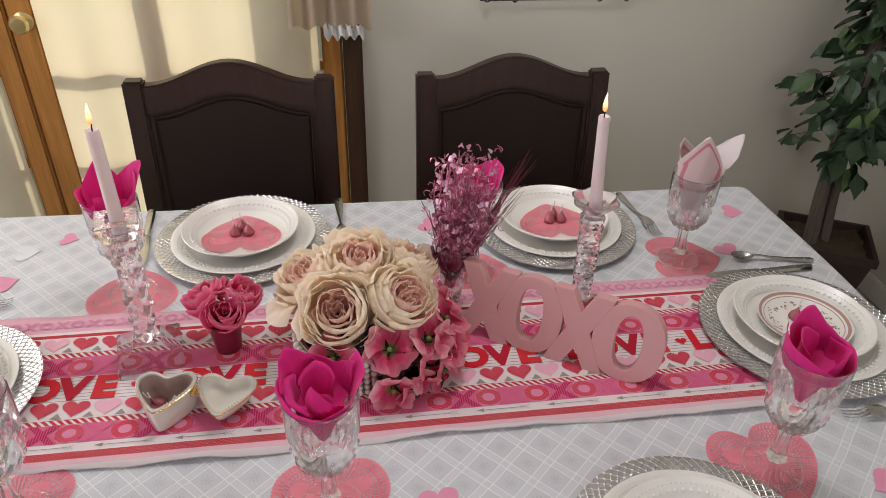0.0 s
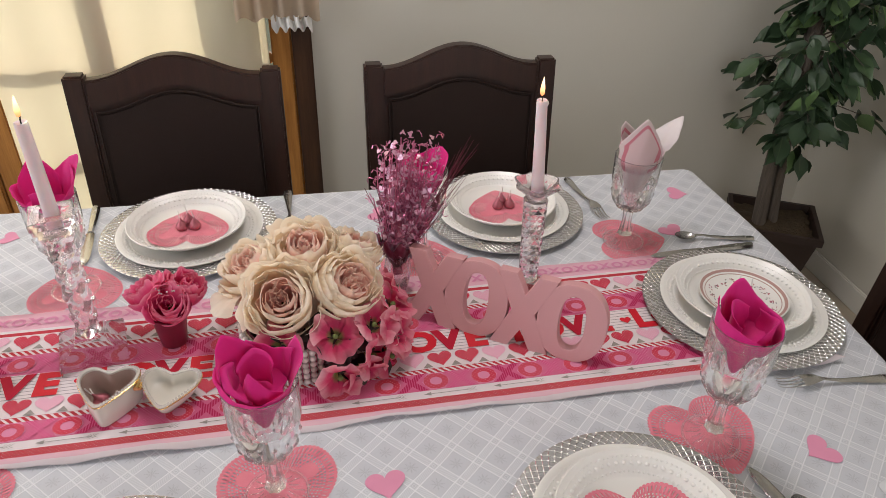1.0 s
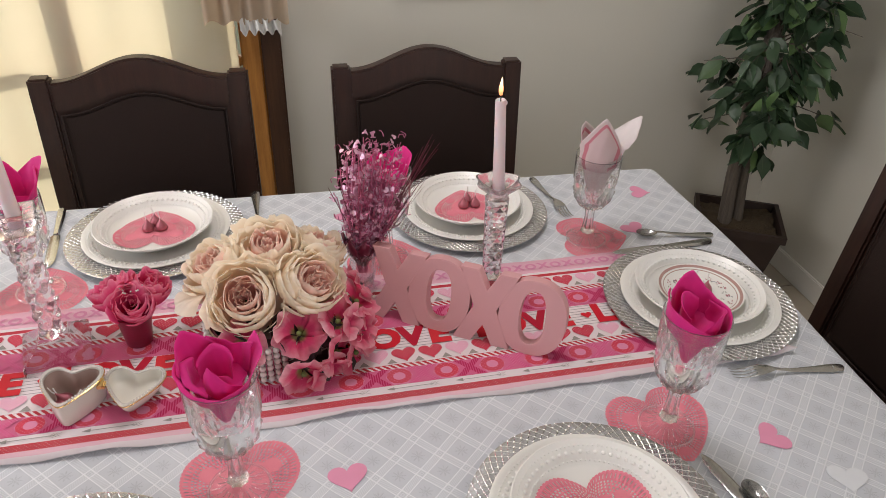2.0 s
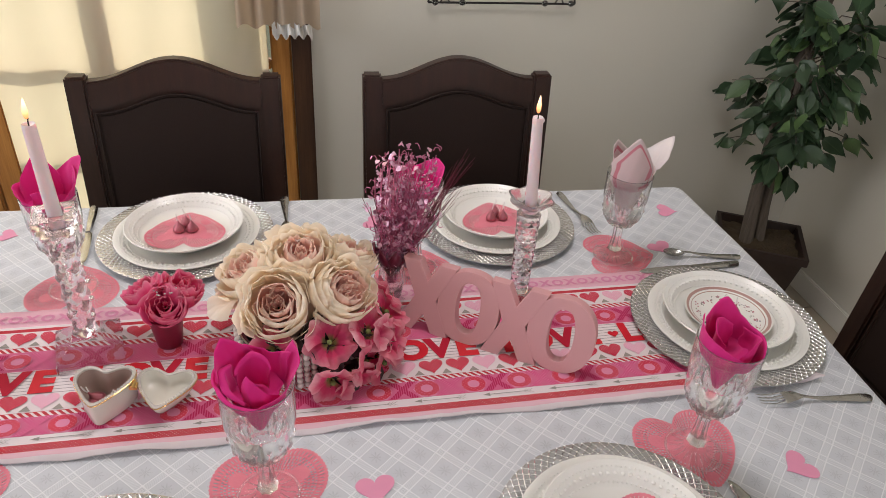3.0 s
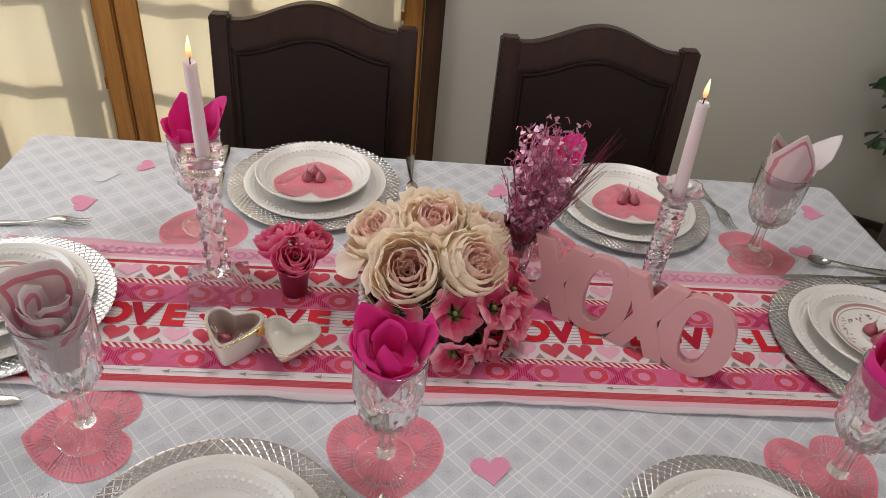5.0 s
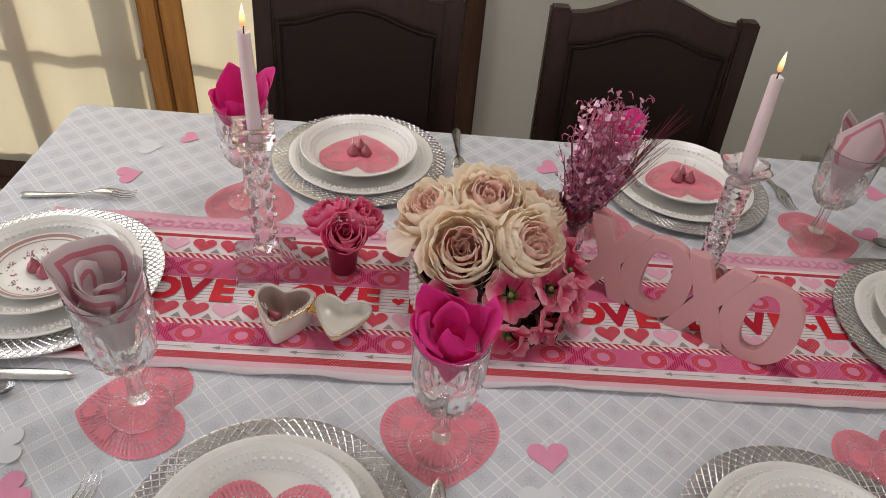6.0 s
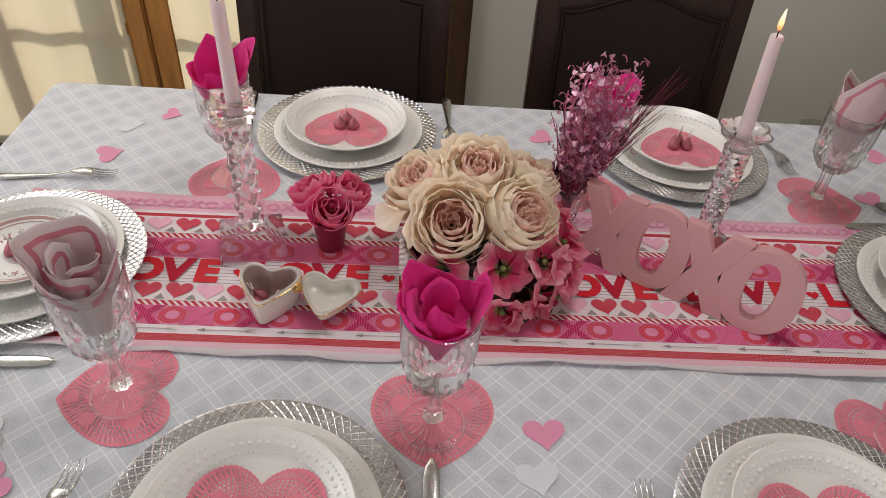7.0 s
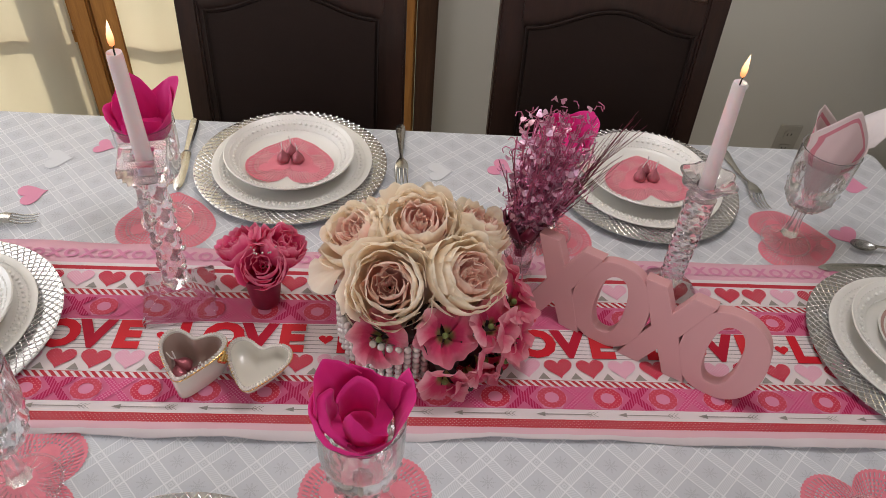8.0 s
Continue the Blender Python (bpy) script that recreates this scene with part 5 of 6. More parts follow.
def cutlery(kind, end, tip):
    """Laid from its handle's end towards its tip."""
    a = math.degrees(math.atan2(tip[1] - end[1], tip[0] - end[0]))
    ln = {"fork": 0.190, "knife": 0.2165, "spoon": 0.168}[kind]
    d = Vector((math.cos(radians(a)), math.sin(radians(a))))
    s = Vector(tip[:2]) - d * ln
    c = thing(kind, {"fork": "stainless steel dinner fork lying on the white cloth", "knife": "stainless steel table knife lying on the white cloth",
                     "spoon": "stainless steel spoon lying on the white cloth"}[kind], kind, pose(s.x, s.y, T + 0.0022, 0, 0, a), kind + "s")
    if kind == "fork":
        part("handle", FORK, None, c)
        for t in TINES:
            part("tine", t, None, c)
    elif kind == "knife":
        part("handle", KNIFE_H, None, c)
        part("blade", KNIFE_B, None, c)
    else:
        part("handle", SPOON_H, None, c)
        part("bowl", SPOON_B, None, c)


cutlery("fork", (-0.814, 0.185), (-0.621, 0.207))
cutlery("knife", (-0.780, -0.205), (-0.558, -0.193))
cutlery("spoon", (-0.800, -0.240), (-0.612, -0.222))
cutlery("fork", (-0.482, -0.530), (-0.476, -0.330))
cutlery("knife", (-0.079, -0.540), (-0.083, -0.309))
cutlery("fork", (0.160, -0.540), (0.158, -0.327))
cutlery("knife", (0.575, -0.540), (0.527, -0.319))
cutlery("spoon", (0.590, -0.530), (0.555, -0.365))
cutlery("fork", (0.807, -0.195), (0.651, -0.183))
cutlery("fork", (0.548, 0.500), (0.570, 0.309))
cutlery("knife", (0.824, 0.180), (0.607, 0.170))
cutlery("spoon", (0.822, 0.205), (0.674, 0.226))
cutlery("fork", (-0.071, 0.512), (-0.062, 0.334))
cutlery("knife", (-0.456, 0.505), (-0.433, 0.291))


# ---- napkins in the goblets ----
RIM = 0.185


def tissue_sheet(a0, a1, r0, r1, tops, flare, curl, seed, reach, base=0.172, n=40, rows=14):
    """One fold of a napkin: wraps the goblet's axis from angle a0 to a1, its upper edge through the heights in tops."""
    rng = random.Random(seed)
    ph = [rng.uniform(0, 6.28) for _ in range(4)]
    us, hs = [k / (len(tops) - 1) for k in range(len(tops))], [reach * h for h in tops]
    bm = bmesh.new()
    lay = bm.loops.layers.uv.new("UVMap")
    grid, uvs = [], []
    for j in range(rows + 1):
        v = (j / rows) ** 0.8
        row, ruv = [], []
        for i in range(n + 1):
            u = i / n
            e = 0.035
            h = (float(np.interp(u - e, us, hs)) + 2 * float(np.interp(u, us, hs)) + float(np.interp(u + e, us, hs))) / 4
            zt = RIM + h
            z = base + (zt - base) * v
            a = radians(a0 + (a1 - a0) * u) + 0.05 * math.sin(9 * v + ph[3])
            up = max(0.0, (z - RIM) / 0.06)
            inside = min(1.0, (z - base) / (RIM - base))
            rr = (r0 + (r1 - r0) * u) * (0.88 + 0.12 * inside ** 0.75) + flare * up ** 1.25
            c = max(0.0, (v - 0.84) / 0.16)
            rr += curl * c * c * (0.5 + 0.5 * math.sin(math.pi * u))
            rr *= 1 + 0.020 * math.sin(5 * u * 3.1 + ph[0] + 2 * v) + 0.006 * math.sin(11 * u * 3.1 + ph[1] - 3 * v)
            row.append(bm.verts.new((rr * math.cos(a), rr * math.sin(a), z - 0.5 * abs(curl) * c * c)))
            ruv.append((u, (zt - z) / 0.085))
        grid.append(row)
        uvs.append(ruv)
    for j in range(rows):
        for i in range(n):
            f = bm.faces.new((grid[j][i], grid[j][i + 1], grid[j + 1][i + 1], grid[j + 1][i]))
            for lp, (p, q) in zip(f.loops, ((j, i), (j, i + 1), (j + 1, i + 1), (j + 1, i))):
                lp[lay].uv = uvs[p][q]
    return bm


def napkin(x, y, turn, mat, label, seed, folds):
    nk = thing("napkin", label, "napkin", pose(x, y, T + 0.003, 0, 0, turn) @ goblet_scale(y), "napkins")
    for k, (a0, a1, r0, r1, tops, flare, curl) in enumerate(folds):
        ob = part("fold", tissue_sheet(a0, a1, r0, r1, tops, flare, curl, seed + 3 * k, 0.62 if seed < 3 else 0.68), M[mat] if flare < 0.03 or mat == "magenta" else M["whitetissue"], nk, smooth=80)
        so = ob.modifiers.new("thick", "SOLIDIFY")
        so.thickness = 0.0005
    lo = 0.118 if mat == "magenta" else 0.092
    tail = lathe([(0.0, lo), (0.005, lo + 0.002), (0.011, lo + 0.016), (0.016, lo + 0.032), (0.026, 0.168), (0.030, 0.178), (0.028, 0.178), (0.015, 0.168), (0.0, 0.164)], 40, lambda a, i: 1 + 0.10 * math.sin(3 * a + i) + 0.06 * math.sin(7 * a))
    part("tucked_end", tail, M[mat if mat == "magenta" else "whitetissue"], nk, "", None, 60)


# folds: from angle, to angle, radii at the rim, heights of the upper edge over the rim, flare, curl
MAG = "magenta tissue napkin folded into petals in a goblet"
napkin(-0.083, -0.262, 0, "magenta", MAG, 1, (
    (276, 398, 0.0388, 0.0350, (0.002, 0.014, 0.028, 0.046, 0.058), 0.034, 0.000), (20, 110, 0.0350, 0.0330, (0.052, 0.036, 0.028, 0.034, 0.046), 0.020, 0.000),
    (92, 196, 0.0330, 0.0380, (0.030, 0.054, 0.080, 0.054, 0.034), 0.010, 0.001), (165, 286, 0.0388, 0.0385, (0.036, 0.030, 0.020, 0.008, 0.002), 0.014, 0.005),
    (222, 322, 0.0200, 0.0330, (0.026, 0.050, 0.036, 0.014, 0.000), -0.008, 0.000), (150, 255, 0.0280, 0.0290, (0.034, 0.040, 0.030, 0.020, 0.006), 0.012, 0.008),
    (30, 170, 0.0170, 0.0200, (0.024, 0.042, 0.048, 0.038, 0.024), 0.006, 0.004)))
napkin(0.503, -0.262, 0, "magenta", MAG, 2, (
    (130, 285, 0.0370, 0.0388, (0.052, 0.054, 0.044, 0.026, 0.004), 0.006, 0.002), (278, 420, 0.0388, 0.0340, (0.006, 0.022, 0.026, 0.030, 0.028), 0.008, 0.003),
    (262, 395, 0.0290, 0.0290, (0.014, 0.052, 0.040, 0.026, 0.026), 0.004, 0.001), (20, 150, 0.0330, 0.0330, (0.030, 0.044, 0.082, 0.062, 0.050), 0.006, 0.002),
    (60, 215, 0.0230, 0.0200, (0.030, 0.048, 0.052, 0.040, 0.024), 0.002, 0.003)))
napkin(-0.428, 0.222, 0, "magenta", MAG, 3, (
    (150, 262, 0.0385, 0.0385, (0.040, 0.046, 0.046, 0.030, 0.012), 0.014, 0.002), (248, 345, 0.0388, 0.0385, (0.014, 0.004, 0.004, 0.014, 0.030), 0.006, 0.001),
    (300, 400, 0.0385, 0.0370, (0.010, 0.026, 0.044, 0.062, 0.070), 0.014, 0.000), (8, 96, 0.0370, 0.0330, (0.066, 0.100, 0.084, 0.056, 0.036), 0.020, 0.000),
    (66, 180, 0.0330, 0.0370, (0.040, 0.076, 0.098, 0.064, 0.040), 0.006, 0.000), (236, 350, 0.0270, 0.0290, (0.036, 0.048, 0.040, 0.030, 0.020), 0.002, 0.001)))
napkin(0.176, 0.228, 0, "magenta", MAG, 4, (
    (170, 300, 0.0385, 0.0380, (0.030, 0.030, 0.020, 0.012, 0.006), 0.006, 0.003), (285, 400, 0.0380, 0.0340, (0.006, 0.024, 0.044, 0.060, 0.064), 0.012, 0.001),
    (10, 100, 0.0350, 0.0330, (0.046, 0.064, 0.054, 0.040, 0.030), 0.014, 0.0), (80, 180, 0.0330, 0.0330, (0.030, 0.046, 0.040, 0.030, 0.024), 0.004, 0.002)))
PRT = "white tissue napkin with rose borders, folded in a goblet"
napkin(0.576, 0.232, 0, "printed", PRT, 6, (
    (175, 325, 0.0385, 0.0385, (0.044, 0.096, 0.156, 0.094, 0.026), 0.002, 0.001), (238, 400, 0.0378, 0.0382, (0.006, 0.020, 0.032, 0.040, 0.036), 0.008, 0.002),
    (-14, 60, 0.0330, 0.0330, (0.036, 0.066, 0.104, 0.062, 0.040), 0.056, 0.0), (60, 190, 0.0330, 0.0350, (0.040, 0.070, 0.100, 0.090, 0.050), 0.004, 0.001),
    (215, 330, 0.0200, 0.0240, (0.060, 0.090, 0.080, 0.060, 0.040), 0.002, 0.003)))
napkin(-0.458, -0.236, 0, "printed", PRT, 7, (
    (52, 208, 0.0350, 0.0385, (0.044, 0.070, 0.070, 0.076, 0.092), 0.008, 0.001), (200, 292, 0.0388, 0.0385, (0.092, 0.064, 0.038, 0.018, 0.004), 0.009, 0.001),
    (284, 412, 0.0385, 0.0360, (0.003, 0.020, 0.044, 0.060, 0.050), 0.006, 0.002), (190, 330, 0.0270, 0.0250, (0.030, 0.044, 0.036, 0.038, 0.024), 0.002, 0.002),
    (250, 420, 0.0150, 0.0200, (0.032, 0.052, 0.048, 0.040, 0.030), 0.004, 0.004), (120, 250, 0.0230, 0.0200, (0.040, 0.056, 0.050, 0.040, 0.026), 0.004, 0.003)))


# ---- flowers ----
def petal_mesh(name, rs, zs, phi, mat, ruffle=0.0, nu=8, nv=7, seed=0, notch=0.0, fan=False, broad=False):
    """A petal on a surface of revolution: radii and heights from root to tip, half angle phi."""
    rng = random.Random(seed)
    ph = [rng.uniform(0, 6.28) for _ in range(3)]
    bm = bmesh.new()
    lay = bm.loops.layers.uv.new("UVMap")
    ts = np.linspace(0, 1, len(rs))
    grid = []
    for j in range(nv + 1):
        v = j / nv
        row = []
        for i in range(nu + 1):
            u = -1 + 2 * i / nu
            vv = v * (1 - 0.16 * u * u - notch * math.exp(-(u / 0.22) ** 2) * (v > 0.5))
            wide = math.sin(math.pi * (0.16 + 0.62 * v)) ** 0.8
            if broad:
                vv = v * (1 - 0.04 * u * u - 0.14 * u ** 6)
                wide = 0.42 + 0.72 * v - 0.16 * v ** 5
            if fan:
                wide = 0.30 + 0.78 * v - 0.10 * v ** 6
            r, z = float(np.interp(vv, ts, rs)), float(np.interp(vv, ts, zs))
            a = phi * u * wide
            w = ruffle * (v * v * (math.sin(5 * u + ph[0]) + 0.6 * math.sin(9 * u + ph[1])) + v ** 5 * 0.32 * math.sin(14 * u + ph[2]))
            row.append(bm.verts.new(((r + w * 0.5) * math.cos(a), (r + w * 0.5) * math.sin(a), z + w + 0.06 * rs[-1] * u)))
        grid.append(row)
    for j in range(nv):
        for i in range(nu):
            f = bm.faces.new((grid[j][i], grid[j][i + 1], grid[j + 1][i + 1], grid[j + 1][i]))
            for lp, (a, b) in zip(f.loops, ((i, j), (i + 1, j), (i + 1, j + 1), (i, j + 1))):
                lp[lay].uv = (a / nu, b / nv)
    return finish(name, bm, mat, 180)


def aim(p, axis, spin=0.0):
    q = Vector(axis).normalized().to_track_quat("Z", "Y").to_matrix().to_4x4()
    return Matrix.Translation(p) @ q @ Matrix.Rotation(spin, 4, "Z")


def rose_layers(s, outer, core, seed, open_heart=False):
    """Petal meshes for a full cabbage rose of scale s: (mesh, how many, turn, looseness)."""
    k = s
    L = [([.001, .0055, .0075, .0070], [-.010, .000, .007, .0100], 1.5, core, 4, .0030), ([.003, .0105, .0135, .0125], [-.014, -.002, .009, .0130], 1.30, core, 5, .0034),
         ([.005, .0170, .0210, .0205, .0185], [-.020, -.006, .008, .0150, .0175], 1.25, core, 5, .0034), ([.007, .0240, .0285, .0280, .0260], [-.026, -.010, .007, .0170, .0195], 1.20, core, 5, .0036),
         ([.008, .0310, .0365, .0360, .0335], [-.031, -.015, .004, .0165, .0200], 1.15, outer, 5, .0038), ([.010, .0375, .0440, .0440, .0415], [-.036, -.021, .000, .0145, .0185], 1.10, outer, 5, .0040),
         ([.011, .0420, .0500, .0510, .0490], [-.039, -.027, -.007, .0090, .0140], 1.05, outer, 5, .0042), ([.012, .0430, .0540, .0580, .0590], [-.040, -.034, -.019, -.006, .0000], 0.85, outer, 4, .0046)]
    if open_heart:
        L = [L[0], L[2], L[4], L[5], L[6]]
    return [(petal_mesh("petal", [r * k for r in rs], [z * k for z in zs], phi, mat, ruf * k * 1.15, 22, 9, seed=seed + i, broad=True), n, 0.7 * i, 0.26 if i < 2 else 0.14) for i, (rs, zs, phi, mat, n, ruf) in enumerate(L)]


def rose_head(parent, layers, p, axis, spin, name, label=""):
    bm = bmesh.new()
    ball(bm, (0, 0, -0.030), 0.012, 10, 8)
    head = part(name, bm, M["green"], parent, label, aim(p, axis, spin))
    for me, n, turn, loose in layers:
        for i in range(n):
            w1, w2, w3 = math.sin(3.1 * i + 5 * turn + spin), math.sin(7.7 * i + turn + 2 * spin), math.sin(5.3 * i + 3 * turn + spin)
            sc = 1 + 0.09 * w2
            part("petal", me, None, head, "", Matrix.Rotation(turn + 2 * math.pi * (i + 0.26 * w3) / n, 4, "Z") @ Matrix.Translation((0.003 * w1 * loose / 0.13 * 0.6, 0.002 * w3, 0.002 * w2)) @ Matrix.Rotation(loose * w1, 4, "Y") @ Matrix.Rotation(loose * w2, 4, "X") @ Matrix.Diagonal((sc, sc * (1 + 0.08 * w1), 1 + 0.13 * w3, 1)))
    return head


def bouquet():
    cx, cy = -0.050, 0.012
    b = thing("flower_arrangement", "cream roses over pink blossoms in a low vase wrapped in pearls", "flower arrangement", pose(cx, cy, T + 0.0022))
    part("vase", lathe([(0.0, 0.0), (0.070, 0.0), (0.078, 0.004), (0.079, 0.060), (0.075, 0.062), (0.072, 0.008), (0.0, 0.006)], 40), M["burgundy"], b, "dark low vase")
    bm = bmesh.new()
    bmesh.ops.create_icosphere(bm, subdivisions=2, radius=0.0050)
    src = finish("pearl", bm, M["pearl"], 180)
    for j in range(6):
        n = 47
        me = copies_mesh("pearl_string", src, [pose(0.085 * math.cos(2 * math.pi * i / n), 0.085 * math.sin(2 * math.pi * i / n), 0.006 + 0.0105 * j) for i in range(n)], M["pearl"])
        ob = part("pearl_string", me, None, b, "string of pearls round the vase")
        ob["kind"] = "stuff"
    part("silver_cuff", lathe([(0.0795, 0.001), (0.0820, 0.001), (0.0820, 0.064), (0.0795, 0.064)], 60, closed=True), M["steel"], b)
    # dark foliage under the blossoms, its near-black colour also standing for shade there
    rng = random.Random(11)
    lm = bmesh.new()
    vs = [lm.verts.new(p) for p in ((0, 0, 0), (0.010, -0.009, 0.003), (0.024, -0.008, 0.002), (0.036, 0, -0.003), (0.024, 0.008, 0.002), (0.010, 0.009, 0.003), (0.018, 0, -0.001))]
    for a, c in ((0, 1), (1, 2), (2, 3), (3, 4), (4, 5), (5, 0)):
        lm.faces.new((vs[a], vs[c], vs[6]))
    leaf = finish("leaf", lm, M["darkleaf"], 180)
    for i in range(60):
        a, el = rng.uniform(0, 6.28), rng.uniform(-0.1, 1.2)
        rr = rng.uniform(0.04, 0.075)
        p = (rr * math.cos(a) * math.cos(el * 0.7) + 0.03, rr * math.sin(a) * math.cos(el * 0.7) - 0.02, 0.05 + 0.04 * math.sin(el))
        part("leaf", leaf, None, b, "", aim(p, (rng.uniform(-1, 1), rng.uniform(-1, 1), 0.8), rng.uniform(0, 6.28)))
    big = rose_layers(1.0, M["rose"], M["rose_core"], 20)
    for k, (x, y, z, ax, s) in enumerate(((-0.068, -0.022, 0.886, (-0.10, -0.62, 0.75), 1.06), (-0.034, 0.062, 0.914, (0.05, -0.24, 1.0), 1.04), (0.026, -0.004, 0.893, (0.50, -0.42, 0.78), 0.98),
                                          (-0.112, 0.068, 0.887, (-0.50, -0.22, 0.85), 0.98), (0.042, 0.088, 0.895, (0.45, 0.25, 0.85), 0.85), (-0.095, 0.125, 0.878, (-0.35, 0.55, 0.7), 0.8))):
        h = rose_head(b, big, (x - cx, y - cy, z - T - 0.002), ax, 0.9 * k, "rose", "full cream silk rose blushing pink inside")
        h.scale = (s, s, s)
    for x, y, z, a in ((-0.118, 0.030, 0.862, 195),):
        lp = petal_mesh("loose_petal", [0.0, 0.02, 0.042, 0.060], [0.0, 0.004, 0.000, -0.012], 0.80, M["rose"], 0.004, 14, 8, 77, broad=True)
        part("loose_petal", lp, None, b, "", pose(x - cx, y - cy, z - T, 0, 0, a))
    fl = petal_mesh("petal", [0.003, 0.011, 0.025, 0.037], [-0.014, -0.003, 0.005, 0.006], 0.98, M["coral"], 0.0040, 24, 9, 31, 0.06, True)
    fl2 = petal_mesh("petal", [0.003, 0.012, 0.027, 0.039], [-0.014, -0.003, 0.004, 0.001], 0.98, M["coral"], 0.0044, 24, 9, 35, 0.05, True)
    spots = ((0.004, -0.066, 0.848, (0.02, -0.62, 0.75)), (0.062, -0.048, 0.848, (0.35, -0.38, 0.80)), (-0.078, -0.064, 0.834, (-0.2, -0.75, 0.55)), (0.006, -0.098, 0.797, (0.1, -0.95, -0.05)),
             (0.057, -0.074, 0.812, (0.75, -0.62, -0.05)), (0.090, -0.048, 0.832, (0.65, -0.45, 0.55)), (0.104, -0.030, 0.806, (0.9, -0.35, 0.1)), (0.094, -0.006, 0.850, (0.55, -0.15, 0.80)),
             (0.100, 0.030, 0.850, (0.85, 0.25, 0.45)), (0.040, -0.086, 0.792, (0.45, -0.85, -0.35)), (0.086, -0.058, 0.792, (0.8, -0.6, -0.3)))
    for k, (x, y, z, ax) in enumerate(spots):
        bm = bmesh.new()
        ball(bm, (0, 0, 0.000), 0.0042, 10, 8)
        h = part("blossom", bm, M["stamen"], b, "coral pink blossom with a pale rim and green heart", aim((x - cx, y - cy, z - T - 0.002), ax, 1.7 * k))
        for i in range(5):
            part("petal", fl if k % 2 else fl2, None, h, "", Matrix.Rotation(2 * math.pi * (i + 0.12 * math.sin(3.3 * i + k)) / 5, 4, "Z") @ Matrix.Rotation(0.14 * math.sin(2.3 * i + 1.9 * k), 4, "Y") @ Matrix.Rotation(0.09 * math.sin(4.1 * i + k), 4, "X"))
        # more of these leaves behind each blossom, their dark colour deepening the shaded gaps
        for i in range(5):
            d = Vector(ax).normalized()
            q = Vector((x - cx, y - cy, z - T - 0.002)) - d * rng.uniform(0.012, 0.026) + Vector((rng.uniform(-.02, .02), rng.uniform(-.012, .012), rng.uniform(-.016, .008)))
            part("leaf", leaf, None, b, "", aim(q, (rng.uniform(-1, 1) + d.x, d.y - 0.2, 0.6), rng.uniform(0, 6.28)))
    for k in range(6):
        bm = bmesh.new()
        a = -0.4 + 0.3 * k
        tube(bm, [(0.05, -0.03, 0.045), (0.05 + 0.05 * math.cos(a), -0.03 + 0.05 * math.sin(a), 0.055), (0.05 + 0.085 * math.cos(a), -0.03 + 0.085 * math.sin(a), 0.048 + 0.006 * k)], 0.0012, 5)
        part("stem", bm, M["green"], b)


bouquet()


def rose_pot():
    p = thing("rose_pot", "hot pink roses in a small dark red pot on the runner", "flower pot", pose(-0.245, 0.056, T + 0.0022))
    part("pot", lathe([(0.0, 0.0), (0.0185, 0.0), (0.0195, 0.002), (0.0265, 0.056), (0.0275, 0.058), (0.0250, 0.0585), (0.0230, 0.050), (0.0, 0.046)], 32), M["potred"], p, "glossy dark red pot")
    lay = rose_layers(0.64, M["hotrose"], M["hotrose"], 50, True)
    for k, (x, y, z, ax) in enumerate(((0.006, -0.012, 0.082, (0.05, -0.60, 0.8)), (0.028, 0.018, 0.090, (0.45, 0.15, 0.85)), (-0.026, 0.020, 0.088, (-0.5, 0.1, 0.8)))):
        rose_head(p, lay, (x, y, z), ax, k * 1.3, "rose", "hot pink silk rose")
    bm = bmesh.new()
    rng = random.Random(3)
    for i in range(14):
        a = rng.uniform(0, 6.28)
        ball(bm, (0.008 + 0.016 * math.cos(a), -0.004 + 0.010 * math.sin(a), 0.106 + rng.uniform(-0.003, 0.004)), 0.0016, 6, 5)
    ob = part("glitter_drops", bm, M["rhinestone"], p)
    ob["kind"] = "stuff"


rose_pot()


# ---- heart trinket box, open ----
def round_heart(w, h, n):
    """A plump heart with a shallow cleft, tip towards -y."""
    raw = []
    for k in range(n):
        t = 2 * math.pi * k / n
        raw.append((0.45 * math.sin(t) ** 3 + 0.55 * math.sin(t), 13 * math.cos(t) - 4.7 * math.cos(2 * t) - 1.0 * math.cos(3 * t) - 0.5 * math.cos(4 * t)))
    lo, hi = min(p[1] for p in raw), max(p[1] for p in raw)
    return [(x * w / 2, ((y - lo) / (hi - lo) - 0.5) * h) for x, y in raw]


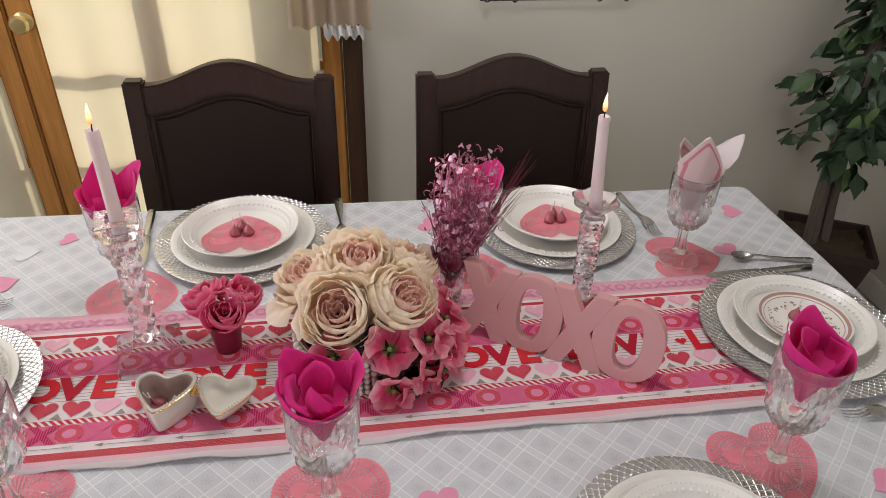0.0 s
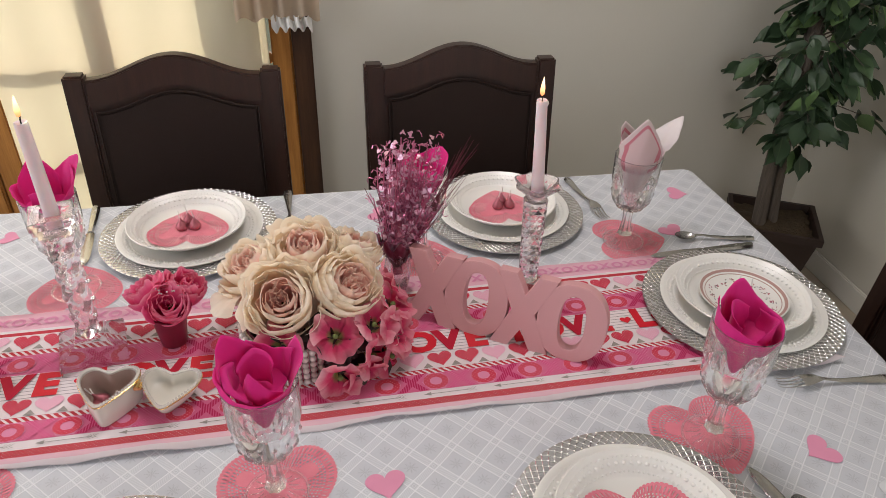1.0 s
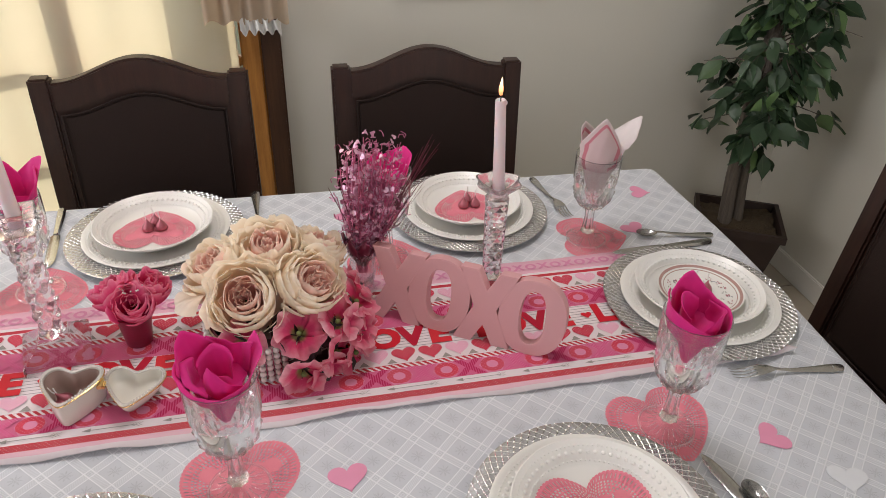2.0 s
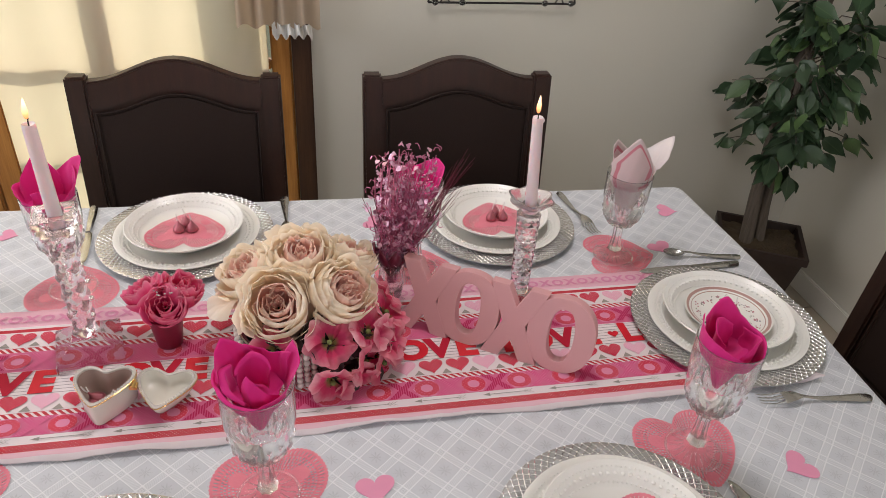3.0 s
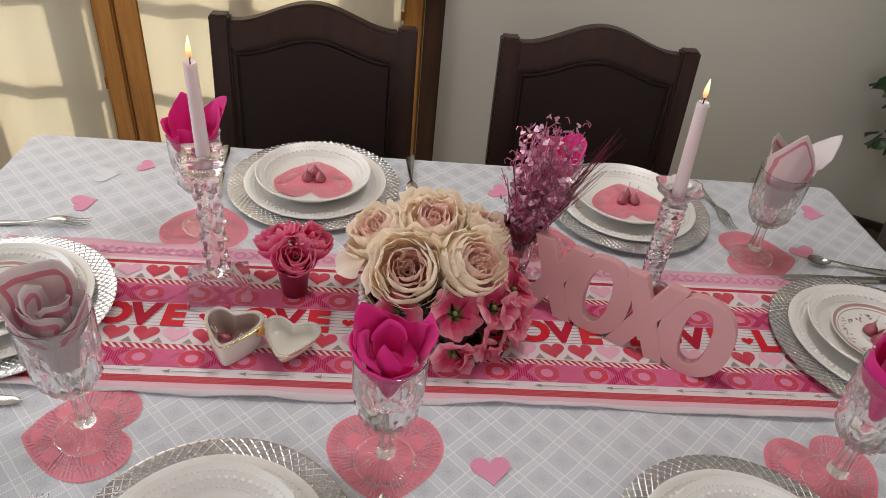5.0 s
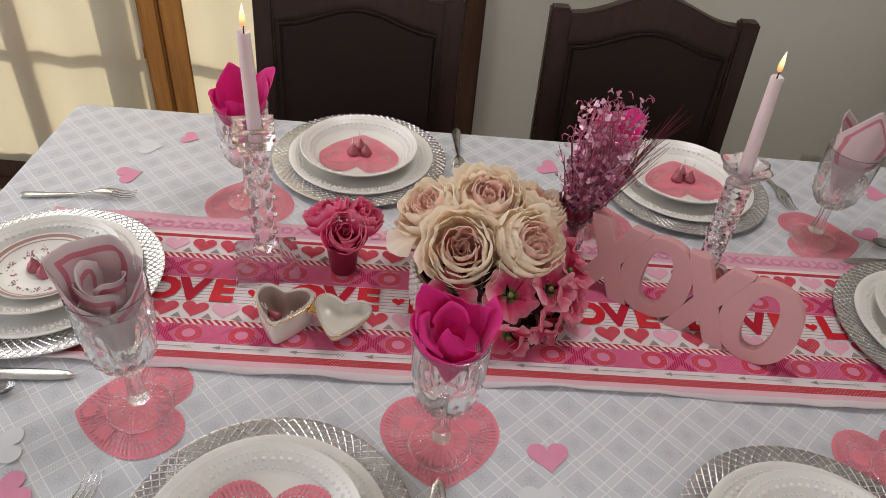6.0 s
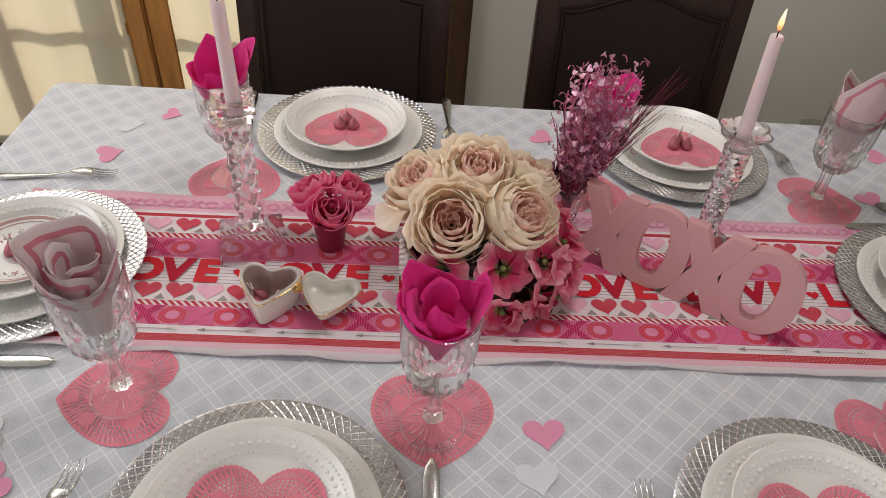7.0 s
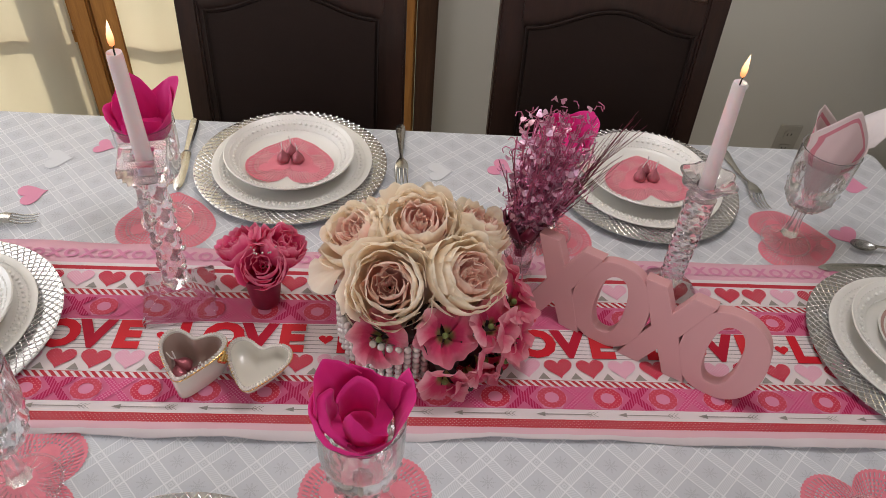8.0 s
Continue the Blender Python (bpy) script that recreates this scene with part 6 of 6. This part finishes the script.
def heart_box():
    bx = thing("trinket_box", "open heart-shaped ivory porcelain box with rhinestone rims on the runner", "trinket box", pose(-0.313, -0.081, T + 0.0022, 0, 0, -5))

    def shell(w, h, z_of, floor, wall, mat, name, parent, label, m=None, outer=True, lev=((0.84, 0.0), (0.95, 0.10), (1.01, 0.55), (1.03, 1.0))):
        """A heart-shaped bowl: outside, rim, inside."""
        n = 72
        lev = list(lev)
        ins = [(1.03 - wall, 1.0), (1.00 - wall, 0.75), (0.94 - wall, 0.45), (0.80 - wall, floor + 0.08), (0.5, floor), (0.2, floor)]
        bm = bmesh.new()
        rows = []
        o = round_heart(w, h, n)
        for s, t in (lev if outer else []) + ins:
            rows.append([bm.verts.new((x * s, y * s, z_of * t)) for x, y in o])
        for a, b in zip(rows, rows[1:]):
            for k in range(n):
                bm.faces.new((a[k], a[(k + 1) % n], b[(k + 1) % n], b[k]))
        bm.faces.new(rows[-1])
        if outer:
            bm.faces.new(rows[0])
        return part(name, bm, mat, parent, label, m, 60)

    def rim(w, h, z, parent, m):
        pts = round_heart(w * 1.035, h * 1.035, 72)
        bm = bmesh.new()
        tube(bm, [(x, y, z - 0.0008) for x, y in pts + pts[:1]], 0.0012, 8)
        part("gilt_rim", bm, M["gold"], parent, "gilt rim", m)
        bm = bmesh.new()
        bmesh.ops.create_icosphere(bm, subdivisions=1, radius=0.0019)
        src = finish("stone", bm, M["rhinestone"], 0)
        rows = [pose(x, y, z + 0.0014) for k in (1.012, 0.945) for x, y in round_heart(w * k, h * k, 66)]
        ob = part("rhinestone_trim", copies_mesh("rhinestones", src, rows, M["rhinestone"]), None, parent, "double row of tiny rhinestones", m)
        ob["kind"] = "stuff"
    W, H, D = 0.0800, 0.0755, 0.044
    shell(W, H, D, 0.10, 0.11, M["porcelain"], "box_body", bx, "ivory porcelain body")
    shell(W * 0.985, H * 0.985, D * 0.992, 0.13, 0.115, M["lining"], "lining", bx, "taupe glazed inside", None, False)
    rim(W, H, D, bx, None)
    lm = pose(0.0805, 0.004, 0.004, 2, 3, -3)
    shell(W * 0.985, H * 0.975, 0.030, 0.30, 0.11, M["porcelain"], "lid", bx, "ivory lid lying open", lm, True, ((0.42, 0.0), (0.60, 0.10), (0.84, 0.45), (0.99, 0.80), (1.03, 1.0)))
    rim(W * 0.985, H * 0.975, 0.030, bx, lm)
    bm = bmesh.new()
    box(bm, (0.036, 0.000, 0.034), (0.047, 0.012, 0.0400), 0.001)
    tube(bm, [(0.0415, -0.002, 0.041), (0.0415, 0.014, 0.041)], 0.0024, 8)
    part("hinge", bm, M["gold"], bx, "gilt hinge")


heart_box()
kiss(-0.305, -0.082, T + 0.0085, 40, 18)
kiss(-0.323, -0.070, T + 0.0085, 110, -30)
kiss(-0.327, -0.090, T + 0.0085, 200, 60)


# ---- XOXO sign ----
def xoxo_sign():
    s = thing("xoxo_sign", "pink painted wooden XOXO letter sign standing on the runner", "sign", pose(0.294, -0.0454, T + 0.0022, -13, 0, -32))

    def upright(bm, x, z, y0):
        bmesh.ops.transform(bm, matrix=pose(x, y0 + 0.022, z, 90, 0, 0), verts=bm.verts)
        return bm

    def oval(w, h, n, power):
        pts = []
        for k in range(n):
            a = 2 * math.pi * k / n
            c, q = math.cos(a), math.sin(a)
            pts.append((w * math.copysign(abs(c) ** (2 / power), c), h * math.copysign(abs(q) ** (2 / power), q)))
        return pts

    def letter_o(w, h, hw, hh, depth):
        return slab(oval(w, h, 64, 2.25), 0, depth, 0.0, (oval(hw, hh, 44, 2.4),))

    def letter_x(w, h, t, depth):
        # one closed outline of a broad X, flat at head and foot
        pts = [(-w, h), (-w + t, h), (0, 0.47 * h), (w - t, h), (w, h), (0.40 * w, 0), (w, -h), (w - t, -h), (0, -0.47 * h), (-w + t, -h), (-w, -h), (-0.40 * w, 0)]
        return slab(pts, 0, depth)
    letters = (("letter_x", upright(letter_x(0.0475, 0.0625, 0.0300, 0.0220), -0.1615, 0.0625, 0.0)), ("letter_o", upright(letter_o(0.0525, 0.0640, 0.0205, 0.0445, 0.0212), -0.0870, 0.0642, -0.0004)),
               ("letter_x", upright(letter_x(0.0475, 0.0625, 0.0300, 0.0220), -0.0085, 0.0625, 0.0)), ("letter_o", upright(letter_o(0.0540, 0.0635, 0.0205, 0.0450, 0.0212), 0.0680, 0.0637, -0.0004)))
    for name, bm in letters:
        ob = part(name, bm, M["signpaint"], s, "letter " + name[-1].upper() + " of pink board", None, 30)
        bv = ob.modifiers.new("soft", "BEVEL")
        bv.width, bv.segments, bv.limit_method, bv.angle_limit = 0.0009, 2, "ANGLE", radians(50)


xoxo_sign()


# ---- candles ----
def flame(parent, z, lean):
    bm = lathe([(0.0, 0.0), (0.0026, 0.002), (0.0036, 0.007), (0.0034, 0.013), (0.0022, 0.020), (0.0011, 0.026), (0.0, 0.030)], 16)
    for v in bm.verts:
        v.co.x += lean * (v.co.z / 0.038) ** 2
    part("flame", bm, M["flame"], parent, "lit yellow flame", pose(0, 0, z), 180)


def candle(x, y, z0, z1, r0, r1, tilt, drip):
    h = z1 - z0
    c = thing("taper_candle", "lit pale pink taper candle in a crystal candlestick", "candle", pose(x, y, z0, 0, tilt, 0), "taper candles")
    part("wax", lathe([(0.0, 0.0), (r0, 0.0), (r0, 0.01), (r1, h - 0.004), (r1 * 0.93, h), (r1 * 0.65, h - 0.002), (0.0, h - 0.004)], 28, lambda a, i: 1 + 0.02 * math.sin(3 * a + i)), M["wax"], c)
    if drip:
        bm = bmesh.new()
        ball(bm, (r1 * 0.9, 0.0, h - 0.006), 0.0035, 10, 8, 1.3)
        part("wax_drip", bm, M["wax"], c)
    bm = bmesh.new()
    tube(bm, [(0, 0, h - 0.006), (0.0004, 0, h + 0.003), (0.0018, 0, h + 0.009)], 0.0009, 6)
    part("wick", bm, M["wick"], c)
    flame(c, h + 0.006, 0.003)
    li = bpy.data.lights.new("candle_light", "POINT")
    li.energy, li.color, li.shadow_soft_size = 0.10, (1.0, 0.55, 0.24), 0.0
    lamp = new("candle_light", li)
    lamp.matrix_basis = c.matrix_basis @ pose(0.003, 0, h + 0.042)
    return c


def twisted_candlestick(x, y):
    c = thing("crystal_candlestick", "crystal candlestick with a twisted stem and square foot", "candlestick", pose(x, y, T + 0.0022, 0, 0, 14.6), "candlesticks")
    # square stepped foot
    bm = bmesh.new()
    rings = []
    for s, z in ((0.046, 0.0), (0.0475, 0.002), (0.0475, 0.014), (0.045, 0.017), (0.024, 0.034), (0.021, 0.038)):
        rings.append([bm.verts.new((s * a, s * b, z)) for a, b in ((1, 1), (-1, 1), (-1, -1), (1, -1))])
    for a, b in zip(rings, rings[1:]):
        for k in range(4):
            bm.faces.new((a[k], a[(k + 1) % 4], b[(k + 1) % 4], b[k]))
    bm.faces.new(rings[0])
    bm.faces.new(rings[-1])
    ob = part("foot", bm, M["crystal"], c, "", None, 20)
    bv = ob.modifiers.new("cut", "BEVEL")
    bv.width, bv.segments, bv.limit_method, bv.angle_limit = 0.0022, 2, "ANGLE", radians(15)
    bm = bmesh.new()
    rings = []
    n = 56
    for j in range(n + 1):
        t = j / n
        z = 0.0385 + 0.180 * t
        tw = 2.6 * math.pi * t
        w = 0.0160 + 0.0025 * t
        ring = []
        for k in range(24):
            a = 2 * math.pi * k / 24
            rr = w * (1 + 0.22 * math.cos(2 * (a - tw)) ** 2 - 0.11 + 0.07 * math.cos(4 * (a + tw)))
            ring.append(bm.verts.new((rr * math.cos(a), rr * math.sin(a), z)))
        rings.append(ring)
    for a, b in zip(rings, rings[1:]):
        for k in range(24):
            bm.faces.new((a[k], a[(k + 1) % 24], b[(k + 1) % 24], b[k]))
    bm.faces.new(rings[0])
    bm.faces.new(rings[-1])
    part("twisted_stem", bm, M["crystal"], c, "", None, 40)
    for j in range(7):
        a = 2.6 * math.pi * (j + 0.5) / 7 * 1.0
        bm = bmesh.new()
        ball(bm, (0.0200 * math.cos(a * 0.35 - 1.2), 0.0200 * math.sin(a * 0.35 - 1.2), 0.048 + 0.0255 * j), 0.0040, 12, 8)
        part("crystal_bead", bm, M["stud"], c, "silvered bead")
    bm = bmesh.new()
    rings = []
    for s, z in ((0.016, 0.2185), (0.021, 0.2205), (0.021, 0.2270), (0.0245, 0.2285), (0.0235, 0.2360), (0.0280, 0.2375), (0.0280, 0.2475), (0.0270, 0.249), (0.0135, 0.249), (0.0128, 0.228)):
        rings.append([bm.verts.new((s * a, s * b, z)) for a, b in ((1, 1), (-1, 1), (-1, -1), (1, -1))])
    for a, b in zip(rings, rings[1:]):
        for k in range(4):
            bm.faces.new((a[k], a[(k + 1) % 4], b[(k + 1) % 4], b[k]))
    bm.faces.new(rings[0])
    bm.faces.new(rings[-1])
    part("socket", bm, M["crystal"], c, "", None, 20)


def faceted_candlestick(x, y):
    c = thing("crystal_candlestick", "diamond-cut crystal candlestick with a flared scalloped socket", "candlestick", pose(x, y, T + 0.0022, 0, 0, 20), "candlesticks")
    part("foot", lathe([(0.0, 0.0), (0.043, 0.0), (0.045, 0.003), (0.043, 0.010), (0.028, 0.018), (0.0165, 0.026), (0.0, 0.026)], 12), M["crystal"], c, "", None, 20)
    bm = bmesh.new()
    rings = []
    n = 16
    for j in range(n + 1):
        z = 0.0265 + 0.158 * j / n
        off = 0.5 * (j % 2)
        w = 0.0165 + 0.004 * j / n
        rings.append([bm.verts.new((w * math.cos(2 * math.pi * (k + off) / 8), w * math.sin(2 * math.pi * (k + off) / 8), z)) for k in range(8)])
    for j, (a, b) in enumerate(zip(rings, rings[1:])):
        for k in range(8):
            k2 = (k + 1) % 8
            if j % 2 == 0:
                bm.faces.new((a[k], a[k2], b[k]))
                bm.faces.new((a[k2], b[k2], b[k]))
            else:
                bm.faces.new((a[k], b[k2], b[k]))
                bm.faces.new((a[k], a[k2], b[k2]))
    bm.faces.new(rings[0])
    bm.faces.new(rings[-1])
    part("cut_stem", bm, M["crystal"], c, "", None, 10)
    part("socket", lathe([(0.0, 0.185), (0.019, 0.185), (0.016, 0.190), (0.022, 0.197), (0.036, 0.212), (0.037, 0.2145), (0.034, 0.2150), (0.022, 0.206), (0.0130, 0.203), (0.0125, 0.192), (0.0, 0.191)], 48,
                         lambda a, i: 1 + (0.09 * math.cos(6 * a) if i in (4, 5, 6) else 0.0)), M["crystal"], c, "", None, 20)


twisted_candlestick(-0.363, 0.052)
candle(-0.361, 0.052, T + 0.2305, 1.147, 0.0100, 0.0086, -0.6, False)
faceted_candlestick(0.343, 0.105)
candle(0.344, 0.105, T + 0.1940, 1.122, 0.0102, 0.0084, -3.0, True)


# ---- tinsel spray in a bud vase ----
def tinsel_vase():
    v = thing("bud_vase", "small glass bud vase holding a spray of pink foil tinsel", "vase", pose(0.118, 0.128, T + 0.0022))
    part("vase_body", lathe([(0.0, 0.0), (0.021, 0.0), (0.023, 0.004), (0.017, 0.016), (0.020, 0.030), (0.0225, 0.050), (0.020, 0.072), (0.024, 0.088), (0.0222, 0.0885), (0.018, 0.072), (0.0205, 0.050), (0.018, 0.032), (0.010, 0.022), (0.0, 0.021)], 28,
                            lambda a, i: 1 + 0.05 * math.cos(8 * a)), M["crystal"], v, "ribbed clear glass")
    rng = random.Random(9)
    # wired strands with small hearts, massed into a plume
    strands, tips = bmesh.new(), []
    for i in range(105):
        a, sp = rng.uniform(0, 6.28), rng.uniform(0.1, 1.0)
        h = rng.uniform(0.11, 0.242)
        rx, ry = 0.055 * sp * math.cos(a), 0.040 * sp * math.sin(a)
        pts = []
        for j in range(7):
            t = j / 6
            bulge = 1.02 * t ** 1.35 - 0.12 * t ** 6
            pts.append(Vector((0.006 * math.cos(a) + rx * bulge + 0.018 * t * t + rng.uniform(-.002, .002), 0.006 * math.sin(a) + ry * bulge, 0.045 + h * t)))
        tube(strands, pts, 0.0009, 4)
        for j in range(2, 7):
            for _ in range(3):
                tips.append(pts[j] + Vector((rng.uniform(-.011, .011), rng.uniform(-.011, .011), rng.uniform(-.008, .010))))
    ob = part("tinsel_plume", strands, M["tinsel"], v, "twisted pink foil strands")
    ob["kind"] = "stuff"
    hb = slab(heart_outline(0.0095, 0.0090, 20), 0, 0.0004)
    hsrc = finish("foil_heart", hb, M["tinsel_light"], 0)
    cb = bmesh.new()
    tube(cb, [(0, 0, 0), (0.006, 0.001, 0.003), (0.009, 0.005, 0.001), (0.006, 0.009, -0.002)], 0.0008, 4)
    csrc = finish("foil_curl", cb, M["tinsel"], 0)
    spin = lambda: Euler((rng.uniform(0, 6.28), rng.uniform(0, 6.28), rng.uniform(0, 6.28))).to_matrix().to_4x4()
    hearts = tips[::2]
    me = copies_mesh("foil_hearts", hsrc, [Matrix.Translation(p) @ spin() for p in hearts[40:]], M["tinsel_light"])
    ob = part("foil_heart_rest", me, None, v, "tiny lilac foil hearts")
    ob["kind"] = "stuff"
    for p in hearts[:40]:
        part("foil_heart", hsrc, None, v, "", Matrix.Translation(p) @ spin() @ Matrix.Diagonal((1.25, 1.25, 1, 1)))
    me = copies_mesh("foil_curls", csrc, [Matrix.Translation(p) @ spin() for p in tips[1::2]], M["tinsel"])
    ob = part("curled_foil", me, None, v, "curled pink foil")
    ob["kind"] = "stuff"
    # straight fine needles fanning out
    nb = bmesh.new()
    for i in range(34):
        a = rng.uniform(-0.5, 0.6)
        h = rng.uniform(0.15, 0.24)
        tube(nb, [(0.004 * a, 0.004, 0.05), (0.02 + h * 0.20 + 0.016 * a, 0.012 * rng.uniform(-1, 1), 0.05 + h * 0.6), (0.03 + h * 0.36 + 0.03 * a, 0.02 * rng.uniform(-1, 1), 0.05 + h)], 0.0006, 4, lambda u: 1 - 0.5 * u)
    for dx in (-0.05, -0.035):
        tube(nb, [(0, 0, 0.05), (dx * 0.5, 0.0, 0.15), (dx, 0.0, 0.262 + dx)], 0.0006, 4)
    ob = part("tinsel_needles", nb, M["burgundy"], v, "fine straight foil needles")
    ob["kind"] = "stuff"
    # dark pointed foil leaves round the neck
    for k in range(7):
        lb = bmesh.new()
        a = 2 * math.pi * k / 7 + 0.3
        c, s = math.cos(a), math.sin(a)
        prof = [(0.006, 0.06, 0.004), (0.018, 0.085, 0.013), (0.027, 0.105, 0.012), (0.030, 0.124, 0.001)]
        rows = [[lb.verts.new((r * c - w * s, r * s + w * c, z)), lb.verts.new((r * 1.15 * c, r * 1.15 * s, z - 0.002)), lb.verts.new((r * c + w * s, r * s - w * c, z))] for r, z, w in prof]
        for p, q in zip(rows, rows[1:]):
            for i in range(2):
                lb.faces.new((p[i], p[i + 1], q[i + 1], q[i]))
        ob = part("foil_leaf", lb, M["burgundy"], v, "dark burgundy foil leaf", None, 180)
        so = ob.modifiers.new("thick", "SOLIDIFY")
        so.thickness = 0.0006


tinsel_vase()


# ---- potted ficus in the corner ----
def ficus():
    px, py = 1.495, 0.965
    f = thing("potted_ficus", "potted ficus tree with dark green leaves in square brown planter", "potted plant", pose(px, py, 0, 0, 0, -27))

    def square_ring(bm, levels):
        rings = [[bm.verts.new((s * a, s * 0.85 * b, z)) for a, b in ((1, 1), (-1, 1), (-1, -1), (1, -1))] for s, z in levels]
        for a, b in zip(rings, rings[1:]):
            for k in range(4):
                bm.faces.new((a[k], a[(k + 1) % 4], b[(k + 1) % 4], b[k]))
        bm.faces.new(rings[0])
        bm.faces.new(rings[-1])
        return bm
    part("planter", square_ring(bmesh.new(), [(0.085, 0.0), (0.088, 0.005), (0.130, 0.285), (0.142, 0.286), (0.142, 0.312), (0.128, 0.312), (0.122, 0.27)]), M["planter"], f, "square tapered dark brown planter", None, 20)
    bm = bmesh.new()
    bmesh.ops.create_grid(bm, x_segments=14, y_segments=14, size=0.121)
    rng = random.Random(21)
    for v in bm.verts:
        v.co.y *= 0.85
        v.co.z = 0.288 + rng.uniform(-0.006, 0.010)
    part("moss", bm, M["soil"], f, "brown dried moss", None, 180)
    inv = pose(0, 0, 0, 0, 0, -27).inverted()

    def loc(x, y, z):
        return inv @ Vector((x - px, y - py, z))
    stems = [[(1.452, 0.975, 0.28), (1.440, 0.985, 0.45), (1.430, 0.990, 0.70), (1.435, 0.985, 1.00), (1.455, 0.98, 1.35)],
             [(1.500, 0.975, 0.28), (1.488, 0.985, 0.42), (1.470, 0.985, 0.62), (1.445, 0.975, 0.90), (1.43, 0.97, 1.30)],
             [(1.478, 0.990, 0.28), (1.465, 1.000, 0.50), (1.450, 0.995, 0.80), (1.480, 0.985, 1.15)]]
    for k, s in enumerate(stems):
        bm = bmesh.new()
        tube(bm, [loc(*p) for p in s], (0.024, 0.019, 0.014)[k], 10, lambda u: 1.0 - 0.62 * u)
        part("trunk", bm, M["bark"], f, "gnarled grey brown trunk")
    lm = bmesh.new()
    lay = lm.loops.layers.uv.new("UVMap")
    prof = [(0.0, 0.0), (0.010, 0.0135), (0.026, 0.0225), (0.044, 0.0200), (0.060, 0.0095), (0.076, 0.0)]
    L, C, R = [], [], []
    for x, w in prof:
        z = -0.16 * x * x / 0.078
        C.append(lm.verts.new((x, 0, z - 0.0025)))
        L.append(lm.verts.new((x, w + 1e-5, z + 0.004)))
        R.append(lm.verts.new((x, -w - 1e-5, z + 0.004)))
    for i in range(len(prof) - 1):
        for side, u in ((L, 1.0), (R, 0.0)):
            fc = lm.faces.new((C[i], C[i + 1], side[i + 1], side[i]))
            for lp, uv in zip(fc.loops, ((0.5, i / 5), (0.5, (i + 1) / 5), (u, (i + 1) / 5), (u, i / 5))):
                lp[lay].uv = uv
    leaf = finish("leaf", lm, M["leaf"], 180)
    twigs = bmesh.new()
    count = 0
    rest = []
    for i in range(92):
        z0 = rng.uniform(0.57, 1.42)
        a = rng.uniform(0, 6.28) if i % 3 else rng.uniform(3.7, 5.7)
        reach = rng.uniform(0.10, 0.25) * (1.0 if i % 3 else 0.62) * (0.86 if math.cos(a) < -0.3 else 1.0) * (0.75 if z0 < 0.62 else 1.0) * (1.15 if z0 > 1.0 else 1.0)
        c = Vector((1.448 + 0.02 * z0, 0.985, z0))
        e = c + Vector((reach * math.cos(a), reach * math.sin(a) * 0.85, rng.uniform(-0.05, 0.07)))
        e.y = min(e.y, WALL_Y - 0.075)
        e.x = min(e.x, EAST - 0.075)
        mid = (c + e) / 2 + Vector((0, 0, 0.03))
        tube(twigs, [loc(*c), loc(*mid), loc(*e)], 0.0028, 5, lambda u: 1 - 0.6 * u)
        for k in range(rng.randint(4, 6) if i < 56 else 5):
            t = rng.uniform(0.45, 1.05)
            p = c.lerp(e, t) + Vector((rng.uniform(-.02, .02), rng.uniform(-.02, .02), rng.uniform(-.01, .02)))
            out = a + rng.uniform(-1.9, 1.9)
            d = Vector((math.cos(out), math.sin(out), rng.uniform(-1.1, -0.15))).normalized()
            if p.y + 0.08 * d.y > WALL_Y - 0.02:
                d.y = -abs(d.y)
            if p.x + 0.08 * d.x > EAST - 0.03:
                d.x = -abs(d.x)
            q = d.to_track_quat("X", "Z").to_matrix().to_4x4()
            s = rng.uniform(0.85, 1.30)
            lm4 = inv @ Matrix.Translation(p - Vector((px, py, 0))) @ q @ Matrix.Rotation(rng.uniform(-1.1, 1.1), 4, "X") @ Matrix.Diagonal((s, s * 1.0, s, 1))
            if count < 298 and i % 3 != 2:
                part("leaf", leaf, None, f, "", lm4)
                count += 1
            else:
                rest.append(lm4)
    me = copies_mesh("leaf_rest", leaf, rest, M["leaf"])
    ob = part("foliage", me, None, f)
    ob["kind"] = "stuff"
    ob = part("twig_growth", twigs, M["bark"], f)
    ob["kind"] = "stuff"


ficus()

# ---- floor tiles ----
floor_ob = bpy.data.objects["floor"]
SZ, JT = 0.335, 0.006
tm = finish("tile", boxed((0, 0, -0.006), (SZ - JT, SZ - JT, 0.0), 0.0015), M["tile"], 30)
i = 0
for ix in range(int((EAST - WEST) / SZ) + 1):
    for iy in range(int((WALL_Y - SOUTH) / SZ) + 1):
        x, y = EAST - 0.002 - SZ * (ix + 1) + JT, WALL_Y - 0.002 - SZ * (iy + 1) + JT
        if x < WEST - 0.05 or y < SOUTH - 0.05:
            continue
        part("tile", tm, None, floor_ob, "", pose(x, y, 0))
